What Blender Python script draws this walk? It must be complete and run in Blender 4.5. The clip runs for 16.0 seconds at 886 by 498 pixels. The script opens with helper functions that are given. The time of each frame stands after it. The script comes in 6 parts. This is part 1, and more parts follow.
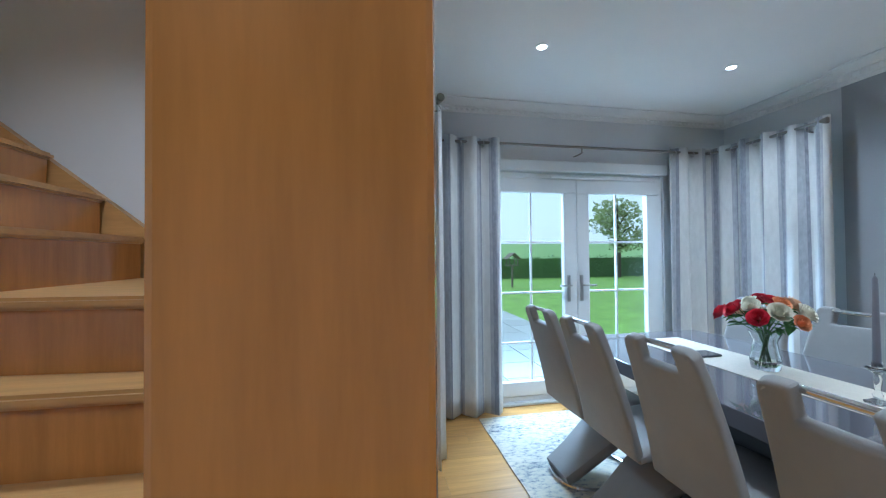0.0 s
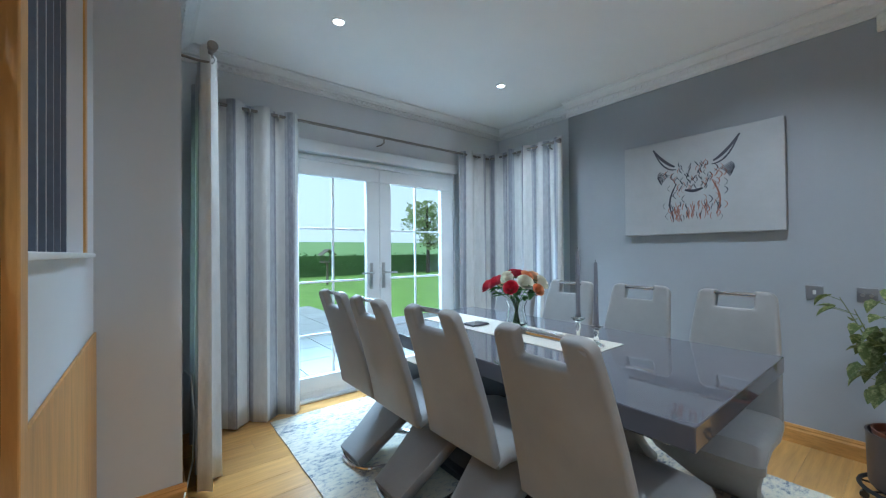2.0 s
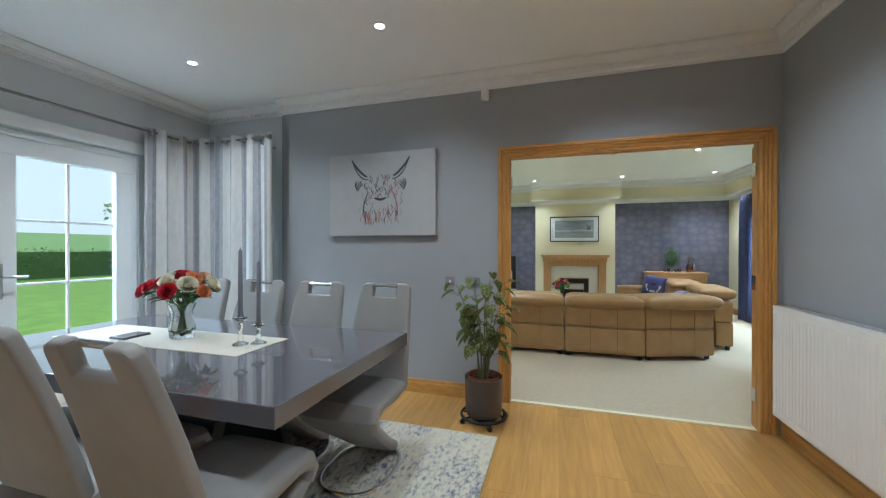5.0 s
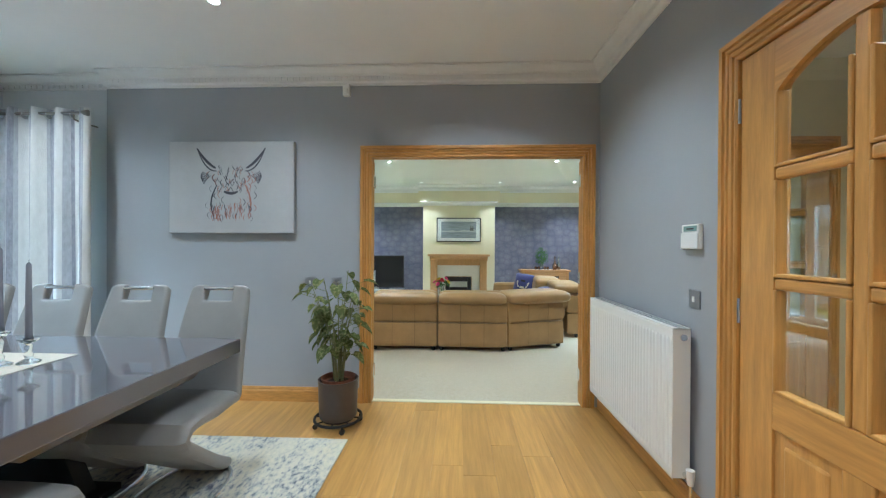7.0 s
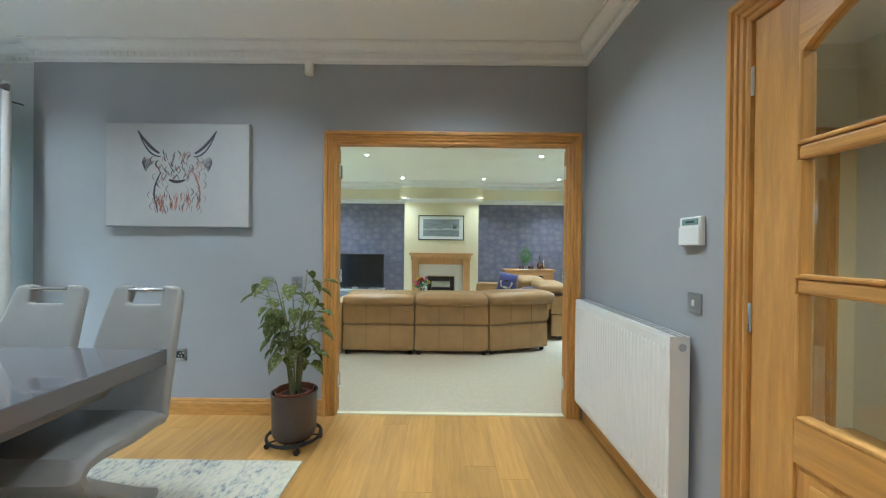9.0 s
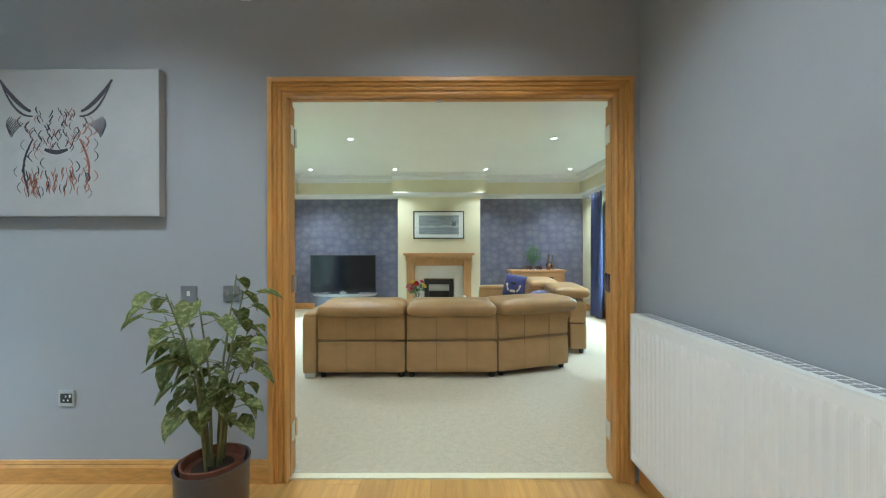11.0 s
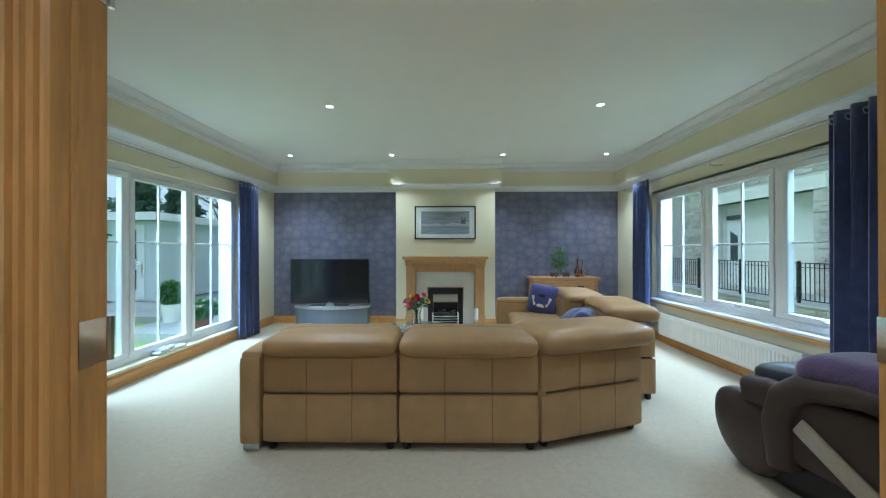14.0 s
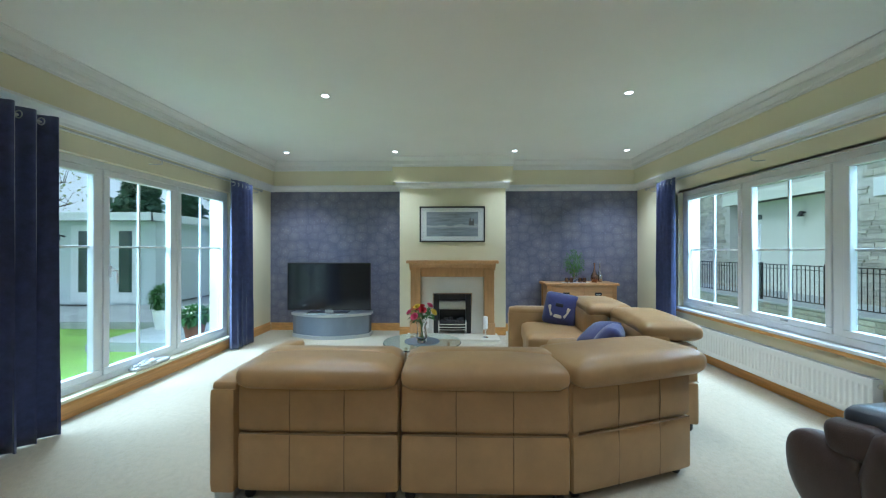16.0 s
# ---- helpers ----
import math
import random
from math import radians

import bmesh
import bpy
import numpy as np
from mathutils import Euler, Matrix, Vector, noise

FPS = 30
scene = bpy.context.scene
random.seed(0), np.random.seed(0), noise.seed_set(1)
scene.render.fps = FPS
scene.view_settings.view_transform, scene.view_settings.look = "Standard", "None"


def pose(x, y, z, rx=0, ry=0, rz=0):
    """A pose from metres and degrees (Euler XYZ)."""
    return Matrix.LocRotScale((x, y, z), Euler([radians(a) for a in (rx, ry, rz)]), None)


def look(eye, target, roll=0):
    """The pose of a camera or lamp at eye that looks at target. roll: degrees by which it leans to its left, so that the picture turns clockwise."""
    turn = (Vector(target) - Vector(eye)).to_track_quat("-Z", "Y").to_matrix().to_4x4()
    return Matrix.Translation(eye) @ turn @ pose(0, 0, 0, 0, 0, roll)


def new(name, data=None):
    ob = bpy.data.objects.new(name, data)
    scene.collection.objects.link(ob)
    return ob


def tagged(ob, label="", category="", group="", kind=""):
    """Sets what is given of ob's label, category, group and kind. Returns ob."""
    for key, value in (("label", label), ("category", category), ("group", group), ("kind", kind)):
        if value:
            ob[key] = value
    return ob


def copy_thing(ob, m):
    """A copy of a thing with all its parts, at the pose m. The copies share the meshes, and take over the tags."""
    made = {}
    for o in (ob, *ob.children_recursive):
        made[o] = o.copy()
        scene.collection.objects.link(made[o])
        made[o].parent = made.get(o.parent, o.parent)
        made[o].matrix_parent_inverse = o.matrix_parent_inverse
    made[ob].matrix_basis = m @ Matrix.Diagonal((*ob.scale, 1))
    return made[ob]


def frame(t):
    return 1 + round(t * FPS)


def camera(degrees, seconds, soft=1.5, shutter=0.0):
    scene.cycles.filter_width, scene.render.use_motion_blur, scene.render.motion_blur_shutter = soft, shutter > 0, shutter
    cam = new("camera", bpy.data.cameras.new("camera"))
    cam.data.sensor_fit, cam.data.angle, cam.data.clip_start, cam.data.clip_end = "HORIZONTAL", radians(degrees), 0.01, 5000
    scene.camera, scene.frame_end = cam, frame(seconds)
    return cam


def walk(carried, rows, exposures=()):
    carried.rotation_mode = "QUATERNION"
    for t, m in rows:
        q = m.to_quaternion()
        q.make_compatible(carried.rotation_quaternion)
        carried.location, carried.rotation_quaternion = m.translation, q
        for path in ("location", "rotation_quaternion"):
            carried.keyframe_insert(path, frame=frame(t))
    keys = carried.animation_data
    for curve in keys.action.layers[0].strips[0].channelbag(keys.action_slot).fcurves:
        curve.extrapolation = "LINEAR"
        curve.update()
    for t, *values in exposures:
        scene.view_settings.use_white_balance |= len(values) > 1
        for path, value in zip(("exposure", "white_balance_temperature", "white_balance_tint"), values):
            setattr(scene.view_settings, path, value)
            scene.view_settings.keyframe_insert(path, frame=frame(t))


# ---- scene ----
cam = camera(99.8, 16.0, 1.2)
EXPOSURES = [(0.0, 0.24, 4800, 2), (1.0, 0.24, 4650, 0), (1.5, 0.27, 4800, 0), (3.0, 0.16, 4950, 1), (4.5, 0.12, 5250, 2), (5.5, 0.36, 5500, 3), (7.5, 0.59, 5150, -2), (9.2, 0.56, 5300, -3), (12.0, 0.4, 5300, -3), (14.0, 0.0, 4900, 0), (16.0, 0.0, 4920, 0)]
PATH = [
    (0, (1.479, -0.245, 1.381), (1.857, 1.719, 1.413), -0.5),
    (0.5, (1.573, -0.207, 1.315), (2.261, 1.67, 1.357), -0.3),
    (1, (1.588, -0.217, 1.309), (2.529, 1.548, 1.335), -0.6),
    (1.5, (1.603, -0.224, 1.312), (2.716, 1.437, 1.317), -0.6),
    (2, (1.649, -0.235, 1.277), (2.883, 1.338, 1.293), -0.5),
    (2.5, (1.695, -0.22, 1.273), (3.053, 1.249, 1.28), -0.3),
    (3, (1.726, -0.247, 1.261), (3.192, 1.113, 1.27), -0.4),
    (3.5, (1.748, -0.32, 1.271), (3.313, 0.925, 1.271), -0.4),
    (4, (1.781, -0.399, 1.267), (3.467, 0.677, 1.271), -0.3),
    (4.5, (1.83, -0.537, 1.278), (3.642, 0.309, 1.277), -0.1),
    (5, (1.862, -0.707, 1.291), (3.776, -0.125, 1.285), 0.0),
    (5.2, (1.872, -0.778, 1.286), (3.81, -0.283, 1.283), 0.1),
    (7.3, (1.937, -1.064, 1.292), (3.936, -1.008, 1.283), 0.4),
    (7.5, (1.947, -1.072, 1.291), (3.947, -1.027, 1.282), 0.5),
    (8, (1.995, -1.091, 1.283), (3.995, -1.063, 1.273), 0.5),
    (8.5, (2.074, -1.112, 1.278), (4.074, -1.097, 1.266), 0.5),
    (9, (2.207, -1.145, 1.272), (4.207, -1.137, 1.262), 0.6),
    (9.2, (2.272, -1.151, 1.274), (4.272, -1.149, 1.261), 0.5),
    (11.3, (3.18, -1.164, 1.222), (5.18, -1.159, 1.22), -0.2),
    (11.5, (3.28, -1.159, 1.217), (5.28, -1.15, 1.217), -0.1),
    (12, (3.52, -1.149, 1.215), (5.52, -1.13, 1.215), -0.1),
    (12.5, (3.763, -1.14, 1.209), (5.763, -1.116, 1.211), -0.2),
    (13, (3.961, -1.135, 1.233), (5.961, -1.11, 1.233), 0.0),
    (13.5, (4.117, -1.137, 1.238), (6.117, -1.108, 1.24), -0.0),
    (14, (4.275, -1.111, 1.24), (6.275, -1.085, 1.248), -0.1),
    (14.5, (4.402, -1.107, 1.264), (6.401, -1.07, 1.268), -0.1),
    (15, (4.503, -1.082, 1.272), (6.502, -1.043, 1.278), -0.1),
    (15.5, (4.583, -1.078, 1.281), (6.582, -1.033, 1.288), -0.1),
    (16, (4.671, -1.073, 1.295), (6.67, -1.022, 1.302), -0.0),
]
walk(cam, [(t, look(eye, target, roll)) for t, eye, target, roll in PATH], EXPOSURES)

# ---- light ----
world = bpy.data.worlds.new("sky")
scene.world = world
world.use_nodes = True
_n = world.node_tree.nodes
_sky = _n.new("ShaderNodeTexSky")
_sky.sky_type = "NISHITA"
_sky.sun_disc = False
_sky.sun_elevation, _sky.sun_rotation = radians(48), radians(338)
_sky.dust_density, _sky.air_density = 3.0, 1.0
_n["Background"].inputs["Strength"].default_value = 0.15
_over = _n.new("ShaderNodeMix")
_over.data_type = "RGBA"
_over.inputs[0].default_value = 0.9
_over.inputs[7].default_value = (6.9, 6.85, 6.8, 1)
world.node_tree.links.new(_sky.outputs[0], _over.inputs[6])
world.node_tree.links.new(_over.outputs[2], _n["Background"].inputs[0])
sun_data = bpy.data.lights.new("sun", "SUN")
sun_data.energy, sun_data.angle, sun_data.color = 1.5, radians(25), (1.0, 0.97, 0.92)
sun = new("sun", sun_data)
sun.matrix_world = look((-4, 10, 12), (0, 0, 0))


def window_light(x, y, z, toward, w, h, power):
    """The sky's light above an opening."""
    d = bpy.data.lights.new("sky_light", "AREA")
    d.shape, d.size, d.size_y, d.energy, d.color = "RECTANGLE", w, h, power, (0.74, 0.88, 1.0)
    new("sky_light", d).matrix_world = look((x, y, z), toward)


window_light(3.41, 3.9, 2.75, (3.41, 1.2, 0.9), 1.8, 0.9, 300)
window_light(8.3, 2.85, 2.75, (8.3, -0.3, 0.8), 2.6, 0.9, 380)
window_light(8.2, -4.95, 2.75, (8.2, -1.9, 0.9), 2.8, 0.9, 380)


# ---- materials ----
def mat(name, color, rough=0.5, metal=0.0, var=0.0, scale=8.0, bump=0.0, bscale=120.0, stretch=(1, 1, 1), dark=None, coat=0.0, sheen=0.0, rand=0.0, spec=0.5, rvar=0.0):
    m = bpy.data.materials.new(name)
    m.use_nodes = True
    nt = m.node_tree
    N, L = nt.nodes, nt.links
    b = N["Principled BSDF"]
    b.inputs["Roughness"].default_value = rough
    b.inputs["Metallic"].default_value = metal
    b.inputs["Coat Weight"].default_value = coat
    b.inputs["Sheen Weight"].default_value = sheen
    b.inputs["Specular IOR Level"].default_value = spec
    b.inputs["Base Color"].default_value = (*color, 1)
    geo = N.new("ShaderNodeNewGeometry")
    mp = N.new("ShaderNodeMapping")
    mp.inputs["Scale"].default_value = stretch
    L.new(geo.outputs["Position"], mp.inputs[0])
    vec = mp.outputs[0]
    if var:
        n1 = N.new("ShaderNodeTexNoise")
        n1.inputs["Scale"].default_value, n1.inputs["Detail"].default_value, n1.inputs["Roughness"].default_value = scale, 6, 0.65
        L.new(vec, n1.inputs["Vector"])
        r = N.new("ShaderNodeValToRGB")
        d = dark or [c * (1 - var) for c in color]
        r.color_ramp.elements[0].position, r.color_ramp.elements[1].position = 0.3, 0.7
        r.color_ramp.elements[0].color = (*d, 1)
        r.color_ramp.elements[1].color = (*[min(1, c * (1 + var * 0.5)) for c in color], 1)
        L.new(n1.outputs[0], r.inputs[0])
        out = r.outputs[0]
        if rand:
            oi = N.new("ShaderNodeObjectInfo")
            hsv = N.new("ShaderNodeHueSaturation")
            mr = N.new("ShaderNodeMapRange")
            mr.inputs[3].default_value, mr.inputs[4].default_value = 1 - rand, 1 + rand
            L.new(oi.outputs["Random"], mr.inputs[0])
            L.new(mr.outputs[0], hsv.inputs["Value"])
            L.new(out, hsv.inputs["Color"])
            out = hsv.outputs[0]
            add = N.new("ShaderNodeVectorMath")
            mul = N.new("ShaderNodeMath")
            mul.operation = "MULTIPLY"
            mul.inputs[1].default_value = 37.0
            L.new(oi.outputs["Random"], mul.inputs[0])
            L.new(vec, add.inputs[0])
            L.new(mul.outputs[0], add.inputs[1])
            L.new(add.outputs[0], n1.inputs["Vector"])
        L.new(out, b.inputs["Base Color"])
        if rvar:
            n3 = N.new("ShaderNodeTexNoise")
            n3.inputs["Scale"].default_value = scale * 0.4
            m3 = N.new("ShaderNodeMapRange")
            m3.inputs[3].default_value, m3.inputs[4].default_value = rough - rvar, rough + rvar
            L.new(geo.outputs["Position"], n3.inputs["Vector"])
            L.new(n3.outputs[0], m3.inputs[0])
            L.new(m3.outputs[0], b.inputs["Roughness"])
    if bump:
        n2 = N.new("ShaderNodeTexNoise")
        n2.inputs["Scale"].default_value, n2.inputs["Detail"].default_value = bscale, 3
        L.new(vec, n2.inputs["Vector"])
        bp = N.new("ShaderNodeBump")
        bp.inputs["Strength"].default_value, bp.inputs["Distance"].default_value = bump, 0.004
        L.new(n2.outputs[0], bp.inputs["Height"])
        L.new(bp.outputs[0], b.inputs["Normal"])
    return m


def glow(name, color, strength):
    m = mat(name, color)
    b = m.node_tree.nodes["Principled BSDF"]
    b.inputs["Emission Color"].default_value = (*color, 1)
    b.inputs["Emission Strength"].default_value = strength
    return m


def glass_mat(name, tint=(1, 1, 1), rough=0.0, ior=1.45):
    m = mat(name, tint, rough)
    b = m.node_tree.nodes["Principled BSDF"]
    b.inputs["Transmission Weight"].default_value = 1.0
    b.inputs["IOR"].default_value = ior
    return m


def pane_mat(name, gloss=0.07, tint=(0.85, 0.89, 0.89)):
    """Thin clear glazing: clear with a faint mirror by Fresnel."""
    m = bpy.data.materials.new(name)
    m.use_nodes = True
    N, L = m.node_tree.nodes, m.node_tree.links
    N.remove(N["Principled BSDF"])
    tr, gl, mx, fr = N.new("ShaderNodeBsdfTransparent"), N.new("ShaderNodeBsdfGlossy"), N.new("ShaderNodeMixShader"), N.new("ShaderNodeLayerWeight")
    fr.inputs["Blend"].default_value = gloss
    gl.inputs["Roughness"].default_value = 0.02
    tr.inputs[0].default_value = (*tint, 1)
    L.new(fr.outputs["Facing"], mx.inputs[0])
    L.new(tr.outputs[0], mx.inputs[1])
    L.new(gl.outputs[0], mx.inputs[2])
    L.new(mx.outputs[0], N["Material Output"].inputs[0])
    return m


def leaf_mat(name, color, var, scale):
    """Foliage that lets some light through."""
    m = mat(name, color, 0.7, var=var, scale=scale)
    N, L = m.node_tree.nodes, m.node_tree.links
    b, out = N["Principled BSDF"], N["Material Output"]
    tr, mx = N.new("ShaderNodeBsdfTranslucent"), N.new("ShaderNodeMixShader")
    mx.inputs[0].default_value = 0.4
    src = b.inputs["Base Color"].links[0].from_socket
    L.new(src, tr.inputs[0])
    L.new(b.outputs[0], mx.inputs[1])
    L.new(tr.outputs[0], mx.inputs[2])
    L.new(mx.outputs[0], out.inputs[0])
    return m


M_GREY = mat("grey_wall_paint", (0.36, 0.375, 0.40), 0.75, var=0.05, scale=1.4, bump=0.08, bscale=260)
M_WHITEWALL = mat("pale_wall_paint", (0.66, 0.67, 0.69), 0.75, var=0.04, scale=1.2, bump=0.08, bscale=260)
M_CREAM = mat("cream_wall_paint", (0.74, 0.69, 0.49), 0.75, var=0.04, scale=1.2, bump=0.08, bscale=260)
M_CEIL = mat("white_ceiling_paint", (0.86, 0.86, 0.85), 0.85, var=0.03, scale=1.0, bump=0.06, bscale=200)
M_CORNICE = mat("white_plaster_moulding", (0.80, 0.80, 0.79), 0.7, var=0.04, scale=6, bump=0.05, bscale=90)
M_OAK = mat("oak_trim", (0.60, 0.315, 0.085), 0.36, var=0.28, scale=9, bump=0.12, bscale=40, stretch=(3, 3, 0.35), rand=0.06)
M_OAKH = mat("oak_trim_level", (0.60, 0.315, 0.085), 0.36, var=0.28, scale=9, bump=0.12, bscale=40, stretch=(0.35, 0.9, 5), rand=0.06)
M_FLOOR = mat("oak_floorboards", (0.54, 0.30, 0.085), 0.3, var=0.24, scale=5, bump=0.06, bscale=30, stretch=(0.45, 7, 7), rand=0.13, rvar=0.06)
M_CARPET = mat("cream_carpet", (0.51, 0.435, 0.30), 0.95, var=0.14, scale=26, bump=0.9, bscale=420, sheen=0.3)
M_UPVC = mat("white_plastic_frame", (0.78, 0.80, 0.81), 0.35, var=0.03, scale=5)
M_WHITE = mat("white_enamel", (0.80, 0.80, 0.78), 0.35, var=0.03, scale=3)
M_PANE = pane_mat("window_glass")
M_PICGLASS = pane_mat("picture_glass", 0.05, (0.97, 0.98, 0.98))
M_CHROME = mat("chrome", (0.80, 0.80, 0.80), 0.12, 1.0, var=0.05, scale=20)
M_STEEL = mat("brushed_nickel", (0.55, 0.55, 0.54), 0.3, 1.0, var=0.1, scale=30)
M_BLACK = mat("black_plastic", (0.015, 0.015, 0.017), 0.35, var=0.2, scale=10)
M_CHAIR = mat("grey_leatherette", (0.29, 0.28, 0.27), 0.42, var=0.08, scale=6, bump=0.25, bscale=350)
M_TABLE = mat("grey_lacquer", (0.105, 0.10, 0.115), 0.08, var=0.06, scale=2, coat=0.6)
M_TAN = mat("tan_leather", (0.42, 0.265, 0.115), 0.36, var=0.14, scale=5, bump=0.3, bscale=180, rvar=0.06)
M_NAVY = mat("navy_velvet_curtain", (0.06, 0.075, 0.20), 0.85, var=0.3, scale=14, bump=0.3, bscale=120, sheen=0.6)
M_SOIL = mat("potting_soil", (0.05, 0.03, 0.02), 0.95, var=0.4, scale=60, bump=1.0, bscale=90)


# ---- building helpers ----
def finish(bm, name, material, smooth=False):
    me = bpy.data.meshes.new(name)
    bmesh.ops.recalc_face_normals(bm, faces=bm.faces)
    bm.to_mesh(me)
    bm.free()
    for one in (material if isinstance(material, (list, tuple)) else [material]):
        me.materials.append(one)
    if smooth:
        me.shade_smooth()
        me.set_sharp_from_angle(angle=radians(40))
    return me


def part(name, bm, material, parent=None, label="", smooth=False):
    ob = new(name, finish(bm, name, material, smooth))
    if parent is not None:
        ob.parent = parent
    if label:
        tagged(ob, label)
    return ob


def base(name, label, category, x=0, y=0, z=0, rz=0, group="", kind=""):
    ob = new(name)
    ob.empty_display_size = 0.05
    ob.matrix_basis = pose(x, y, z, 0, 0, rz)
    return tagged(ob, label, category, group, kind)


def structure(name, bm, material, label, smooth=False):
    return tagged(part(name, bm, material, None, "", smooth), label, name.split("_")[0], kind="structure")


def box(x0, x1, y0, y1, z0, z1, bev=0.0, bm=None, seg=2):
    own = bmesh.new()
    bmesh.ops.create_cube(own, size=1)
    for v in own.verts:
        v.co = Vector((x0 + (v.co.x + 0.5) * (x1 - x0), y0 + (v.co.y + 0.5) * (y1 - y0), z0 + (v.co.z + 0.5) * (z1 - z0)))
    if bev:
        bmesh.ops.bevel(own, geom=own.edges[:], offset=bev, segments=seg, profile=0.5, affect="EDGES")
    return merge(bm, own)


def merge(bm, own):
    if bm is None:
        return own
    me = bpy.data.meshes.new("tmp")
    own.to_mesh(me)
    own.free()
    bm.from_mesh(me)
    bpy.data.meshes.remove(me)
    return bm


def tube(points, r, n=10, bm=None, closed=False, caps=True):
    """A round bar along points; r is one radius or one for each point."""
    bm = bm or bmesh.new()
    P = [Vector(p) for p in points]
    rings = []
    up = Vector((0, 0, 1))
    for i, p in enumerate(P):
        a = P[(i - 1) % len(P)] if (i > 0 or closed) else p
        b = P[(i + 1) % len(P)] if (i < len(P) - 1 or closed) else p
        d = (b - a).normalized()
        s = d.cross(up if abs(d.z) < 0.95 else Vector((1, 0, 0))).normalized()
        u = s.cross(d)
        rr = r[i] if isinstance(r, (list, tuple)) else r
        rings.append([bm.verts.new(p + rr * (math.cos(2 * math.pi * k / n) * s + math.sin(2 * math.pi * k / n) * u)) for k in range(n)])
    m = len(rings)
    for i in range(m if closed else m - 1):
        for k in range(n):
            bm.faces.new((rings[i][k], rings[i][(k + 1) % n], rings[(i + 1) % m][(k + 1) % n], rings[(i + 1) % m][k]))
    if caps and not closed:
        bm.faces.new(rings[0])
        bm.faces.new(rings[-1][::-1])
    return bm


def lathe(profile, n=24, x=0, y=0, z=0, bm=None):
    """A turned body: profile is (radius, height) from bottom to top."""
    bm = bm or bmesh.new()
    rings = []
    for r, h in profile:
        rings.append([bm.verts.new((x + r * math.cos(2 * math.pi * k / n), y + r * math.sin(2 * math.pi * k / n), z + h)) for k in range(n)])
    for i in range(len(rings) - 1):
        for k in range(n):
            bm.faces.new((rings[i][k], rings[i][(k + 1) % n], rings[i + 1][(k + 1) % n], rings[i + 1][k]))
    bm.faces.new(rings[0][::-1])
    bm.faces.new(rings[-1])
    return bm


def extrude(outline, axis, a, b, bm=None):
    """A closed 2D outline drawn out along an axis from a to b."""
    bm = bm or bmesh.new()

    def at(p, q):
        return {"x": (q, p[0], p[1]), "y": (p[0], q, p[1]), "z": (p[0], p[1], q)}[axis]
    A = [bm.verts.new(at(p, a)) for p in outline]
    B = [bm.verts.new(at(p, b)) for p in outline]
    n = len(outline)
    for i in range(n):
        bm.faces.new((A[i], A[(i + 1) % n], B[(i + 1) % n], B[i]))
    bm.faces.new(A[::-1])
    bm.faces.new(B)
    return bm


def curtain(name, label, pts, z0, z1, materials, folds, depth, group, top_flare=0.0):
    """A pleated curtain along a line of plan points, with eyelets."""
    ob = base(name, label, "curtain", pts[0][0], pts[0][1], z0, group=group)
    o = Vector((pts[0][0], pts[0][1], z0))
    P = [Vector((*p, 0)) for p in pts]
    seg = [(P[i + 1] - P[i]).length for i in range(len(P) - 1)]
    total = sum(seg)
    cols, rows = folds * 12, 16
    bm = bmesh.new()
    grid = []
    rnd = random.Random(len(name) + int(pts[0][0] * 100))
    ph = [rnd.uniform(-0.6, 0.6) for _ in range(folds + 2)]
    am = [rnd.uniform(0.75, 1.2) for _ in range(folds + 2)]
    for j in range(rows + 1):
        v = j / rows
        line = []
        for i in range(cols + 1):
            u = i / cols
            s, k = u * total, 0
            while k < len(seg) - 1 and s > seg[k]:
                s -= seg[k]
                k += 1
            d = (P[k + 1] - P[k]).normalized()
            p = P[k] + d * s
            nrm = Vector((-d.y, d.x, 0))
            f = u * folds
            c = int(f)
            a = depth * (am[c] * (0.75 + 0.35 * (1 - v)))
            w = math.sin(2 * math.pi * f + ph[c] * (1 - v) * math.sin(math.pi * (f - c)))
            p = p + nrm * a * w + d * 0.25 * a * math.sin(4 * math.pi * f) * (1 - v)
            line.append(bm.verts.new((p.x - o.x, p.y - o.y, v * (z1 - z0) + 0.006 * math.sin(9 * u + 3))))
        grid.append(line)
    for j in range(rows):
        for i in range(cols):
            f = bm.faces.new((grid[j][i], grid[j][i + 1], grid[j + 1][i + 1], grid[j + 1][i]))
            f.material_index = (0, 0, 0, 1, 1, 2, 0, 0, 0, 0, 1, 2, 2, 1, 0, 0, 0)[i % 17] if len(materials) > 1 else 0
    cloth = part("cloth", bm, materials, ob, smooth=True)
    mod = cloth.modifiers.new("thick", "SOLIDIFY")
    mod.thickness = 0.004
    for i in range(folds * 2):
        u = (i + 0.5) / (folds * 2)
        s, k = u * total, 0
        while k < len(seg) - 1 and s > seg[k]:
            s -= seg[k]
            k += 1
        d = (P[k + 1] - P[k]).normalized()
        p = P[k] + d * s - o
        ring = []
        for q in range(12):
            a = 2 * math.pi * q / 12
            ring.append(p + Vector((0, 0, z1 - z0 - 0.045)) + 0.024 * (math.cos(a) * Vector((-d.y, d.x, 0)) + math.sin(a) * Vector((0, 0, 1))) + d * 0.0)
        part("eyelet", tube(ring, 0.004, 6, closed=True), M_STEEL, ob)
    return ob


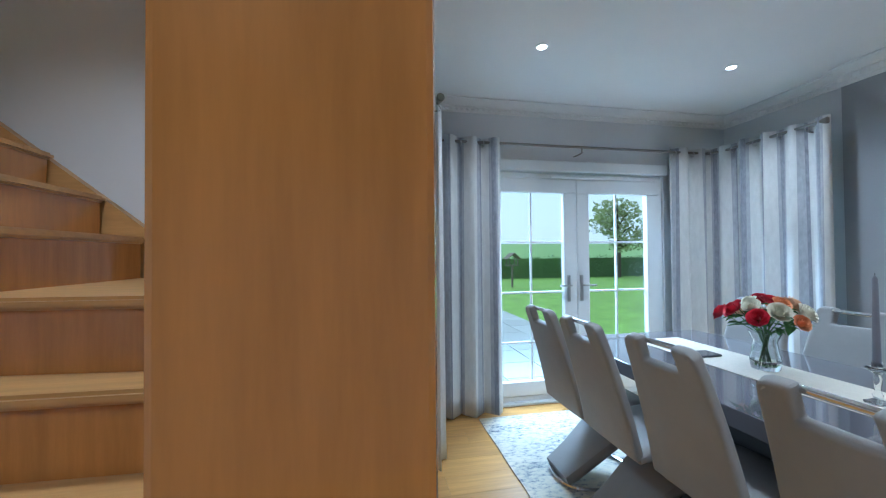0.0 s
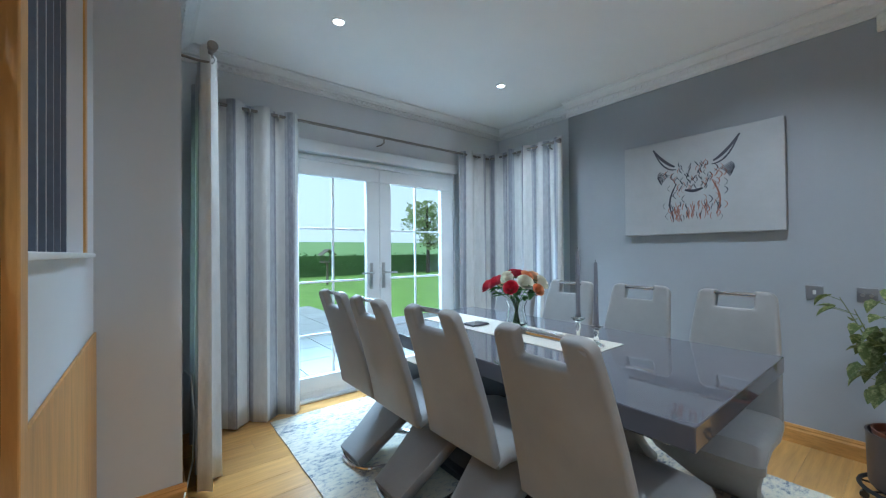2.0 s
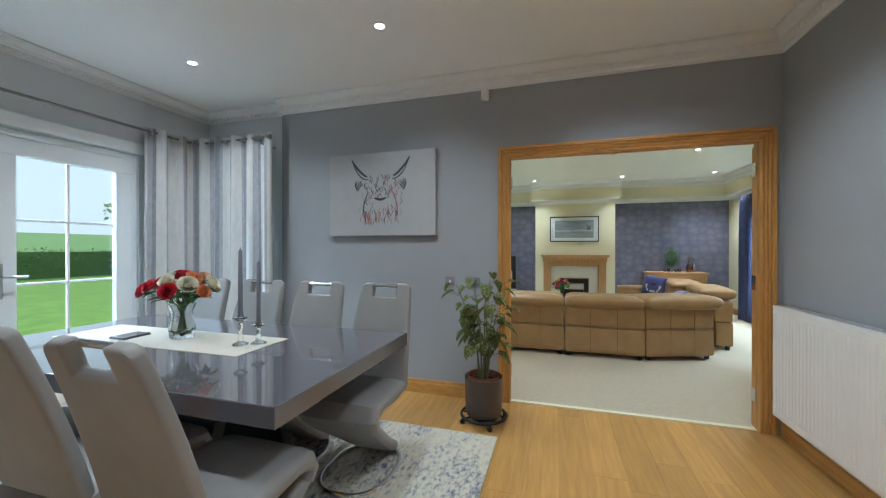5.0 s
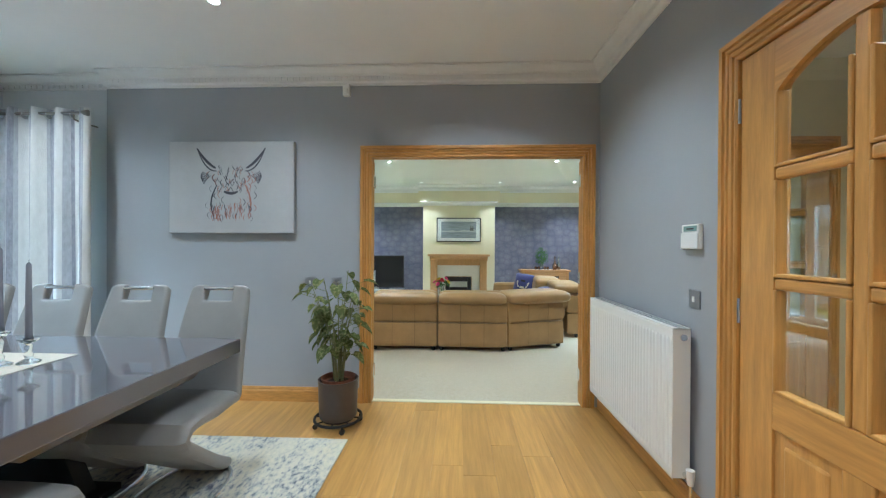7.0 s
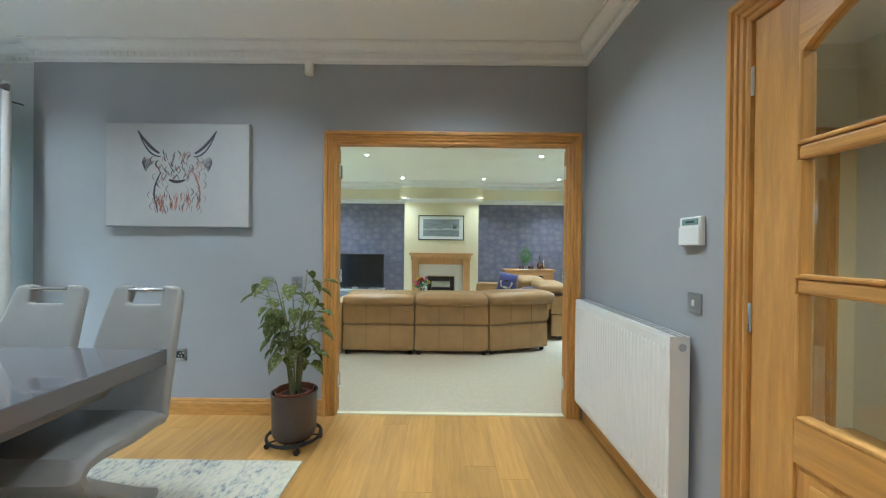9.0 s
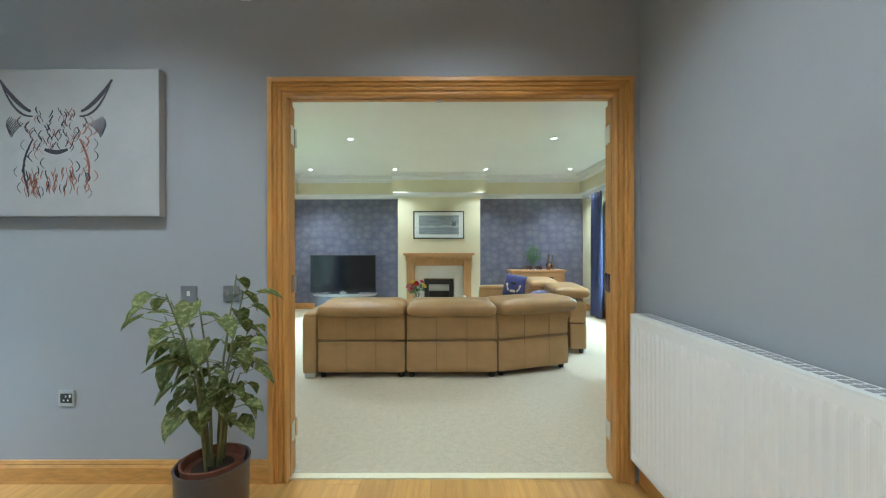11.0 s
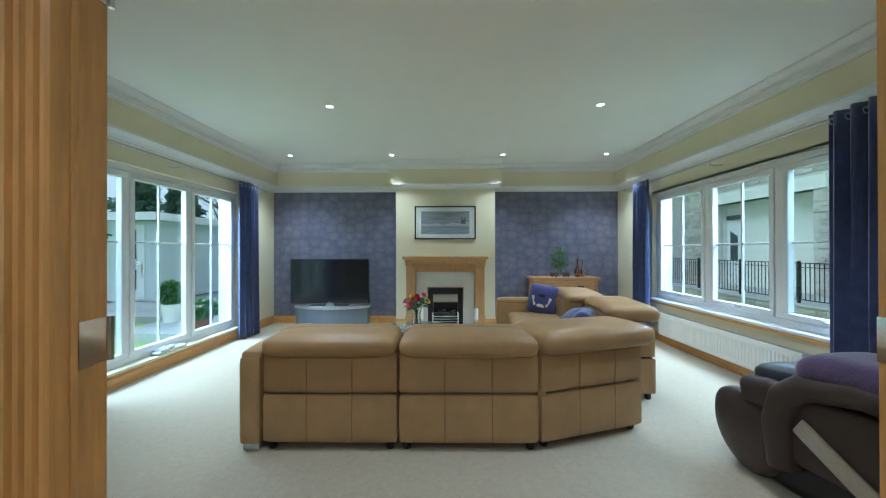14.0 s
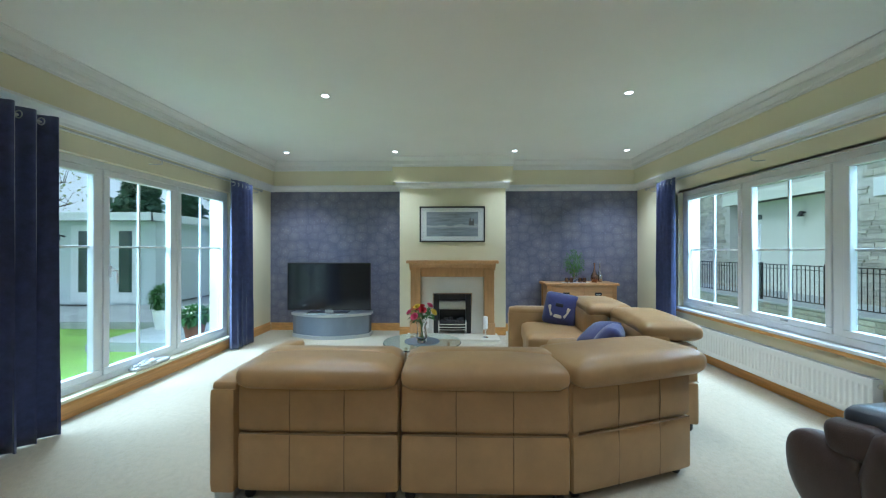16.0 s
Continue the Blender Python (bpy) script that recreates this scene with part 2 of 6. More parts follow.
def wall_with_holes(axis, at0, at1, a0, a1, z0, z1, holes):
    """A wall between at0 and at1 thick, along the other axis from a0 to a1, with holes (a, b, z, z)."""
    bm = bmesh.new()
    cuts = sorted({a0, a1, *[h[0] for h in holes], *[h[1] for h in holes]})
    for l, r in zip(cuts, cuts[1:]):
        mid = (l + r) / 2
        spans, low = [], z0
        for h in sorted((h for h in holes if h[0] < mid < h[1]), key=lambda h: h[2]):
            if h[2] > low:
                spans.append((low, h[2]))
            low = h[3]
        if low < z1:
            spans.append((low, z1))
        for lo, hi in spans:
            if axis == "x":
                box(l, r, at0, at1, lo, hi, bm=bm)
            else:
                box(at0, at1, l, r, lo, hi, bm=bm)
    return bm


def soft(cx, cy, cz, sx, sy, sz, r=0.04, bulge=(0, 0, 0), cuts=7, bm=None, m=None):
    """An upholstered block: a box with round edges and swollen faces."""
    own = bmesh.new()
    bmesh.ops.create_cube(own, size=2)
    bmesh.ops.subdivide_edges(own, edges=own.edges[:], cuts=cuts, use_grid_fill=True)
    h = Vector((sx / 2, sy / 2, sz / 2))
    r = min(r, *[0.98 * c for c in h])
    for v in own.verts:
        u = v.co.copy()
        # gather the rows towards the edges so that the round is well drawn
        w = Vector([math.copysign(abs(c) ** 0.7, c) for c in u])
        p = Vector((w.x * h.x, w.y * h.y, w.z * h.z))
        q = Vector([max(-(h[i] - r), min(h[i] - r, p[i])) for i in range(3)])
        d = p - q
        if d.length > 1e-9:
            p = q + d.normalized() * r
        for i in range(3):
            if bulge[i]:
                j, k = (i + 1) % 3, (i + 2) % 3
                p[i] += bulge[i] * u[i] * (1 - u[j] ** 2) * (1 - u[k] ** 2)
        v.co = p + Vector((cx, cy, cz))
    if m is not None:
        own.transform(m)
    return merge(bm, own)


# ---- the large structure ----
CEIL_D, CEIL_L = 2.76, 2.70
XE, XF, YN, YS = 5.0, 10.69, 1.9, -4.02      # dining east wall, lounge far wall, lounge north and south walls
DOOR_L, DOOR_R, HEAD = -0.337, -2.064, 2.035  # lounge opening, clear
structure("wall_dining_east", wall_with_holes("y", XE, 5.04, -2.2, 1.95, 0, CEIL_D, [(DOOR_R - 0.03, DOOR_L + 0.03, 0, HEAD + 0.03)]), M_GREY, "grey painted dining room wall with a wide opening")
structure("wall_lounge_west", wall_with_holes("y", 5.04, 5.075, YS, YN, 0, CEIL_D, [(DOOR_R - 0.03, DOOR_L + 0.03, 0, HEAD + 0.03)]), M_CREAM, "cream painted lounge wall with a wide opening")
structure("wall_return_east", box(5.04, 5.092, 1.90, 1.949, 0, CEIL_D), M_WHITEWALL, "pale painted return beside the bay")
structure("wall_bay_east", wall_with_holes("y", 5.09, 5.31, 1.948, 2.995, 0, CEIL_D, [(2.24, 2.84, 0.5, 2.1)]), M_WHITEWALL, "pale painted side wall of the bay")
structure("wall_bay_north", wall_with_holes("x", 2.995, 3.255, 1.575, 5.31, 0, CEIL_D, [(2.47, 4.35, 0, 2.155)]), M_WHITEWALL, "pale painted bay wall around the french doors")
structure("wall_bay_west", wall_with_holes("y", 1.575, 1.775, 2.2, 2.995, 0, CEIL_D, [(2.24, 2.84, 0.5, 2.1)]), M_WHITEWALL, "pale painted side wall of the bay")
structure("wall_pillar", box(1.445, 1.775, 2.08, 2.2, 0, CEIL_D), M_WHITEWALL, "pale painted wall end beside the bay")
structure("wall_stairwell_north", box(-0.3, 1.37, 1.80, 1.95, 0, 5.0), M_WHITEWALL, "pale painted stairwell wall")
structure("wall_hall_west", box(-0.7, -0.5, -2.4, 2.2, 0, 5.0), M_WHITEWALL, "pale painted hall wall")
structure("wall_dining_south", wall_with_holes("x", -2.4, -2.2, -0.5, XE, 0, CEIL_D, [(2.57, 3.515, 0, 2.09)]), M_GREY, "grey painted dining room wall with an oak door")
structure("wall_hall_behind_door", merge(merge(box(1.5, 4.9, -4.2, -4.1, 0, CEIL_D), box(4.9, 5.07, -4.1, -2.4, 0, CEIL_D)), box(1.3, 1.5, -4.2, -2.4, 0, CEIL_D)), M_CREAM, "cream hall walls behind the glazed door")
structure("wall_lounge_north", wall_with_holes("x", YN, 2.2, 5.091, 10.95, 0, CEIL_D, [(6.95, 9.62, 0.15, 2.06)]), M_CREAM, "cream painted lounge wall with wide french windows")
structure("wall_lounge_south", wall_with_holes("x", -4.3, YS, 5.04, 10.95, 0, CEIL_D, [(6.75, 9.62, 0.56, 2.05)]), M_CREAM, "cream painted lounge wall with a wide window")
structure("wall_lounge_far", box(XF + 0.004, 10.95, YS, YN, 0, CEIL_D), M_CREAM, "cream painted far lounge wall")
structure("ceiling_dining", box(-0.7, 5.07, -2.4, 3.255, CEIL_D, CEIL_D + 0.1), M_CEIL, "white painted dining room ceiling")
structure("ceiling_bay", box(5.07, 5.31, 1.90, 3.255, CEIL_D, CEIL_D + 0.1), M_CEIL, "white painted bay ceiling")
structure("ceiling_hall", box(1.3, 5.07, -4.2, -2.4, CEIL_D, CEIL_D + 0.1), M_CEIL, "white hall ceiling")
structure("ceiling_lounge", box(5.075, 10.69, YS, YN, CEIL_L, CEIL_L + 0.1), M_CEIL, "white painted lounge ceiling")
structure("floor_lounge", box(5.062, 10.69, YS, YN, -0.1, 0.0), M_CARPET, "cream fitted carpet")
sub = structure("floor_dining", merge(merge(box(-0.5, 5.07, -2.2, 2.08, -0.1, -0.004), box(1.575, 5.09, 2.08, 3.03, -0.1, -0.004)), box(1.3, 5.07, -4.2, -2.2, -0.1, -0.004)), M_FLOOR, "oak floorboards")


# skirting boards, oak
def skirting(name, axis, a0, a1, at, side, mat_=None, h=0.12):
    pro = [(0, 0), (0.018, 0), (0.018, h - 0.035), (0.012, h - 0.022), (0.014, h - 0.015), (0.008, h), (0, h)]
    pts = [(at + side * p, z) for p, z in pro]
    if axis == "y":
        bm = extrude(pts, "y", a0, a1)
    else:
        bm = extrude([(p, z) for p, z in pts], "x", a0, a1)
    return structure(name, bm, mat_ or M_OAKH, "oak skirting board")


skirting("baseboard_dining_east", "y", -0.25, 1.95, XE, -1)
skirting("baseboard_dining_south", "x", 3.595, XE - 0.02, -2.2, 1)
skirting("baseboard_pillar", "x", 1.462, 1.793, 2.08, -1)
skirting("baseboard_pillar_side", "y", 2.08, 2.98, 1.775, 1)
skirting("baseboard_bay_east", "y", 1.955, 2.98, 5.09, -1)
skirting("baseboard_lounge_north", "x", 5.075, 10.67, YN, -1, h=0.13)
skirting("baseboard_lounge_south", "x", 5.075, 10.67, YS, 1)
skirting("baseboard_lounge_far_north", "y", -0.24, 1.88, XF, -1)
skirting("baseboard_lounge_far_south", "y", -4.0, -1.90, XF, -1)


# plaster cornices
def cornice(name, axis, a0, a1, at, side, z1, drop=0.13, out=0.11, dent=True, label="white plaster cornice with a row of dentils"):
    pro = [(0, -drop), (0.014, -drop), (0.014, -drop + 0.02), (0.03, -drop + 0.03), (0.03, -0.06), (0.05, -0.055), (0.055, -0.045), (out * 0.75, -0.025), (out * 0.85, -0.012), (out, -0.012), (out, 0), (0, 0)]
    pts = [(at + side * p, z1 + q) for p, q in pro]
    bm = extrude(pts, axis, a0, a1)
    if dent:
        n = int((a1 - a0) / 0.05)
        for i in range(n):
            c = a0 + (i + 0.5) * (a1 - a0) / n
            lo, hi = sorted((at + side * 0.028, at + side * 0.034))
            if axis == "y":
                box(lo, hi, c - 0.013, c + 0.013, z1 - 0.094, z1 - 0.062, bm=bm)
            else:
                box(c - 0.013, c + 0.013, lo, hi, z1 - 0.094, z1 - 0.062, bm=bm)
    return structure(name, bm, M_CORNICE, label)


cornice("trim_cornice_east", "y", -2.2, 1.955, XE, -1, CEIL_D)
cornice("trim_cornice_south", "x", -0.5, XE, -2.2, 1, CEIL_D)
cornice("trim_cornice_bay_east", "y", 1.956, 2.995, 5.09, -1, CEIL_D, 0.10)
cornice("trim_cornice_bay_north", "x", 1.775, 5.09, 2.995, -1, CEIL_D, 0.10)
cornice("trim_cornice_bay_west", "y", 2.08, 2.995, 1.775, 1, CEIL_D, 0.10)

# lounge: a boxed cream band round the ceiling, with a moulding below and a cornice above
BAND = 0.10
CB0, CB1, CBX = -1.885, -0.26, 10.4           # chimney breast
structure("wall_chimney_breast", wall_with_holes("y", CBX, XF + 0.004, CB0, CB1, 0, CEIL_L, [(-1.36, -0.79, 0.0, 0.63)]), M_CREAM, "cream painted chimney breast")
for nm, a, b_, c, d in (("north", 5.075, XF, YN - BAND, YN), ("south", 5.075, XF, YS, YS + BAND), ("far_north", XF - BAND, XF + 0.002, CB1 + BAND, YN - BAND), ("far_south", XF - BAND, XF + 0.002, YS + BAND, CB0 - BAND), ("breast", CBX - BAND, XF, CB0 - BAND, CB1 + BAND)):
    structure("trim_band_" + nm, box(a, b_, c, d, 2.33, CEIL_L), M_CREAM, "cream boxed band below the ceiling")


def moulding(name, axis, a0, a1, at, side, z0=2.245, z1=2.33):
    pts = [(at + side * p, q) for p, q in ((0, z0), (0.012, z0), (0.016, z0 + 0.02), (0.04, z0 + 0.045), (0.085, z0 + 0.062), (0.12, z0 + 0.066), (0.12, z1), (0, z1))]
    return structure(name, extrude(pts, axis, a0, a1), M_CORNICE, "white plaster moulding below the band")


moulding("trim_moulding_north", "x", 5.075, XF, YN, -1)
moulding("trim_moulding_south", "x", 5.075, XF, YS, 1)
moulding("trim_moulding_far_north", "y", CB1, YN, XF, -1)
moulding("trim_moulding_far_south", "y", YS, CB0, XF, -1)
moulding("trim_moulding_breast", "y", CB0 - 0.05, CB1 + 0.05, CBX, -1)
cornice("trim_cornice_lounge_north", "x", 5.075, XF, YN - BAND, -1, CEIL_L, 0.14, 0.10, False, "white plaster cornice")
cornice("trim_cornice_lounge_south", "x", 5.075, XF, YS + BAND, 1, CEIL_L, 0.14, 0.10, False, "white plaster cornice")
cornice("trim_cornice_lounge_far_north", "y", CB1 + BAND, YN - BAND, XF - BAND, -1, CEIL_L, 0.14, 0.10, False, "white plaster cornice")
cornice("trim_cornice_lounge_far_south", "y", YS + BAND, CB0 - BAND, XF - BAND, -1, CEIL_L, 0.14, 0.10, False, "white plaster cornice")
cornice("trim_cornice_lounge_breast", "y", CB0 - BAND, CB1 + BAND, CBX - BAND, -1, CEIL_L, 0.14, 0.10, False, "white plaster cornice")


# ---- openings ----
def glazed(name, label, axis, at, a0, a1, z0, z1, lights, bars_v, bars_z, frame_w=0.07, depth=0.07, ins=-1, sash=0.055):
    """A plastic window along an axis: frame, mullions, sashes, panes, glazing bars. lights: (from, to) of each sash."""
    ob = base(name, label, "window", kind="structure")

    def b(l, r, lo, hi, d0, d1, bev=0.006):
        lo_, hi_ = sorted((at + ins * d0, at + ins * d1))
        return box(l, r, lo_, hi_, lo, hi, bev) if axis == "x" else box(lo_, hi_, l, r, lo, hi, bev)
    k0, k1 = -0.015, depth * 0.5
    s0, s1 = -0.012, depth * 0.5 + 0.010
    part("frame_head", b(a0, a1, z1 - frame_w, z1, k0, k1), M_UPVC, ob)
    part("frame_sill", b(a0, a1, z0, z0 + frame_w, k0, k1), M_UPVC, ob)
    edges = [a0] + [x for l in lights for x in l] + [a1]
    for l, r in zip(edges[::2], edges[1::2]):
        part("mullion", b(l, r, z0 + frame_w, z1 - frame_w, k0, k1), M_UPVC, ob)
    for l, r in lights:
        lo, hi = z0 + frame_w + 0.002, z1 - frame_w - 0.002
        s = part("sash", b(l + 0.002, r - 0.002, lo, lo + sash, s0, s1, 0.008), M_UPVC, ob)
        part("sash_top", b(l + 0.002, r - 0.002, hi - sash, hi, s0, s1, 0.008), M_UPVC, s)
        part("stile", b(l + 0.002, l + sash, lo + sash, hi - sash, s0, s1, 0.008), M_UPVC, s)
        part("stile", b(r - sash, r - 0.002, lo + sash, hi - sash, s0, s1, 0.008), M_UPVC, s)
        p = part("pane", b(l + sash, r - sash, lo + sash, hi - sash, -0.004, 0.004, 0), M_PANE, s)
        p.visible_shadow = False
        for k in range(bars_v):
            c = l + sash + (k + 1) * (r - l - 2 * sash) / (bars_v + 1)
            part("glazing_bar", b(c - 0.009, c + 0.009, lo + sash, hi - sash, -0.012, 0.012, 0.003), M_UPVC, s)
        for z in bars_z:
            part("glazing_bar", b(l + sash, r - sash, z - 0.009, z + 0.009, -0.0135, 0.0135, 0.003), M_UPVC, s)
    return ob


# french doors of the dining bay
fd = glazed("window_french_doors", "white french doors with small square panes onto the garden", "x", 3.065, 2.45, 4.37, 0.02, 2.145, [(2.511, 3.409), (3.411, 4.309)], 1, [0.555, 1.02, 1.495], 0.05, 0.08, sash=0.132)
for hx, s in ((3.318, -1), (3.45, 1)):
    hd = part("handle_plate", box(hx - 0.016, hx + 0.016, 3.0, 3.013, 0.93, 1.18, 0.005), M_STEEL, fd, "brushed metal handle plate")
    part("lever", tube([(hx, 3.005, 1.085), (hx, 2.955, 1.085), (hx + s * 0.02, 2.95, 1.085), (hx + s * 0.12, 2.95, 1.083)], 0.009, 8), M_STEEL, hd, "", True)
structure("trim_door_head_box", merge(box(2.43, 4.39, 2.97, 3.005, 2.155, 2.255, 0.01), box(3.14, 3.66, 2.985, 3.006, 2.09, 2.12, 0.006)), M_UPVC, "white boxed trim and vent above the french doors")
structure("threshold", box(2.47, 4.35, 2.975, 3.22, 0.0, 0.022, 0.006), M_UPVC, "white door threshold")
for nm, at in (("window_bay_east", 5.19), ("window_bay_west", 1.675)):
    glazed(nm, "white bay side window behind curtains", "y", at, 2.24, 2.84, 0.5, 2.1, [(2.30, 2.78)], 1, [1.3], 0.05, ins=-1 if at > 3 else 1)
wl = glazed("window_lounge_garden", "white plastic french windows with slim bars", "x", 2.0, 6.95, 9.62, 0.15, 2.06, [(7.02, 7.80), (7.83, 8.66), (8.70, 9.57)], 1, [1.325], 0.06, 0.08, sash=0.06)
hp = part("handle_plate", box(7.872, 7.902, 1.94, 1.952, 1.06, 1.16, 0.004), M_UPVC, wl)
part("lever", tube([(7.887, 1.945, 1.12), (7.887, 1.90, 1.12), (7.90, 1.895, 1.115), (7.905, 1.895, 1.0)], 0.01, 8), M_WHITE, hp, "", True)
wr = glazed("window_lounge_terrace", "wide white casement window with slim bars", "x", -4.12, 6.75, 9.62, 0.57, 2.05, [(6.82, 7.62), (7.70, 8.54), (8.62, 9.55)], 1, [1.30], 0.06, 0.08, ins=1, sash=0.055)
for hx in (7.22, 8.12, 9.08):
    hp = part("catch", box(hx - 0.035, hx + 0.035, -4.075, -4.06, 0.655, 0.675, 0.004), M_STEEL, wr, "small metal catch")
    part("catch_lever", box(hx - 0.03, hx + 0.01, -4.06, -4.045, 0.66, 0.672, 0.004), M_STEEL, hp)
structure("window_sill_terrace", box(6.72, 9.66, -4.11, -3.985, 0.535, 0.566, 0.008), M_UPVC, "white window sill")
structure("trim_sill_oak", box(6.72, 9.66, -4.02, -3.99, 0.505, 0.535, 0.004), M_OAKH, "oak moulding under the window sill")
structure("window_sill_garden", box(6.93, 9.64, 1.86, 1.98, 0.13, 0.158, 0.006), M_CREAM, "painted low window sill")
structure("trim_blind_box", box(6.72, 9.64, -4.06, -4.02, 2.04, 2.075, 0.006), M_STEEL, "slim grey blind rail over the window")


# oak lining and architrave of the lounge opening
def architrave_profile(w):
    return [(0, 0), (0, 0.010), (0.006, 0.016), (0.014, 0.016), (0.018, 0.008), (0.022, 0.008), (0.026, 0.017), (0.036, 0.021), (0.041, 0.011), (0.046, 0.011), (0.050, 0.020), (0.058, 0.023), (0.063, 0.015), (0.067, 0.015), (0.071, 0.026), (w - 0.004, 0.026), (w, 0.021), (w, 0)]


def architrave(name, face, side, l, r, head, axis, w=0.095):
    """Moulded casing round an opening: two legs and a head, mitred."""
    ob = base(name, "moulded oak door casing", "trim", kind="structure")
    pro = architrave_profile(w)

    def at(a, d, z):
        return (face + side * d, a, z) if axis == "y" else (a, face + side * d, z)
    for which, a, s in (("leg", l, -1), ("leg", r, 1)):
        bm = bmesh.new()
        lo = [bm.verts.new(at(a + s * p, d, 0.0)) for p, d in pro]
        hi = [bm.verts.new(at(a + s * p, d, head + p)) for p, d in pro]
        n = len(pro)
        for i in range(n):
            bm.faces.new((lo[i], lo[(i + 1) % n], hi[(i + 1) % n], hi[i]))
        bm.faces.new(lo)
        bm.faces.new(hi)
        part(which, bm, M_OAK, ob)
    bm = bmesh.new()
    A = [bm.verts.new(at(l - p, d, head + p)) for p, d in pro]
    B = [bm.verts.new(at(r + p, d, head + p)) for p, d in pro]
    n = len(pro)
    for i in range(n):
        bm.faces.new((A[i], A[(i + 1) % n], B[(i + 1) % n], B[i]))
    bm.faces.new(A)
    bm.faces.new(B)
    part("head", bm, M_OAKH, ob)
    return ob


architrave("trim_architrave_dining", XE, -1, DOOR_R, DOOR_L, HEAD, "y")
lin = base("trim_door_lining", "oak lining of the lounge opening", "trim", kind="structure")
part("jamb", box(XE, 5.077, DOOR_L, DOOR_L + 0.03, 0, HEAD + 0.03), M_OAK, lin)
part("jamb", box(XE, 5.077, DOOR_R - 0.03, DOOR_R, 0, HEAD + 0.03), M_OAK, lin)
part("head", box(XE, 5.077, DOOR_R, DOOR_L, HEAD, HEAD + 0.03), M_OAKH, lin)
part("stop", box(5.028, 5.043, DOOR_L - 0.004, DOOR_L, 0, HEAD, 0.002), M_OAK, lin)
part("stop", box(5.028, 5.043, DOOR_R, DOOR_R + 0.004, 0, HEAD, 0.002), M_OAK, lin)
part("stop", box(5.028, 5.043, DOOR_R + 0.004, DOOR_L - 0.004, HEAD - 0.004, HEAD, 0.002), M_OAKH, lin)
part("catch", box(5.05, 5.07, -1.16, -1.12, HEAD - 0.008, HEAD, 0.002), M_STEEL, lin, "small metal ball catch")
structure("trim_carpet_bar", box(5.02, 5.066, DOOR_R, DOOR_L, -0.004, 0.008, 0.003), M_CREAM, "pale carpet edge bar")


def oak_door(name, label, w, h, m, sides=(-1, 1), kind="structure"):
    """A part-glazed oak door with an arched top light; local x runs from the hinge, y is its thickness, centred."""
    ob = base(name, label, "door", kind=kind)
    t, st, mb = 0.020, 0.158 * w / 0.9, 0.045
    part("stile", box(0, st, -t, t, 0, h, 0.002), M_OAK, ob)
    part("stile", box(w - st, w, -t, t, 0, h, 0.002), M_OAK, ob)
    part("bottom_rail", box(st, w - st, -t, t, 0, 0.17, 0.002), M_OAKH, ob)
    part("lock_rail", box(st, w - st, -t, t, 0.63, 0.76, 0.002), M_OAKH, ob)
    arch = [(st + (w - 2 * st) * k / 16, 1.85 + 0.12 * math.sin(math.pi * k / 16) ** 0.8) for k in range(17)]
    part("top_rail", extrude([(st, h)] + arch + [(w - st, h)], "y", -t, t), M_OAKH, ob)
    c = w / 2
    part("muntin", box(c - mb / 2, c + mb / 2, -t * 0.9, t * 0.9, 0.76, 1.965, 0.008), M_OAK, ob)
    part("muntin", box(c - mb, c + mb, -t, t, 0.17, 0.63, 0.004), M_OAK, ob)
    for z in (1.16, 1.56):
        part("glazing_rail", box(st, c - mb / 2, -t * 0.9, t * 0.9, z - mb / 2, z + mb / 2, 0.01), M_OAKH, ob)
        part("glazing_rail", box(c + mb / 2, w - st, -t * 0.9, t * 0.9, z - mb / 2, z + mb / 2, 0.01), M_OAKH, ob)
    for l, r in ((st, c - mb), (c + mb, w - st)):
        part("panel", box(l, r, -t * 0.5, t * 0.5, 0.17, 0.63), M_OAK, ob)
        part("raised_field", box(l + 0.04, r - 0.04, -t * 0.85, t * 0.85, 0.21, 0.59, 0.012), M_OAK, ob)
    g = part("glass", extrude([(st, 0.76), (w - st, 0.76)] + [(x, z) for x, z in arch[::-1]], "y", -0.003, 0.003), M_DOORGLASS, ob, "clear door glass")
    g.visible_shadow = False
    for l, r in ((st, c - mb / 2), (c + mb / 2, w - st)):
        for lo, hi in ((0.76, 1.1375), (1.1825, 1.5375), (1.5825, 1.86)):
            for a in (box(l, l + 0.014, -t - 0.003, t + 0.003, lo, hi, 0.005), box(r - 0.014, r, -t - 0.003, t + 0.003, lo, hi, 0.005), box(l, r, -t - 0.002, t + 0.002, lo, lo + 0.014, 0.005)):
                part("bead", a, M_OAK, ob)
    for z in (0.18, 0.985, 1.795):
        hg = part("hinge", tube([(-0.004, -t - 0.004, z), (-0.004, -t - 0.004, z + 0.1)], 0.007, 8), M_CHROME, ob, "steel butt hinge")
        part("hinge_leaf", box(-0.003, 0.001, -t, t, z, z + 0.1), M_CHROME, hg)
    for s in sides:
        pl = part("handle", tube([(w - 0.06, s * 0.02, 1.0), (w - 0.06, s * 0.065, 1.0), (w - 0.18, s * 0.065, 1.0)], 0.009, 8), M_CHROME, ob, "chrome lever handle", True)
    ob.matrix_basis = m
    return ob


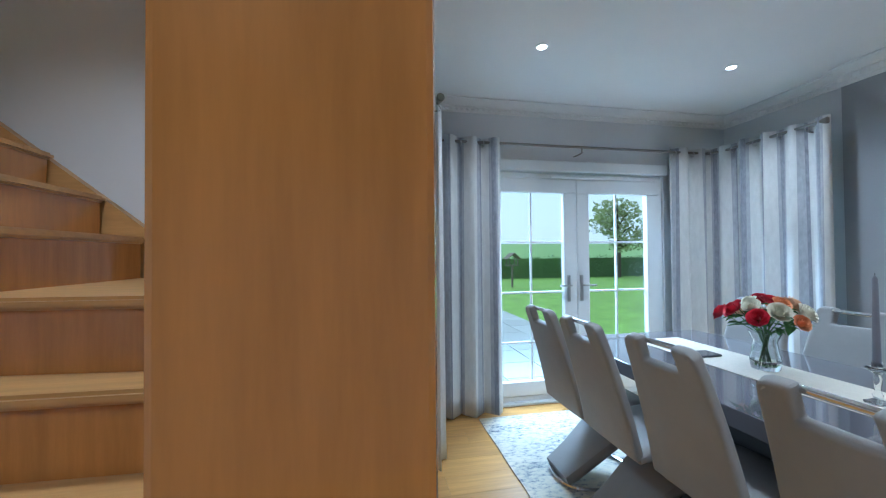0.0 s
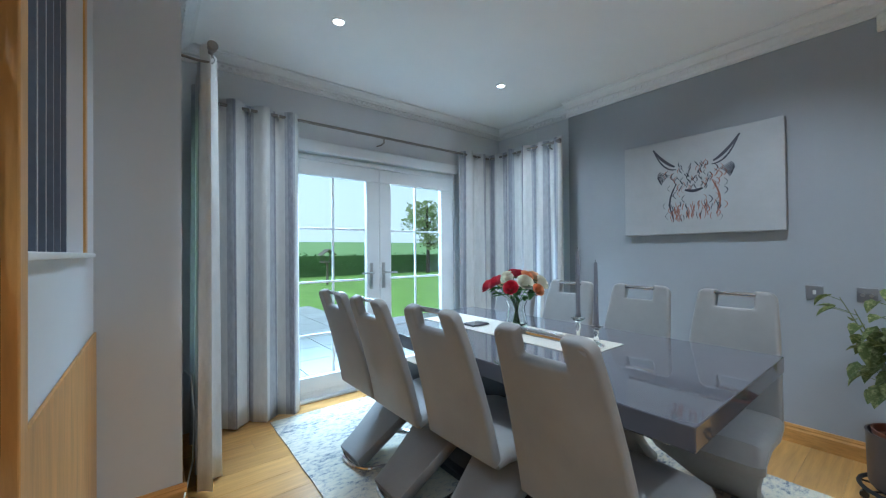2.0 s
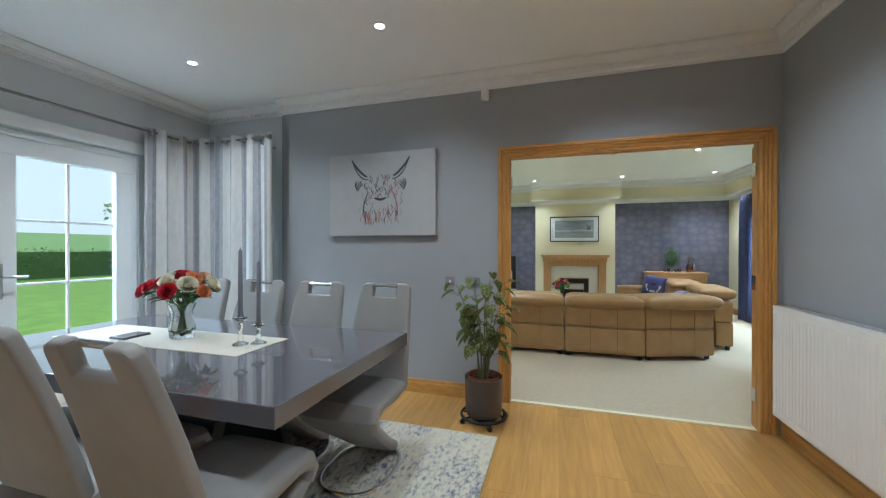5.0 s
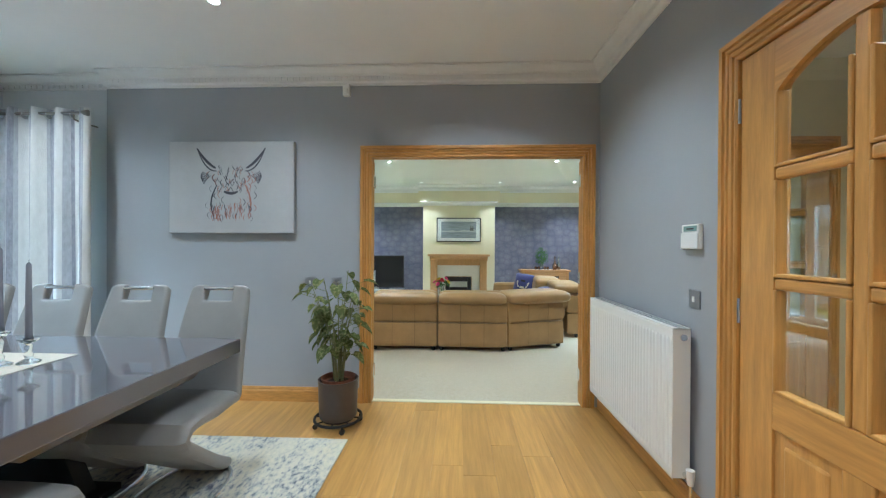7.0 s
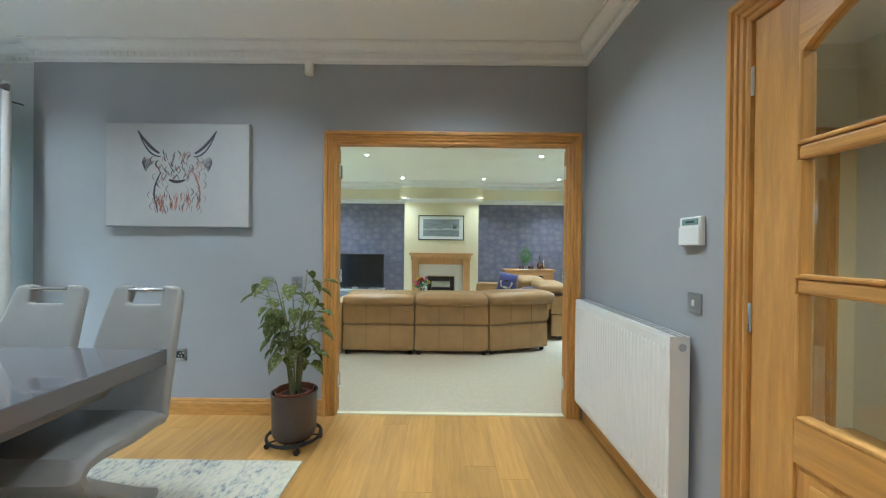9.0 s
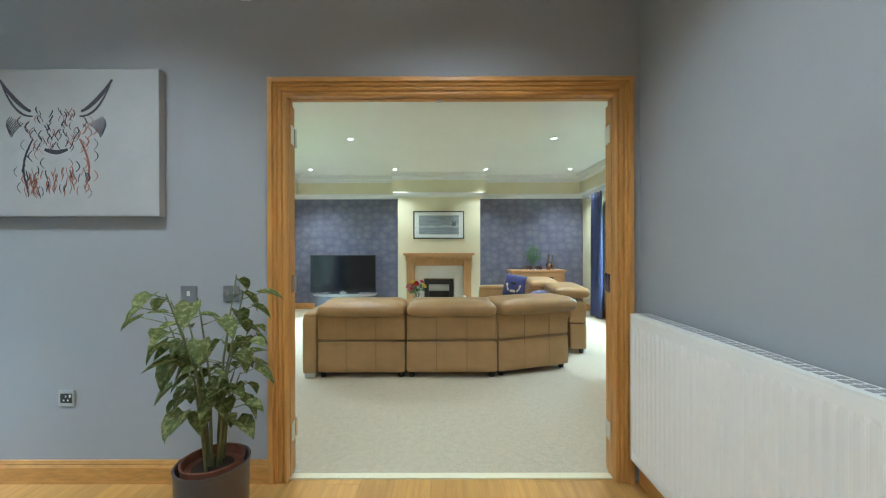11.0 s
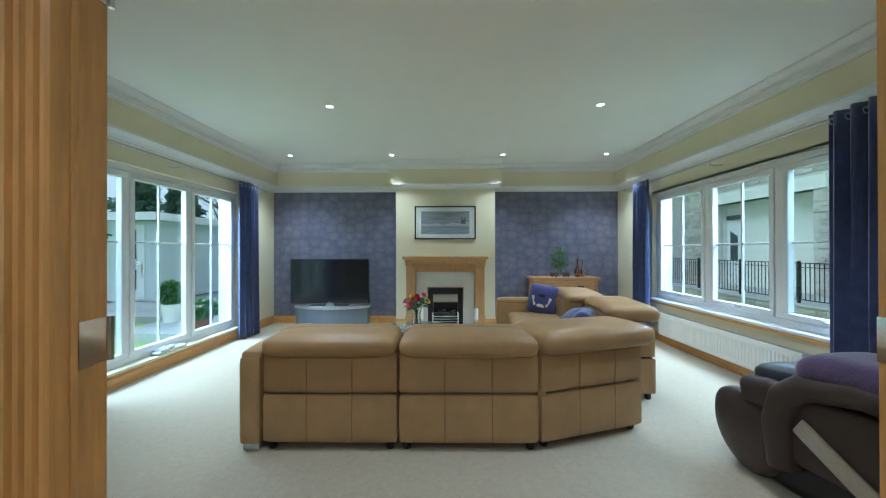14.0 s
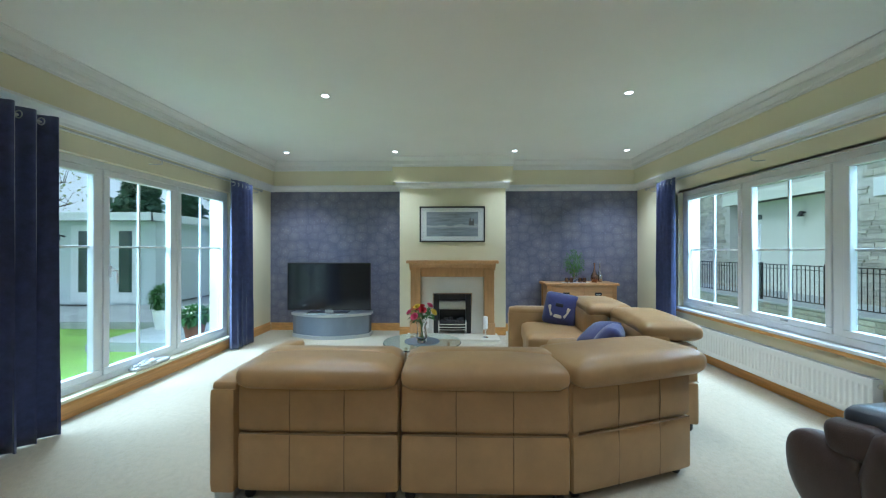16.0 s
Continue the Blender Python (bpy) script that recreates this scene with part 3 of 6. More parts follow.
M_DOORGLASS = pane_mat("door_glass", 0.16, (0.95, 0.97, 0.96))
architrave("trim_architrave_south", -2.2, 1, 2.585, 3.495, 2.06, "x")
linS = base("trim_south_lining", "oak lining of the hall door", "trim", kind="structure")
part("jamb", box(3.495, 3.515, -2.4, -2.2, 0, 2.08), M_OAK, linS)
part("jamb", box(2.57, 2.585, -2.4, -2.2, 0, 2.08), M_OAK, linS)
part("head", box(2.585, 3.495, -2.4, -2.2, 2.06, 2.085), M_OAKH, linS)
oak_door("door_hall", "closed oak door with an arched top and clear panes", 0.90, 2.05, pose(3.491, -2.222, 0.006, 0, 0, 180))
oak_door("door_lounge_left", "oak glazed door folded flat against the lounge wall", 0.84, 2.01, pose(5.100, DOOR_L + 0.006, 0.006, 0, 0, 90), (-1,))
oak_door("door_lounge_right", "oak glazed door folded flat against the lounge wall", 0.84, 2.01, pose(5.100, DOOR_R - 0.006, 0.006, 0, 0, -90), (1,))
for a, s_ in ((DOOR_L, -1), (DOOR_R, 1)):
    for z in (0.18, 0.985, 1.795):
        part("hinge_leaf", box(5.046, 5.0765, *sorted((a, a + s_ * 0.003)), z + 0.006, z + 0.106), M_CHROME, lin, "steel hinge leaf")
oak_door("door_hall_far", "closed oak door across the hall", 0.90, 2.05, pose(4.875, -2.95, 0.006, 0, 0, -90))
architrave("trim_architrave_hall", 4.9, -1, -3.86, -2.94, 2.06, "y")


# ---- lamps ----
M_LAMP = glow("lamp_glow", (1.0, 0.97, 0.92), 14.0)


def downlight(x, y, z, power, cone=108):
    ob = base("ceiling_downlight", "small round recessed ceiling spotlight, lit", "downlight", x, y, z, group="ceiling spotlights")
    part("bezel", lathe([(0.030, -0.001), (0.044, -0.001), (0.044, -0.005), (0.040, -0.008), (0.032, -0.008), (0.030, -0.004)], 24), M_WHITE, ob, "white bezel", True)
    part("bulb", lathe([(0.0298, -0.0015), (0.0298, -0.006), (0.01, -0.009)], 20), M_LAMP, ob, "glowing bulb", True)
    d = bpy.data.lights.new("spot_light", "SPOT")
    d.energy, d.spot_size, d.spot_blend, d.shadow_soft_size, d.color = power, radians(cone), 1.0, 0.05, (1.0, 0.97, 0.93)
    lamp = new("spot_light", d)
    lamp.parent = ob
    lamp.location = (0, 0, -0.03)


# First three visible; the other four unseen, added to brighten the room and hall.
for x, y, p in ((2.60, 2.04, 46), (4.115, 2.05, 56), (4.10, 0.41, 54), (2.60, 0.41, 36), (2.60, -1.22, 46), (4.10, -1.22, 74), (0.85, -0.85, 66)):
    downlight(x, y, CEIL_D, p, 138)
# The x 6.1 pair is unseen, added by symmetry to brighten the near end.
for x, y in ((8.02, 0.08), (8.02, -2.64), (9.95, 1.30), (9.95, -0.26), (9.95, -1.95), (9.95, -3.51), (6.1, 0.08), (6.1, -2.64)):
    downlight(x, y, CEIL_L, 78 if x < 7 else 56 if x > 9 and -2.5 < y < 0.5 else 106)
# Unseen lamp added so the hall behind the glazed door isn't black.
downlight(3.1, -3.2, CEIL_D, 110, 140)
# Another unseen lamp, added above the stairs to brighten the stairwell.
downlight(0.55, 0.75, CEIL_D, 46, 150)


# ---- dining room ----
M_STRIPE_A = mat("pale_woven_curtain", (0.68, 0.68, 0.67), 0.9, var=0.1, scale=30, bump=0.3, bscale=260, stretch=(1, 1, 0.3))
M_STRIPE_B = mat("silver_grey_stripe", (0.44, 0.45, 0.49), 0.8, var=0.2, scale=40, bump=0.3, bscale=200, stretch=(1, 1, 0.4), sheen=0.3)
M_STRIPE_C = mat("dark_grey_stripe", (0.31, 0.32, 0.37), 0.8, var=0.3, scale=50, bump=0.3, bscale=200, stretch=(1, 1, 0.4), sheen=0.3)
STRIPES = [M_STRIPE_A, M_STRIPE_B, M_STRIPE_C]
G = "striped bay curtains"
curtain("bay_curtain", "grey and white striped full-length eyelet curtain, open", [(1.905, 2.09), (1.905, 2.78), (1.97, 2.855), (2.59, 2.855)], 0.015, 2.40, STRIPES, 7, 0.052, G)
curtain("bay_curtain", "grey and white striped full-length eyelet curtain, open", [(4.31, 2.855), (4.73, 2.855), (4.80, 2.785), (4.815, 1.90)], 0.015, 2.40, STRIPES, 7, 0.050, G)
M_ROD = mat("dark_brushed_rod", (0.26, 0.24, 0.22), 0.35, 0.9, var=0.1, scale=40)
rod = base("curtain_rod", "dark brushed metal curtain rod bent round the bay", "curtain rod", 1.905, 2.07, 2.355)
part("bar", tube([(0.0, 0.0, 0), (0.0, 0.70, 0), (0.05, 0.775, 0), (0.11, 0.785, 0), (2.79, 0.785, 0), (2.85, 0.775, 0), (2.895, 0.70, 0), (2.895, -0.09, 0)], 0.012, 10), M_ROD, rod, "", True)
for px, py in ((0, 0), (2.895, -0.09)):
    part("finial", tube([(px, py + 0.01, 0), (px, py - 0.02, 0), (px, py - 0.03, 0), (px, py - 0.07, 0), (px, py - 0.075, 0)], [0.014, 0.014, 0.022, 0.026, 0.02], 14), M_ROD, rod, "", True)
for px, py, dx, dy in ((1.475, 0.785, 0, 0.14), (0.0, 0.03, -0.13, 0), (2.895, -0.04, 0.20, 0)):
    b_ = part("bracket", tube([(px, py, -0.012), (px, py, -0.05), (px + dx * 0.4, py + dy * 0.4, -0.055), (px + dx, py + dy, -0.05)], 0.007, 8), M_ROD, rod, "", True)


# table
table = base("dining_table", "large glossy dark grey dining table with a thick top", "table", 3.40, 1.21, 0)
part("tabletop", box(-0.555, 0.555, -1.055, 1.055, 0.705, 0.78, 0.004), M_TABLE, table, "glossy grey lacquered top")
part("apron", extrude([(-0.50, 0.704), (-0.38, 0.62), (0.38, 0.62), (0.50, 0.704)], "y", -0.92, 0.92), M_TABLE, table)
for s in (-1, 1):
    part("leg", extrude([(s * 0.10, 0.62), (s * 0.16, 0.62), (s * 0.36, 0.05), (s * 0.28, 0.05)], "y", -0.42, 0.42), M_BLACK, table, "black slanted pedestal leg")
part("base_plate", box(-0.42, 0.42, -0.5, 0.5, 0.014, 0.052, 0.008), M_BLACK, table, "black base plate")

M_LINEN = mat("cream_linen", (0.62, 0.58, 0.50), 0.95, var=0.1, scale=60, bump=0.4, bscale=400)
runner = base("table_runner", "cream woven table runner lying on the table", "runner", 3.43, 1.39, 0.7805)
part("cloth", box(-0.18, 0.18, -0.66, 0.66, 0, 0.003, 0.001), M_LINEN, runner)


def chair(ob):
    """A cantilever chair; local x points to its front."""
    def slab(path, t0, bmm=None, cut=None):
        """A padded sheet along a side-view path of (x, z, width), rounded at its sides."""
        bm = bmesh.new()
        cross = [(-1, -0.35), (-1, 0.35), (-0.93, 0.85), (-0.8, 1), (-0.4, 1.08), (0, 1.1), (0.4, 1.08), (0.8, 1), (0.93, 0.85), (1, 0.35), (1, -0.35), (0.93, -0.85), (0.8, -1), (0, -1.05), (-0.8, -1), (-0.93, -0.85)]
        rings = []
        for i, (x, z, w) in enumerate(path):
            a, b = path[max(0, i - 1)], path[min(len(path) - 1, i + 1)]
            d = Vector((b[0] - a[0], 0, b[1] - a[1])).normalized()
            nn = Vector((-d.z, 0, d.x))
            t = t0 / 2 * (0.75 if i in (0, len(path) - 1) else 1.0)
            rings.append([bm.verts.new(Vector((x, c * w / 2, z)) + nn * (e * t)) for c, e in cross])
        n = len(cross)
        for i in range(len(rings) - 1):
            for k in range(n):
                bm.faces.new((rings[i][k], rings[i][(k + 1) % n], rings[i + 1][(k + 1) % n], rings[i + 1][k]))
        bm.faces.new(rings[0])
        bm.faces.new(rings[-1])
        return bm
    # back below the grip, and the two horns beside it
    def shell():
        """The back with the notch for its grip, narrowing and leaning towards the top."""
        zs = [0.435, 0.50, 0.58, 0.66, 0.74, 0.82, 0.90, 0.955, 0.985, 1.02, 1.045]
        us = [-1, -0.85, -0.56, -0.46, -0.22, 0, 0.22, 0.46, 0.56, 0.85, 1]
        bm = bmesh.new()
        rows = []
        for z in zs:
            f = (z - 0.435) / 0.61
            x = -0.125 - 0.120 * f - 0.060 * f * f
            half = (0.205 - 0.030 * f - 0.010 * f * f) * (0.96 if z > 1.04 else 1)
            rows.append([bm.verts.new((x - 0.012 * (1 - u * u) * math.sin(math.pi * min(1, f)), u * half, z - (0.010 if z > 1.04 and abs(u) == 1 else 0))) for u in us])
        for j in range(len(zs) - 1):
            for i in range(len(us) - 1):
                if zs[j] >= 0.955 and 3 <= i <= 6:
                    continue
                bm.faces.new((rows[j][i], rows[j][i + 1], rows[j + 1][i + 1], rows[j + 1][i]))
        bmesh.ops.delete(bm, geom=[v for v in bm.verts if not v.link_faces], context="VERTS")
        bmesh.ops.recalc_face_normals(bm, faces=bm.faces)
        bmesh.ops.solidify(bm, geom=bm.faces[:], thickness=0.046)
        bmesh.ops.recalc_face_normals(bm, faces=bm.faces)
        sharp = [e for e in bm.edges if len(e.link_faces) == 2 and e.calc_face_angle(0) > 0.9]
        bmesh.ops.bevel(bm, geom=sharp, offset=0.016, segments=3, profile=0.6, affect="EDGES", clamp_overlap=True)
        return bm
    part("backrest", shell(), M_CHAIR, ob, "padded grey leatherette back", True)
    part("grip", tube([(-0.300, -0.086, 1.022), (-0.300, 0.086, 1.022)], 0.011, 12), M_CHROME, ob, "chrome grip bar in the back", True)
    seat = [(-0.150, 0.432, 0.41), (-0.10, 0.452, 0.43), (0.05, 0.452, 0.45), (0.20, 0.465, 0.45), (0.265, 0.452, 0.45), (0.285, 0.415, 0.44), (0.262, 0.375, 0.43)]
    part("seat", slab(seat, 0.075), M_CHAIR, ob, "padded grey leatherette seat", True)
    leg = [(0.268, 0.385, 0.42), (0.225, 0.345, 0.40), (0.08, 0.235, 0.33), (-0.08, 0.115, 0.27), (-0.17, 0.055, 0.25), (-0.215, 0.036, 0.24)]
    part("leg", slab(leg, 0.07), M_CHAIR, ob, "grey slanted leg panel", True)
    loop = []
    for k in range(40):
        a = 2 * math.pi * k / 40
        loop.append((0.02 + 0.25 * math.copysign(abs(math.cos(a)) ** 0.8, math.cos(a)), 0.19 * math.copysign(abs(math.sin(a)) ** 0.8, math.sin(a)), 0.011))
    part("base_ring", tube(loop, 0.0115, 8, closed=True), M_CHROME, ob, "chrome floor ring", True)


first = base("dining_chair", "grey leatherette cantilever dining chair with a chrome grip", "chair", group="chairs round the dining table")
chair(first)
SPOTS = [(2.81, 1.905, 1), (2.81, 1.455, 0), (2.85, 0.985, 1), (2.83, 0.42, -1), (3.80, 1.85, 183), (3.80, 1.35, 182), (3.80, 0.855, 182), (3.81, 0.37, 181)]
SIZE = Matrix.Diagonal((1, 1.03, 1.005, 1))
for o in first.children_recursive:
    o.data.transform(SIZE)
first.matrix_basis = pose(SPOTS[0][0], SPOTS[0][1], 0.012, 0, 0, SPOTS[0][2])
for x, y, a in SPOTS[1:]:
    copy_thing(first, pose(x, y, 0.012, 0, 0, a))


# things on the table
M_CRYSTAL = glass_mat("crystal_glass", (0.95, 0.98, 0.97), 0.02, 1.5)
M_STEM = mat("flower_stem", (0.08, 0.17, 0.04), 0.6, var=0.2, scale=30)
M_WATER_LEAF = leaf_mat("rose_leaf", (0.08, 0.18, 0.05), 0.3, 30)
PETALS = {"red": mat("red_petals", (0.62, 0.02, 0.05), 0.6, var=0.15, scale=60), "white": mat("cream_petals", (0.80, 0.76, 0.62), 0.6, var=0.08, scale=60), "orange": mat("orange_petals", (0.80, 0.33, 0.14), 0.6, var=0.15, scale=60), "peach": mat("peach_petals", (0.80, 0.50, 0.30), 0.6, var=0.1, scale=60), "pink": mat("pink_petals", (0.75, 0.10, 0.25), 0.6, var=0.1, scale=60), "yellow": mat("yellow_petals", (0.80, 0.60, 0.05), 0.6, var=0.1, scale=60)}


def rose(r, seed):
    """A full rose: overlapping cupped petals round a closed heart, the outer ones rolled back at the rim."""
    rnd = random.Random(seed)
    bm = bmesh.new()
    for ring, (n, wide, top, rim, roll) in enumerate(((3, 2.6, 1.02, 0.20, 0.0), (4, 2.1, 1.03, 0.40, 0.03), (5, 1.75, 0.98, 0.62, 0.08), (6, 1.45, 0.86, 0.82, 0.14), (7, 1.25, 0.66, 0.98, 0.2))):
        for k in range(n):
            a0 = 2 * math.pi * (k + 0.45 * ring) / n + rnd.uniform(-0.12, 0.12)
            lift = rnd.uniform(-0.05, 0.05)
            rows = []
            for j in range(5):
                v = j / 4
                line = []
                for i in range(5):
                    u = i / 4 - 0.5
                    a = a0 + u * wide * (0.55 + 0.45 * math.sin(math.pi * (0.15 + 0.6 * v)))
                    rr = r * (rim * math.sin(math.pi * (0.1 + 0.4 * v)) ** 0.8 + roll * max(0.0, v - 0.6) * 2 + 0.03 * (u > 0))
                    z = r * ((top + lift) * v - 0.14 * (4 * u * u) * v - roll * max(0.0, v - 0.75) * 1.6)
                    line.append(bm.verts.new((rr * math.cos(a), rr * math.sin(a), z)))
                rows.append(line)
            for j in range(4):
                for i in range(4):
                    bm.faces.new((rows[j][i], rows[j][i + 1], rows[j + 1][i + 1], rows[j + 1][i]))
    return bm


def leaf_mesh(bm, p, d, up, length, width, curl=0.25, heart=False):
    """One folded, pointed leaf from p along d."""
    d = d.normalized()
    s = d.cross(up)
    if s.length < 1e-4:
        s = Vector((1, 0, 0))
    s.normalize()
    u = s.cross(d)
    prof = ((0, 0.0), (0.06, 0.72), (0.3, 1.0), (0.6, 0.8), (0.85, 0.35), (1.0, 0.0)) if heart else ((0, 0.05), (0.2, 0.6), (0.45, 1.0), (0.7, 0.75), (0.88, 0.35), (1.0, 0.0))
    mid, lf, rt = [], [], []
    for t, w in prof:
        drop = -curl * length * t * t
        c = p + d * (t * length) + u * drop
        back = d * (-0.14 * length if heart and t == 0.06 else 0)
        mid.append(bm.verts.new(c))
        lf.append(bm.verts.new(c + back - s * (w * width / 2) + u * (0.22 * w * width)))
        rt.append(bm.verts.new(c + back + s * (w * width / 2) + u * (0.22 * w * width)))
    for i in range(len(prof) - 1):
        bm.faces.new((mid[i], mid[i + 1], lf[i + 1], lf[i]))
        bm.faces.new((mid[i], rt[i], rt[i + 1], mid[i + 1]))


def bouquet(name, label, x, y, z, blooms, hv, rv, spread, seed, rb=0.032):
    """A glass vase with water stems, leaves and roses."""
    rnd = random.Random(seed)
    ob = base(name, label, "flowers", x, y, z)
    prof = [(rv * 0.8, 0), (rv * 0.86, 0.006), (rv * 0.95, hv * 0.25), (rv * 0.8, hv * 0.55), (rv * 0.72, hv * 0.75), (rv * 1.0, hv)]
    inner = [(r - 0.004, h) for r, h in prof[::-1] if h > 0.01]
    part("vase", lathe(prof + inner + [(0.001, 0.014)], 28), M_CRYSTAL, ob, "clear cut glass vase", True)
    lv = bmesh.new()
    for i, (col, a, e, h) in enumerate(blooms):
        top = Vector((spread * e * math.cos(a), spread * e * math.sin(a), h))
        foot = Vector((-0.4 * rv * math.cos(a + 0.5), -0.4 * rv * math.sin(a + 0.5), 0.02))
        mid = (top + foot) / 2
        mid.x *= 0.35
        mid.y *= 0.35
        mid.z = hv * 0.95
        st = part("stem", tube([foot, mid, top], 0.0025, 6), M_STEM, ob)
        bm = rose(rb * rnd.uniform(0.85, 1.15), seed + i)
        d = Vector((top.x, top.y, 0.10)).normalized()
        bm.transform(Matrix.Translation(top) @ Vector((0, 0, 1)).rotation_difference(d).to_matrix().to_4x4())
        part("rose", bm, PETALS[col], ob, col + " rose bloom", True)
        for k in range(4):
            t = rnd.uniform(0.35, 0.95)
            p = mid.lerp(top, t)
            aa = a + rnd.uniform(-1.6, 1.6)
            leaf_mesh(lv, p, Vector((math.cos(aa), math.sin(aa), rnd.uniform(-0.5, 0.4))), Vector((0, 0, 1)), rnd.uniform(0.05, 0.085), rnd.uniform(0.03, 0.045))
    tagged(part("foliage", lv, M_WATER_LEAF, ob, "green rose leaves", True), kind="stuff")
    return ob


rb_ = random.Random(5)
cols = ["red", "white", "orange", "red", "white", "peach", "red", "white", "orange", "red", "white", "peach", "red", "white", "red", "orange", "white"]
bl = []
for i, c in enumerate(cols):
    a, e = i * 2.4, math.sqrt((i + 0.5) / len(cols))
    bl.append((c, a, e, 0.335 - 0.085 * e * e + rb_.uniform(-0.012, 0.012)))
bouquet("rose_bouquet", "red, white and orange roses in a clear glass vase", 3.46, 1.33, 0.784, bl, 0.19, 0.07, 0.185, 11, 0.041)
M_CANDLE = mat("grey_wax", (0.20, 0.20, 0.23), 0.55, var=0.06, scale=20)
for (x, y, hh, ch) in ((3.42, 0.875, 0.16, 0.34), (3.465, 0.80, 0.115, 0.32)):
    c = base("candlestick", "clear glass candlestick with a tall grey taper candle", "candlestick", x, y, 0.784, group="candlesticks on the table")
    part("holder", lathe([(0.038, 0), (0.04, 0.005), (0.012, 0.02), (0.016, 0.035), (0.009, 0.05), (0.014, hh * 0.6), (0.009, hh * 0.72), (0.034, hh * 0.86), (0.036, hh * 0.88), (0.016, hh * 0.9), (0.016, hh)], 20), M_CRYSTAL, c, "", True)
    part("candle", lathe([(0.0125, hh - 0.015), (0.0125, hh + 0.02), (0.009, hh + ch * 0.97), (0.003, hh + ch)], 16), M_CANDLE, c, "grey taper candle", True)
    part("wick", tube([(0, 0, hh + ch - 0.003), (0.001, 0, hh + ch + 0.012)], 0.001, 5), M_BLACK, c)
mat_ = base("coaster", "small dark square coaster on the runner", "coaster", 3.38, 1.62, 0.784)
part("pad", box(-0.075, 0.075, -0.055, 0.055, 0, 0.012, 0.004), M_TABLE, mat_)

# rug
def rug_mat():
    m = mat("distressed_rug", (0.60, 0.57, 0.48), 0.95, bump=0.7, bscale=300)
    N, L = m.node_tree.nodes, m.node_tree.links
    b = N["Principled BSDF"]
    geo = N["Geometry"]
    mp = N.new("ShaderNodeMapping")
    mp.inputs["Scale"].default_value = (1.0, 1.8, 1)
    L.new(geo.outputs["Position"], mp.inputs[0])
    n1, n2, n3 = (N.new("ShaderNodeTexNoise") for _ in range(3))
    for n, s, d in ((n1, 2.0, 8), (n2, 24, 10), (n3, 55, 4)):
        n.inputs["Scale"].default_value, n.inputs["Detail"].default_value, n.inputs["Roughness"].default_value = s, d, 0.75
        L.new(mp.outputs[0], n.inputs["Vector"])
    mx = N.new("ShaderNodeMath")
    mx.operation = "ADD"
    mul = N.new("ShaderNodeMath")
    mul.operation = "MULTIPLY"
    mul.inputs[1].default_value = 0.55
    L.new(n1.outputs[0], mul.inputs[0])
    L.new(mul.outputs[0], mx.inputs[0])
    m2 = N.new("ShaderNodeMath")
    m2.operation = "MULTIPLY"
    m2.inputs[1].default_value = 0.75
    L.new(n2.outputs[0], m2.inputs[0])
    L.new(m2.outputs[0], mx.inputs[1])
    r = N.new("ShaderNodeValToRGB")
    cr = r.color_ramp
    cr.elements[0].position, cr.elements[0].color = 0.50, (0.10, 0.11, 0.15, 1)
    cr.elements[1].position, cr.elements[1].color = 0.66, (0.60, 0.56, 0.46, 1)
    for p, c in ((0.555, (0.20, 0.215, 0.25, 1)), (0.60, (0.42, 0.415, 0.39, 1)), (0.78, (0.68, 0.62, 0.48, 1))):
        e = cr.elements.new(p)
        e.color = c
    L.new(mx.outputs[0], r.inputs[0])
    L.new(r.outputs[0], b.inputs["Base Color"])
    return m


rug = base("area_rug", "distressed cream, grey and blue rug under the table", "rug", 3.37, 1.23, -0.002)
bm = bmesh.new()
bmesh.ops.create_grid(bm, x_segments=40, y_segments=60, size=0.5)
for v in bm.verts:
    ex = 0.0015 * math.sin(v.co.y * 40) + 0.001 * math.sin(v.co.y * 97)
    v.co = Vector((v.co.x * 2.03 + (ex if abs(v.co.x) > 0.49 else 0), v.co.y * 3.11 + (ex if abs(v.co.y) > 0.49 else 0), 0.012))
pile = part("weave", bm, rug_mat(), rug)
sd = pile.modifiers.new("thick", "SOLIDIFY")
sd.thickness, sd.offset = 0.010, -1


# canvas with a line drawing, reduced to plain shapes
M_CANVAS = mat("white_canvas", (0.43, 0.43, 0.435), 0.85, var=0.04, scale=9, bump=0.3, bscale=500)
M_INK = mat("dark_ink", (0.08, 0.08, 0.10), 0.8, var=0.3, scale=60)
M_RUST = mat("rust_ink", (0.38, 0.17, 0.13), 0.8, var=0.3, scale=60)
art = base("wall_canvas", "large white canvas with a dark and rust line drawing", "picture", 4.998, 0.832, 1.783)
part("canvas", box(-0.045, 0, -0.53, 0.53, -0.38, 0.38, 0.004), M_CANVAS, art)
ra = random.Random(3)


def stroke(pts, w, bm):
    """A flat brush stroke on the canvas; pts are (right, up)."""
    prev = None
    for i, (u, v) in enumerate(pts):
        a, b = pts[max(0, i - 1)], pts[min(len(pts) - 1, i + 1)]
        d = Vector((b[0] - a[0], b[1] - a[1]))
        d = d.normalized() if d.length else Vector((1, 0))
        ww = w * (0.35 + 0.65 * math.sin(math.pi * (0.12 + 0.8 * i / max(1, len(pts) - 1))))
        q = [bm.verts.new((-0.0465, -(u - d.y * ww), v + d.x * ww)), bm.verts.new((-0.0465, -(u + d.y * ww), v - d.x * ww))]
        if prev:
            bm.faces.new((prev[0], prev[1], q[1], q[0]))
        prev = q


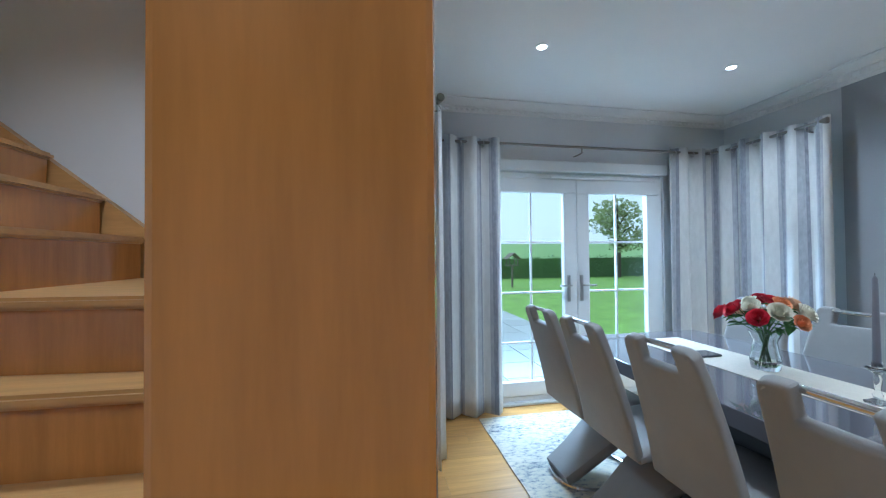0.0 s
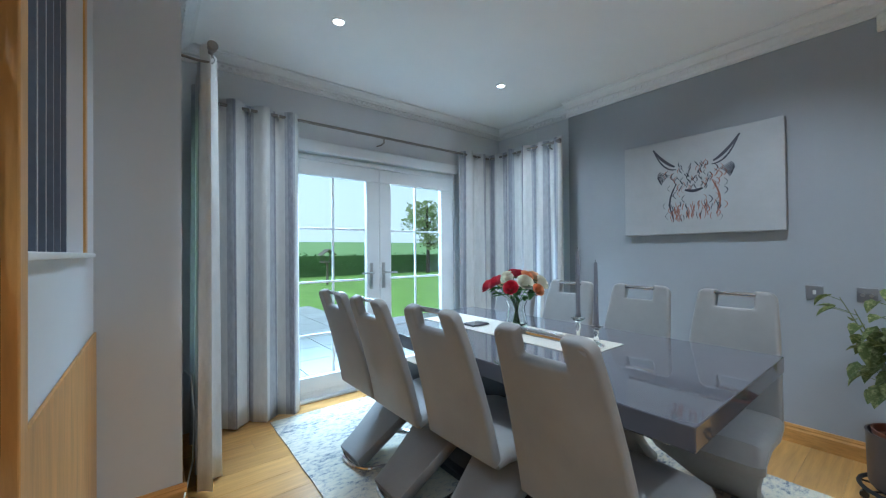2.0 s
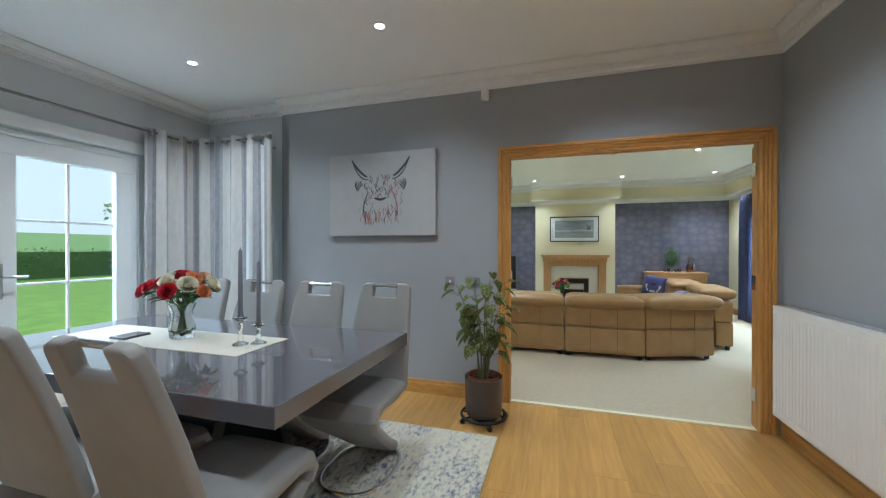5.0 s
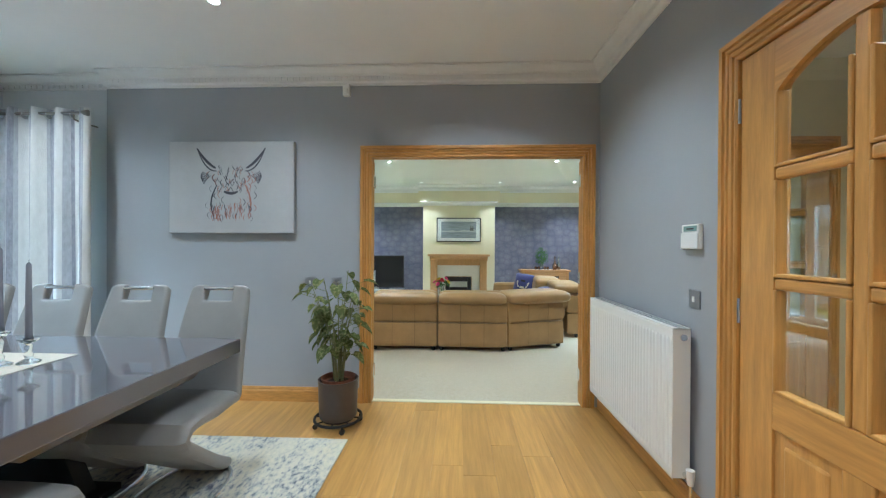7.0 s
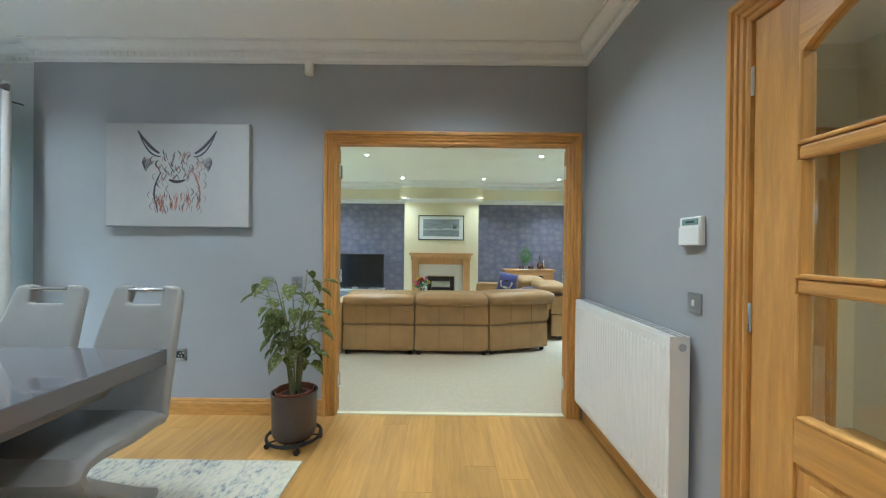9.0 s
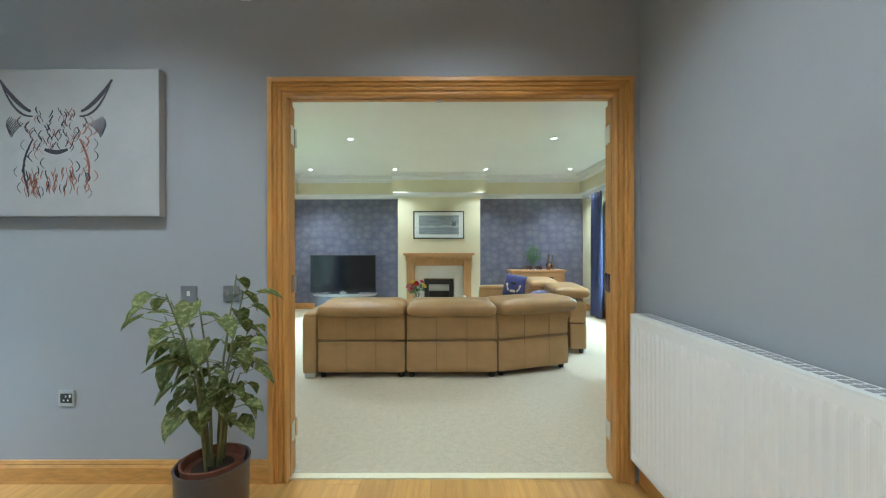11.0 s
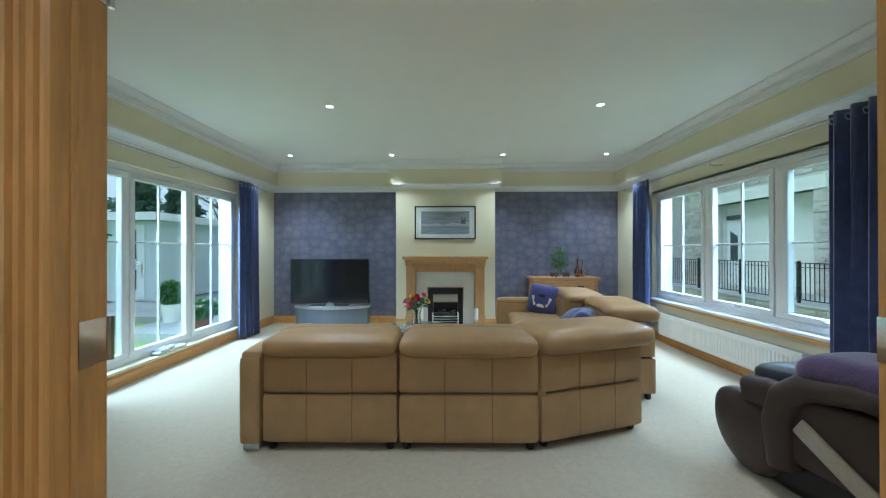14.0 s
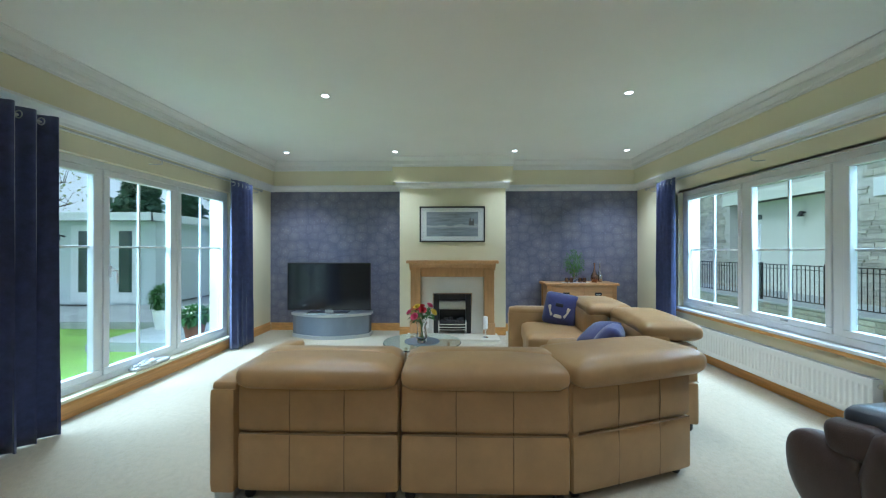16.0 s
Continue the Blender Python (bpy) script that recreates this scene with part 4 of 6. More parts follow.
bi, br = bmesh.new(), bmesh.new()
for s in (-1, 1):
    stroke([(s * (0.13 + 0.16 * t), 0.16 + 0.02 * math.sin(3 * t) + 0.16 * t * t) for t in [k / 8 for k in range(9)]], 0.011, bi)
    stroke([(s * (0.12 + 0.17 * t), 0.135 + 0.0 * t + 0.19 * t ** 2.4) for t in [k / 8 for k in range(9)]], 0.006, bi)
    for k in range(26):
        u, v = s * ra.uniform(0.06, 0.2), ra.uniform(-0.24, 0.14)
        stroke([(u + 0.02 * s * math.sin(j * 0.8), v - 0.014 * j) for j in range(5)], ra.uniform(0.0015, 0.004), ra.choice((bi, br)))
    for k in range(8):
        stroke([(s * (0.17 + 0.06 * math.sin(j * 0.5 + k * 0.1)) + 0.004 * k * s, 0.1 - 0.05 * j * 0.5 + 0.005 * k) for j in range(4)], 0.003, bi)
    stroke([(s * (0.12 + 0.05 * math.sin(2.6 * t)), 0.02 - 0.26 * t) for t in [k / 7 for k in range(8)]], 0.006, br if s > 0 else bi)
for k in range(60):
    u, v = ra.uniform(-0.11, 0.11), ra.uniform(-0.02, 0.19)
    stroke([(u + 0.01 * math.sin(j + k), v - 0.013 * j) for j in range(4)], ra.uniform(0.0015, 0.0038), bi if ra.random() < 0.7 else br)
for k in range(60):
    u = ra.uniform(-0.16, 0.16)
    v = ra.uniform(-0.24, -0.12)
    stroke([(u + 0.006 * math.sin(j * 1.2 + k), v - 0.016 * j) for j in range(4)], ra.uniform(0.002, 0.004), br if ra.random() < 0.75 else bi)
stroke([(-0.06 + 0.12 * k / 6, -0.035 - 0.015 * math.sin(math.pi * k / 6)) for k in range(7)], 0.012, bi)
part("ink_drawing", bi, M_INK, art, "dark brush strokes")
part("rust_drawing", br, M_RUST, art, "rust red brush strokes")

# switches, socket, sensor, alarm panel
M_PLATE = mat("steel_plate", (0.33, 0.34, 0.36), 0.38, 0.7, var=0.06, scale=40)


def switch(x, y, z, rz, label, kind_):
    ob = base("wall_switch" if kind_ != "socket" else "wall_socket", label, "switch" if kind_ != "socket" else "socket", x, y, z, rz)
    part("plate", box(-0.043, 0.043, -0.006, 0, -0.043, 0.043, 0.002), M_PLATE if kind_ != "socket" else M_STEEL, ob)
    if kind_ == "rocker":
        part("rocker", box(-0.008, 0.008, -0.011, -0.006, -0.013, 0.013, 0.002), M_WHITE, ob, "white rocker")
    elif kind_ == "dimmer":
        for d in (-0.018, 0.018):
            part("knob", tube([(d, -0.006, 0), (d, -0.022, 0)], 0.010, 14), M_STEEL, ob, "round dimmer knob", True)
    else:
        part("insert", box(-0.03, 0.03, -0.008, -0.006, -0.025, 0.025, 0.002), M_BLACK, ob, "black insert")
        part("rocker", box(0.018, 0.028, -0.011, -0.008, 0.005, 0.02, 0.001), M_WHITE, ob)
        for dx, dz in ((0, 0.01), (-0.011, -0.01), (0.011, -0.01)):
            part("pin_hole", box(dx - 0.003, dx + 0.003, -0.0095, -0.008, dz - 0.004, dz + 0.004), M_WHITE, ob)


switch(4.999, 0.18, 0.998, -90, "steel light switch plate on the grey wall", "rocker")
switch(4.999, -0.045, 0.998, -90, "steel dimmer switch plate on the grey wall", "dimmer")
switch(4.999, 0.828, 0.447, -90, "steel wall socket above the skirting", "socket")
switch(3.775, -2.199, 1.048, 180, "steel light switch plate beside the oak door", "rocker")
alarm = base("alarm_keypad", "white alarm keypad with a small green display", "keypad", 3.785, -2.199, 1.35, 180)
part("body", box(-0.068, 0.068, -0.022, 0, -0.06, 0.06, 0.006), M_WHITE, alarm)
part("flap", box(-0.066, 0.066, -0.027, -0.0225, -0.058, 0.018, 0.003), M_WHITE, alarm, "white flap")
part("display", box(-0.045, 0.055, -0.025, -0.0225, 0.026, 0.052, 0.001), mat("lcd_green", (0.25, 0.38, 0.36), 0.2), alarm, "grey-green display")
part("display_text", box(-0.02, 0.035, -0.0255, -0.025, 0.034, 0.042), M_BLACK, alarm)
pir = base("alarm_sensor", "small white alarm sensor under the cornice", "sensor", 4.99, -0.13, 2.585)
part("body", box(-0.04, 0.008, -0.03, 0.03, -0.05, 0.045, 0.008), M_WHITE, pir)
part("lens", soft(-0.042, 0, -0.015, 0.02, 0.04, 0.045, 0.008, cuts=3), M_WHITE, pir, "", True)


# radiators
def radiator(x0, x1, y, z0, z1, side, depth, label, pitch=0.033):
    """A ribbed panel radiator on a wall at y, facing side."""
    ob = base("radiator", label, "radiator", (x0 + x1) / 2, y, 0)
    L = (x1 - x0) / 2

    def bx(a, b, d0, d1, lo, hi, bev=0.0):
        p, q = sorted((side * d0, side * d1))
        return box(a, b, p, q, lo, hi, bev)
    n = int(2 * L / pitch)
    bm = bmesh.new()
    rows = []
    zs = [z0, z0 + 0.012, z0 + 0.045, z0 + 0.06, z1 - 0.06, z1 - 0.045, z1 - 0.012, z1]
    am = [0.0, 0.3, 0.3, 1.0, 1.0, 0.3, 0.3, 0.0]
    for z, a in zip(zs, am):
        line = []
        for i in range(n * 4 + 1):
            f = i % 4
            d = depth - 0.010 + (0.008 if f in (1, 2) else 0.0) * (1 if a == 1.0 else 0) + (0.004 if a == 0.3 else 0)
            line.append(bm.verts.new((-L + 2 * L * i / (n * 4), side * d, z)))
        rows.append(line)
    for j in range(len(rows) - 1):
        for i in range(n * 4):
            bm.faces.new((rows[j][i], rows[j][i + 1], rows[j + 1][i + 1], rows[j + 1][i]))
    part("front_panel", bm, M_WHITE, ob, "ribbed white front panel")
    part("back_panel", bx(-L + 0.01, L - 0.01, 0.03, 0.04, z0 + 0.01, z1 - 0.01), M_WHITE, ob)
    for s in (-1, 1):
        part("side_cover", bx(*sorted((s * L, s * (L - 0.006))), 0.025, depth - 0.004, z0 + 0.008, z1 + 0.002, 0.002), M_WHITE, ob)
    part("top_grille", bx(-L, L, 0.025, depth - 0.006, z1 - 0.004, z1 + 0.003), M_WHITE, ob, "slotted top grille")
    for i in range(int(2 * L / 0.03)):
        c = -L + 0.03 * (i + 0.5)
        box(c - 0.010, c + 0.010, *sorted((side * 0.04, side * (depth - 0.025))), z1 + 0.003, z1 + 0.0045, bm=None).free()
    vent = bmesh.new()
    for i in range(int(2 * L / 0.03)):
        c = -L + 0.03 * (i + 0.5)
        for d0, d1 in ((0.036, 0.055), (0.062, 0.082)):
            if d1 < depth - 0.01:
                box(c - 0.010, c + 0.010, *sorted((side * d0, side * d1)), z1 + 0.003, z1 + 0.0042, bm=vent)
    tagged(part("top_grille", vent, M_PLATE, ob, "dark grille slots"), kind="stuff")
    for s in (-1, 1):
        part("wall_bracket", bx(s * L * 0.7 - 0.02, s * L * 0.7 + 0.02, 0.0, 0.03, z0 + 0.1, z1 - 0.1), M_WHITE, ob)
    e = -L if side > 0 else -L
    k = part("bleed_plug", tube([(e - 0.003, side * depth * 0.55, z1 - 0.04), (e - 0.012, side * depth * 0.55, z1 - 0.04)], 0.016, 14), M_CHROME, ob, "chrome end plug", True)
    v = part("valve", tube([(e + 0.01, side * 0.05, z0 + 0.03), (e - 0.05, side * 0.05, z0 + 0.03)], 0.012, 10), M_CHROME, ob, "chrome valve", True)
    part("valve_head", tube([(e - 0.045, side * 0.05, z0 + 0.005), (e - 0.045, side * 0.05, z0 + 0.075)], [0.014, 0.019], 14), M_WHITE, v, "white valve head", True)
    part("pipe", tube([(e - 0.045, side * 0.05, z0 + 0.01), (e - 0.045, side * 0.05, -0.002)], 0.0075, 8), M_CHROME, ob, "", True)
    return ob


radiator(3.765, 4.885, -2.2, 0.175, 0.905, 1, 0.115, "tall white ribbed radiator on the grey wall")


# house plant on a castor stand
def plant_leaf_mat():
    m = leaf_mat("variegated_leaf", (0.12, 0.2, 0.05), 0.5, 55)
    r = [n for n in m.node_tree.nodes if n.type == "VALTORGB"][0].color_ramp
    r.elements[0].color = (0.105, 0.135, 0.035, 1)
    r.elements[1].color = (0.38, 0.38, 0.16, 1)
    r.elements[0].position, r.elements[1].position = 0.47, 0.72
    return m


M_VLEAF = plant_leaf_mat()
M_POT = mat("brown_pot", (0.075, 0.055, 0.048), 0.4, var=0.15, scale=12, bump=0.1, bscale=90)
M_TERRA = mat("terracotta", (0.22, 0.08, 0.045), 0.8, var=0.2, scale=20)
M_IRON = mat("dark_iron", (0.03, 0.03, 0.033), 0.5, 0.7, var=0.2, scale=40)
caddy = base("plant_caddy", "dark iron ring stand on castors under the pot", "plant stand", 4.60, -0.19, 0)
part("ring", tube([(0.165 * math.cos(a), 0.165 * math.sin(a), 0.058) for a in [2 * math.pi * k / 32 for k in range(32)]], 0.010, 8, closed=True), M_IRON, caddy, "", True)
part("inner_ring", tube([(0.11 * math.cos(a), 0.11 * math.sin(a), 0.058) for a in [2 * math.pi * k / 24 for k in range(24)]], 0.007, 8, closed=True), M_IRON, caddy, "", True)
for k in range(8):
    a = 2 * math.pi * k / 8
    part("spoke", tube([(0.02 * math.cos(a), 0.02 * math.sin(a), 0.058), (0.165 * math.cos(a), 0.165 * math.sin(a), 0.058)], 0.005, 6), M_IRON, caddy)
for k in range(4):
    a = 2 * math.pi * (k + 0.3) / 4
    cx, cy = 0.158 * math.cos(a), 0.158 * math.sin(a)
    w = part("castor", tube([(cx - 0.011, cy, 0.018), (cx + 0.011, cy, 0.018)], 0.018, 14), M_BLACK, caddy, "black castor wheel", True)
    part("castor_stem", tube([(cx, cy, 0.03), (cx, cy, 0.055)], 0.008, 8), M_IRON, w)
plant = base("potted_plant", "leafy variegated house plant in a brown pot", "plant", 4.60, -0.19, 0.069)
part("pot", lathe([(0.11, 0), (0.128, 0.0), (0.134, 0.02), (0.140, 0.25), (0.143, 0.272), (0.134, 0.272), (0.128, 0.22)], 36), M_POT, plant, "brown ceramic pot", True)
part("inner_pot", lathe([(0.09, 0.1), (0.119, 0.272), (0.122, 0.285), (0.113, 0.285), (0.108, 0.25)], 30), M_TERRA, plant, "terracotta inner pot", True)
part("soil", lathe([(0.108, 0.20), (0.108, 0.245), (0.05, 0.255)], 24), M_SOIL, plant, "dark soil", True)
rp = random.Random(21)
M_PSTEM = mat("plant_stem", (0.16, 0.17, 0.07), 0.6, var=0.25, scale=40)
leaves = []
for i in range(12):
    a = 2 * math.pi * (i * 0.382 + rp.uniform(-0.06, 0.06))
    rr = rp.uniform(0.01, 0.07)
    lean = rp.uniform(0.06, 0.27)
    hh = rp.uniform(0.36, 0.80) - 0.5 * max(0, lean - 0.18)
    f = Vector((rr * math.cos(a), rr * math.sin(a), 0.25))
    tip = f + Vector((lean * math.cos(a) * 0.75, lean * math.sin(a), hh))
    midp = f.lerp(tip, 0.5) + Vector((0, 0, 0.04)) - Vector((lean * 0.2 * math.cos(a), lean * 0.2 * math.sin(a), 0))
    part("stem", tube([f, f.lerp(midp, 0.5), midp, midp.lerp(tip, 0.55), tip], [0.007, 0.006, 0.0045, 0.0035, 0.0022], 7), M_PSTEM, plant, "", True)
    n = rp.randint(6, 9)
    for k in range(n):
        t = 0.30 + 0.7 * (k + rp.random()) / n
        p = f.lerp(midp, t * 2) if t < 0.5 else midp.lerp(tip, t * 2 - 1)
        b = a + rp.uniform(-2.2, 2.2) if k < n - 1 else a
        leaves.append((p, b, rp.uniform(0.02, 0.10), rp.uniform(-0.9, 0.2), rp.uniform(0.06, 0.112)))
for p, b, pet, el, ln in leaves:
    d = Vector((math.cos(b), math.sin(b), 0.35)).normalized()
    q = p + d * pet
    if q.x + plant.location.x > 4.93:
        continue
    bm = tube([p, q], 0.0018, 5)
    leaf_mesh(bm, q, Vector((math.cos(b), math.sin(b), el)), Vector((0, 0, 1)), ln, ln * 0.85, rp.uniform(0.15, 0.5), True)
    part("leaf", bm, M_VLEAF, plant, smooth=True)


# ---- lounge ----
def paper_mat():
    m = mat("blue_leaf_wallpaper", (0.13, 0.14, 0.27), 0.6)
    N, L = m.node_tree.nodes, m.node_tree.links
    b, geo = N["Principled BSDF"], N["Geometry"]
    mp = N.new("ShaderNodeMapping")
    mp.inputs["Scale"].default_value = (0.0, 3.6, 4.4)
    L.new(geo.outputs["Position"], mp.inputs[0])
    v = N.new("ShaderNodeTexVoronoi")
    v.feature, v.distance = "F1", "EUCLIDEAN"
    v.inputs["Scale"].default_value, v.inputs["Randomness"].default_value = 1.7, 0.6
    L.new(mp.outputs[0], v.inputs["Vector"])
    v2 = N.new("ShaderNodeTexVoronoi")
    v2.feature = "DISTANCE_TO_EDGE"
    v2.inputs["Scale"].default_value, v2.inputs["Randomness"].default_value = 1.7, 0.6
    L.new(mp.outputs[0], v2.inputs["Vector"])
    w = N.new("ShaderNodeTexWave")
    w.inputs["Scale"].default_value, w.inputs["Distortion"].default_value, w.inputs["Detail"].default_value = 7.0, 3.0, 2
    L.new(mp.outputs[0], w.inputs["Vector"])
    r = N.new("ShaderNodeValToRGB")
    r.color_ramp.elements[0].color = (0.30, 0.30, 0.37, 1)
    r.color_ramp.elements[1].position, r.color_ramp.elements[1].color = 0.75, (0.185, 0.19, 0.29, 1)
    L.new(v.outputs["Distance"], r.inputs[0])
    r2 = N.new("ShaderNodeValToRGB")
    r2.color_ramp.elements[0].position, r2.color_ramp.elements[0].color = 0.0, (0.88, 0.88, 0.91, 1)
    r2.color_ramp.elements[1].position, r2.color_ramp.elements[1].color = 0.06, (1, 1, 1, 1)
    L.new(v2.outputs["Distance"], r2.inputs[0])
    mx = N.new("ShaderNodeMix")
    mx.data_type, mx.blend_type = "RGBA", "MULTIPLY"
    mx.inputs[0].default_value = 1.0
    L.new(r.outputs[0], mx.inputs[6])
    L.new(r2.outputs[0], mx.inputs[7])
    m2 = N.new("ShaderNodeMix")
    m2.data_type, m2.blend_type = "RGBA", "OVERLAY"
    m2.inputs[0].default_value = 0.3
    L.new(mx.outputs[2], m2.inputs[6])
    L.new(w.outputs[0], m2.inputs[7])
    L.new(m2.outputs[2], b.inputs["Base Color"])
    return m


M_PAPER = paper_mat()
structure("trim_wallpaper_north", box(XF - 0.002, XF + 0.004, CB1, YN - 0.004, 0.12, 2.25), M_PAPER, "blue leaf patterned wallpaper")
structure("trim_wallpaper_south", box(XF - 0.002, XF + 0.004, YS + 0.004, CB0, 0.12, 2.25), M_PAPER, "blue leaf patterned wallpaper")
skirting("baseboard_breast_north", "y", -0.46, CB1, CBX, -1)
skirting("baseboard_breast_south", "y", CB0, -1.68, CBX, -1)

# navy curtains and rods
GN = "navy lounge curtains"
NAV = "navy blue velvet full-length eyelet curtain, drawn open"
curtain("lounge_curtain", NAV, [(9.40, 1.76), (9.84, 1.76)], 0.012, 2.215, [M_NAVY], 5, 0.05, GN)
curtain("lounge_curtain", NAV, [(6.58, 1.74), (7.25, 1.74)], 0.012, 2.235, [M_NAVY], 5, 0.06, GN)
curtain("lounge_curtain", NAV, [(9.44, -3.88), (9.86, -3.88)], 0.012, 2.215, [M_NAVY], 5, 0.05, GN)
curtain("lounge_curtain", NAV, [(6.45, -3.86), (7.0, -3.86)], 0.012, 2.215, [M_NAVY], 5, 0.055, GN)
for yy, s in ((1.77, 1), (-3.88, -1)):
    r_ = base("curtain_rod", "slim dark metal curtain rod over the window", "curtain rod", 8.2, yy, 2.18)
    part("bar", tube([(-1.8, 0, 0), (1.9, 0, 0)], 0.010, 10), M_STEEL, r_, "", True)
    for q in (-1, 1):
        part("finial", tube([(q * 1.8 + (0.1 if q > 0 else 0), 0, 0), (q * 1.85 + (0.1 if q > 0 else 0), 0, 0)], [0.012, 0.022], 12), M_STEEL, r_, "", True)
    for px in (-1.75, 0.05, 1.85):
        part("bracket", tube([(px, 0, -0.01), (px, 0, -0.04), (px, s * 0.06, -0.045), (px, s * 0.13, -0.04)], 0.006, 8), M_STEEL, r_, "", True)
radiator(7.28, 9.30, YS, 0.12, 0.41, 1, 0.10, "long low white ribbed radiator under the window", 0.04)

# television and stand
tv = base("television", "large black flat screen television, switched off", "television", 10.22, 0.78, 0.36)
part("screen", box(-0.006, 0.0, -0.615, 0.615, 0.05, 0.735, 0.001), mat("dark_screen", (0.012, 0.012, 0.014), 0.12, var=0.1, scale=3), tv, "dark glossy screen")
part("bezel", box(0.0, 0.045, -0.63, 0.63, 0.035, 0.75, 0.006), M_BLACK, tv, "black casing")
part("neck", box(0.0, 0.04, -0.06, 0.06, 0.01, 0.05, 0.004), M_STEEL, tv)
part("foot", box(-0.12, 0.12, -0.30, 0.30, 0.0, 0.014, 0.005), M_CHROME, tv, "chrome foot")
part("badge", box(-0.0075, -0.006, -0.025, 0.025, 0.052, 0.058), M_STEEL, tv)
stand = base("tv_stand", "curved silver-grey television stand with a tinted front", "tv stand", 10.35, 0.76, 0)


def bow(x_back, depth, w, n=16):
    return [(x_back, -w), (x_back, w)] + [(x_back - depth * (0.45 + 0.55 * math.cos(math.pi / 2 * (-1 + 2 * k / n)) ** 0.8), w - 2 * w * k / n) for k in range(n + 1)]


M_TINT = mat("tinted_panel", (0.19, 0.22, 0.27), 0.15, var=0.1, scale=4)
M_SILVER = mat("silver_paint", (0.52, 0.54, 0.56), 0.3, 0.6, var=0.06, scale=15)
part("top", extrude(bow(0.1, 0.45, 0.60), "z", 0.325, 0.36), M_SILVER, stand, "silver curved top")
part("front", extrude(bow(0.08, 0.40, 0.575), "z", 0.05, 0.325), M_TINT, stand, "tinted curved front")
part("plinth", extrude(bow(0.1, 0.44, 0.59), "z", 0.0, 0.05), M_SILVER, stand, "silver curved base")

# fireplace
M_OAKP = mat("pale_oak", (0.52, 0.30, 0.125), 0.4, var=0.18, scale=8, bump=0.08, bscale=40, stretch=(3, 3, 0.4))
M_STONE = mat("white_marble", (0.74, 0.72, 0.66), 0.3, var=0.05, scale=4)
fs = base("fire_surround", "pale oak fire surround with a white marble back", "fireplace", 10.4, -1.07, 0)
part("back_panel", wall_with_holes("y", -0.022, -0.002, -0.47, 0.47, 0, 0.92, [(-0.28, 0.28, 0.0, 0.62)]), M_STONE, fs, "white marble back panel")
part("hearth", box(-0.42, -0.002, -0.68, 0.68, 0.0, 0.03, 0.004), mat("cream_hearth_stone", (0.70, 0.64, 0.52), 0.4, var=0.06, scale=5), fs, "cream stone hearth")
for s in (-1, 1):
    c = s * 0.555
    lg = part("pilaster", box(-0.115, -0.002, c - 0.075, c + 0.075, 0.03, 1.03, 0.003), M_OAKP, fs)
    part("plinth_block", box(-0.128, -0.002, c - 0.088, c + 0.088, 0.03, 0.20, 0.004), M_OAKP, lg)
    part("capital", box(-0.128, -0.002, c - 0.09, c + 0.09, 0.995, 1.035, 0.008), M_OAKP, lg)
part("frieze", box(-0.09, -0.002, -0.48, 0.48, 0.895, 1.03, 0.003), M_OAKP, fs, "oak frieze board")
part("bed_mould", extrude([(-0.002, 1.03), (-0.13, 1.03), (-0.145, 1.055), (-0.17, 1.085), (-0.19, 1.09), (-0.19, 1.10), (-0.002, 1.10)], "y", -0.645, 0.645), M_OAKP, fs)
part("mantel_shelf", box(-0.225, -0.002, -0.685, 0.685, 1.10, 1.145, 0.008), M_OAKP, fs, "oak mantel shelf")
fire = base("electric_fire", "inset electric fire with a chrome and black frame", "fire", 10.376, -1.07, 0.03)
for a in ((-0.285, -0.20, 0.0, 0.60), (0.20, 0.285, 0.0, 0.60), (-0.20, 0.20, 0.50, 0.60)):
    part("trim", box(-0.02, 0.0, a[0], a[1], a[2], a[3], 0.005), M_BLACK, fire, "black inner trim")
part("rim", wall_with_holes("y", -0.024, -0.001, -0.30, 0.30, 0, 0.615, [(-0.286, 0.286, 0, 0.601)]), M_CHROME, fire, "chrome rim")
part("firebox", merge(merge(merge(box(0.14, 0.16, -0.2, 0.2, 0, 0.5), box(0, 0.14, -0.215, -0.2, 0, 0.5)), box(0, 0.14, 0.2, 0.215, 0, 0.5)), box(0, 0.14, -0.2, 0.2, 0.47, 0.5)), M_BLACK, fire, "black firebox")
part("canopy", extrude([(0.0, 0.5), (-0.07, 0.40), (-0.075, 0.375), (0.02, 0.40)], "y", -0.2, 0.2), M_STEEL, fire, "grey canopy")
part("grate", box(-0.05, 0.0, -0.2, 0.2, 0.13, 0.15, 0.005), M_CHROME, fire)
for z in (0.06, 0.10):
    part("fret_bar", tube([(-0.045, -0.2, z), (-0.06, 0, z), (-0.045, 0.2, z)], 0.008, 8), M_CHROME, fire, "", True)
for s in (-1, 1):
    part("fret_post", lathe([(0.012, 0), (0.012, 0.15), (0.018, 0.16), (0.018, 0.19), (0.006, 0.21)], 12, -0.05, s * 0.205), M_CHROME, fire, "", True)
rc = random.Random(4)
for k in range(14):
    part("coal", soft(rc.uniform(-0.02, 0.09), rc.uniform(-0.17, 0.17), 0.165 + rc.uniform(0, 0.05), rc.uniform(0.05, 0.08), rc.uniform(0.05, 0.09), rc.uniform(0.04, 0.06), 0.018, cuts=2), mat("coal_grey", (0.10, 0.09, 0.09), 0.9, var=0.5, scale=40) if k == 0 else bpy.data.materials["coal_grey"], fire, smooth=True)
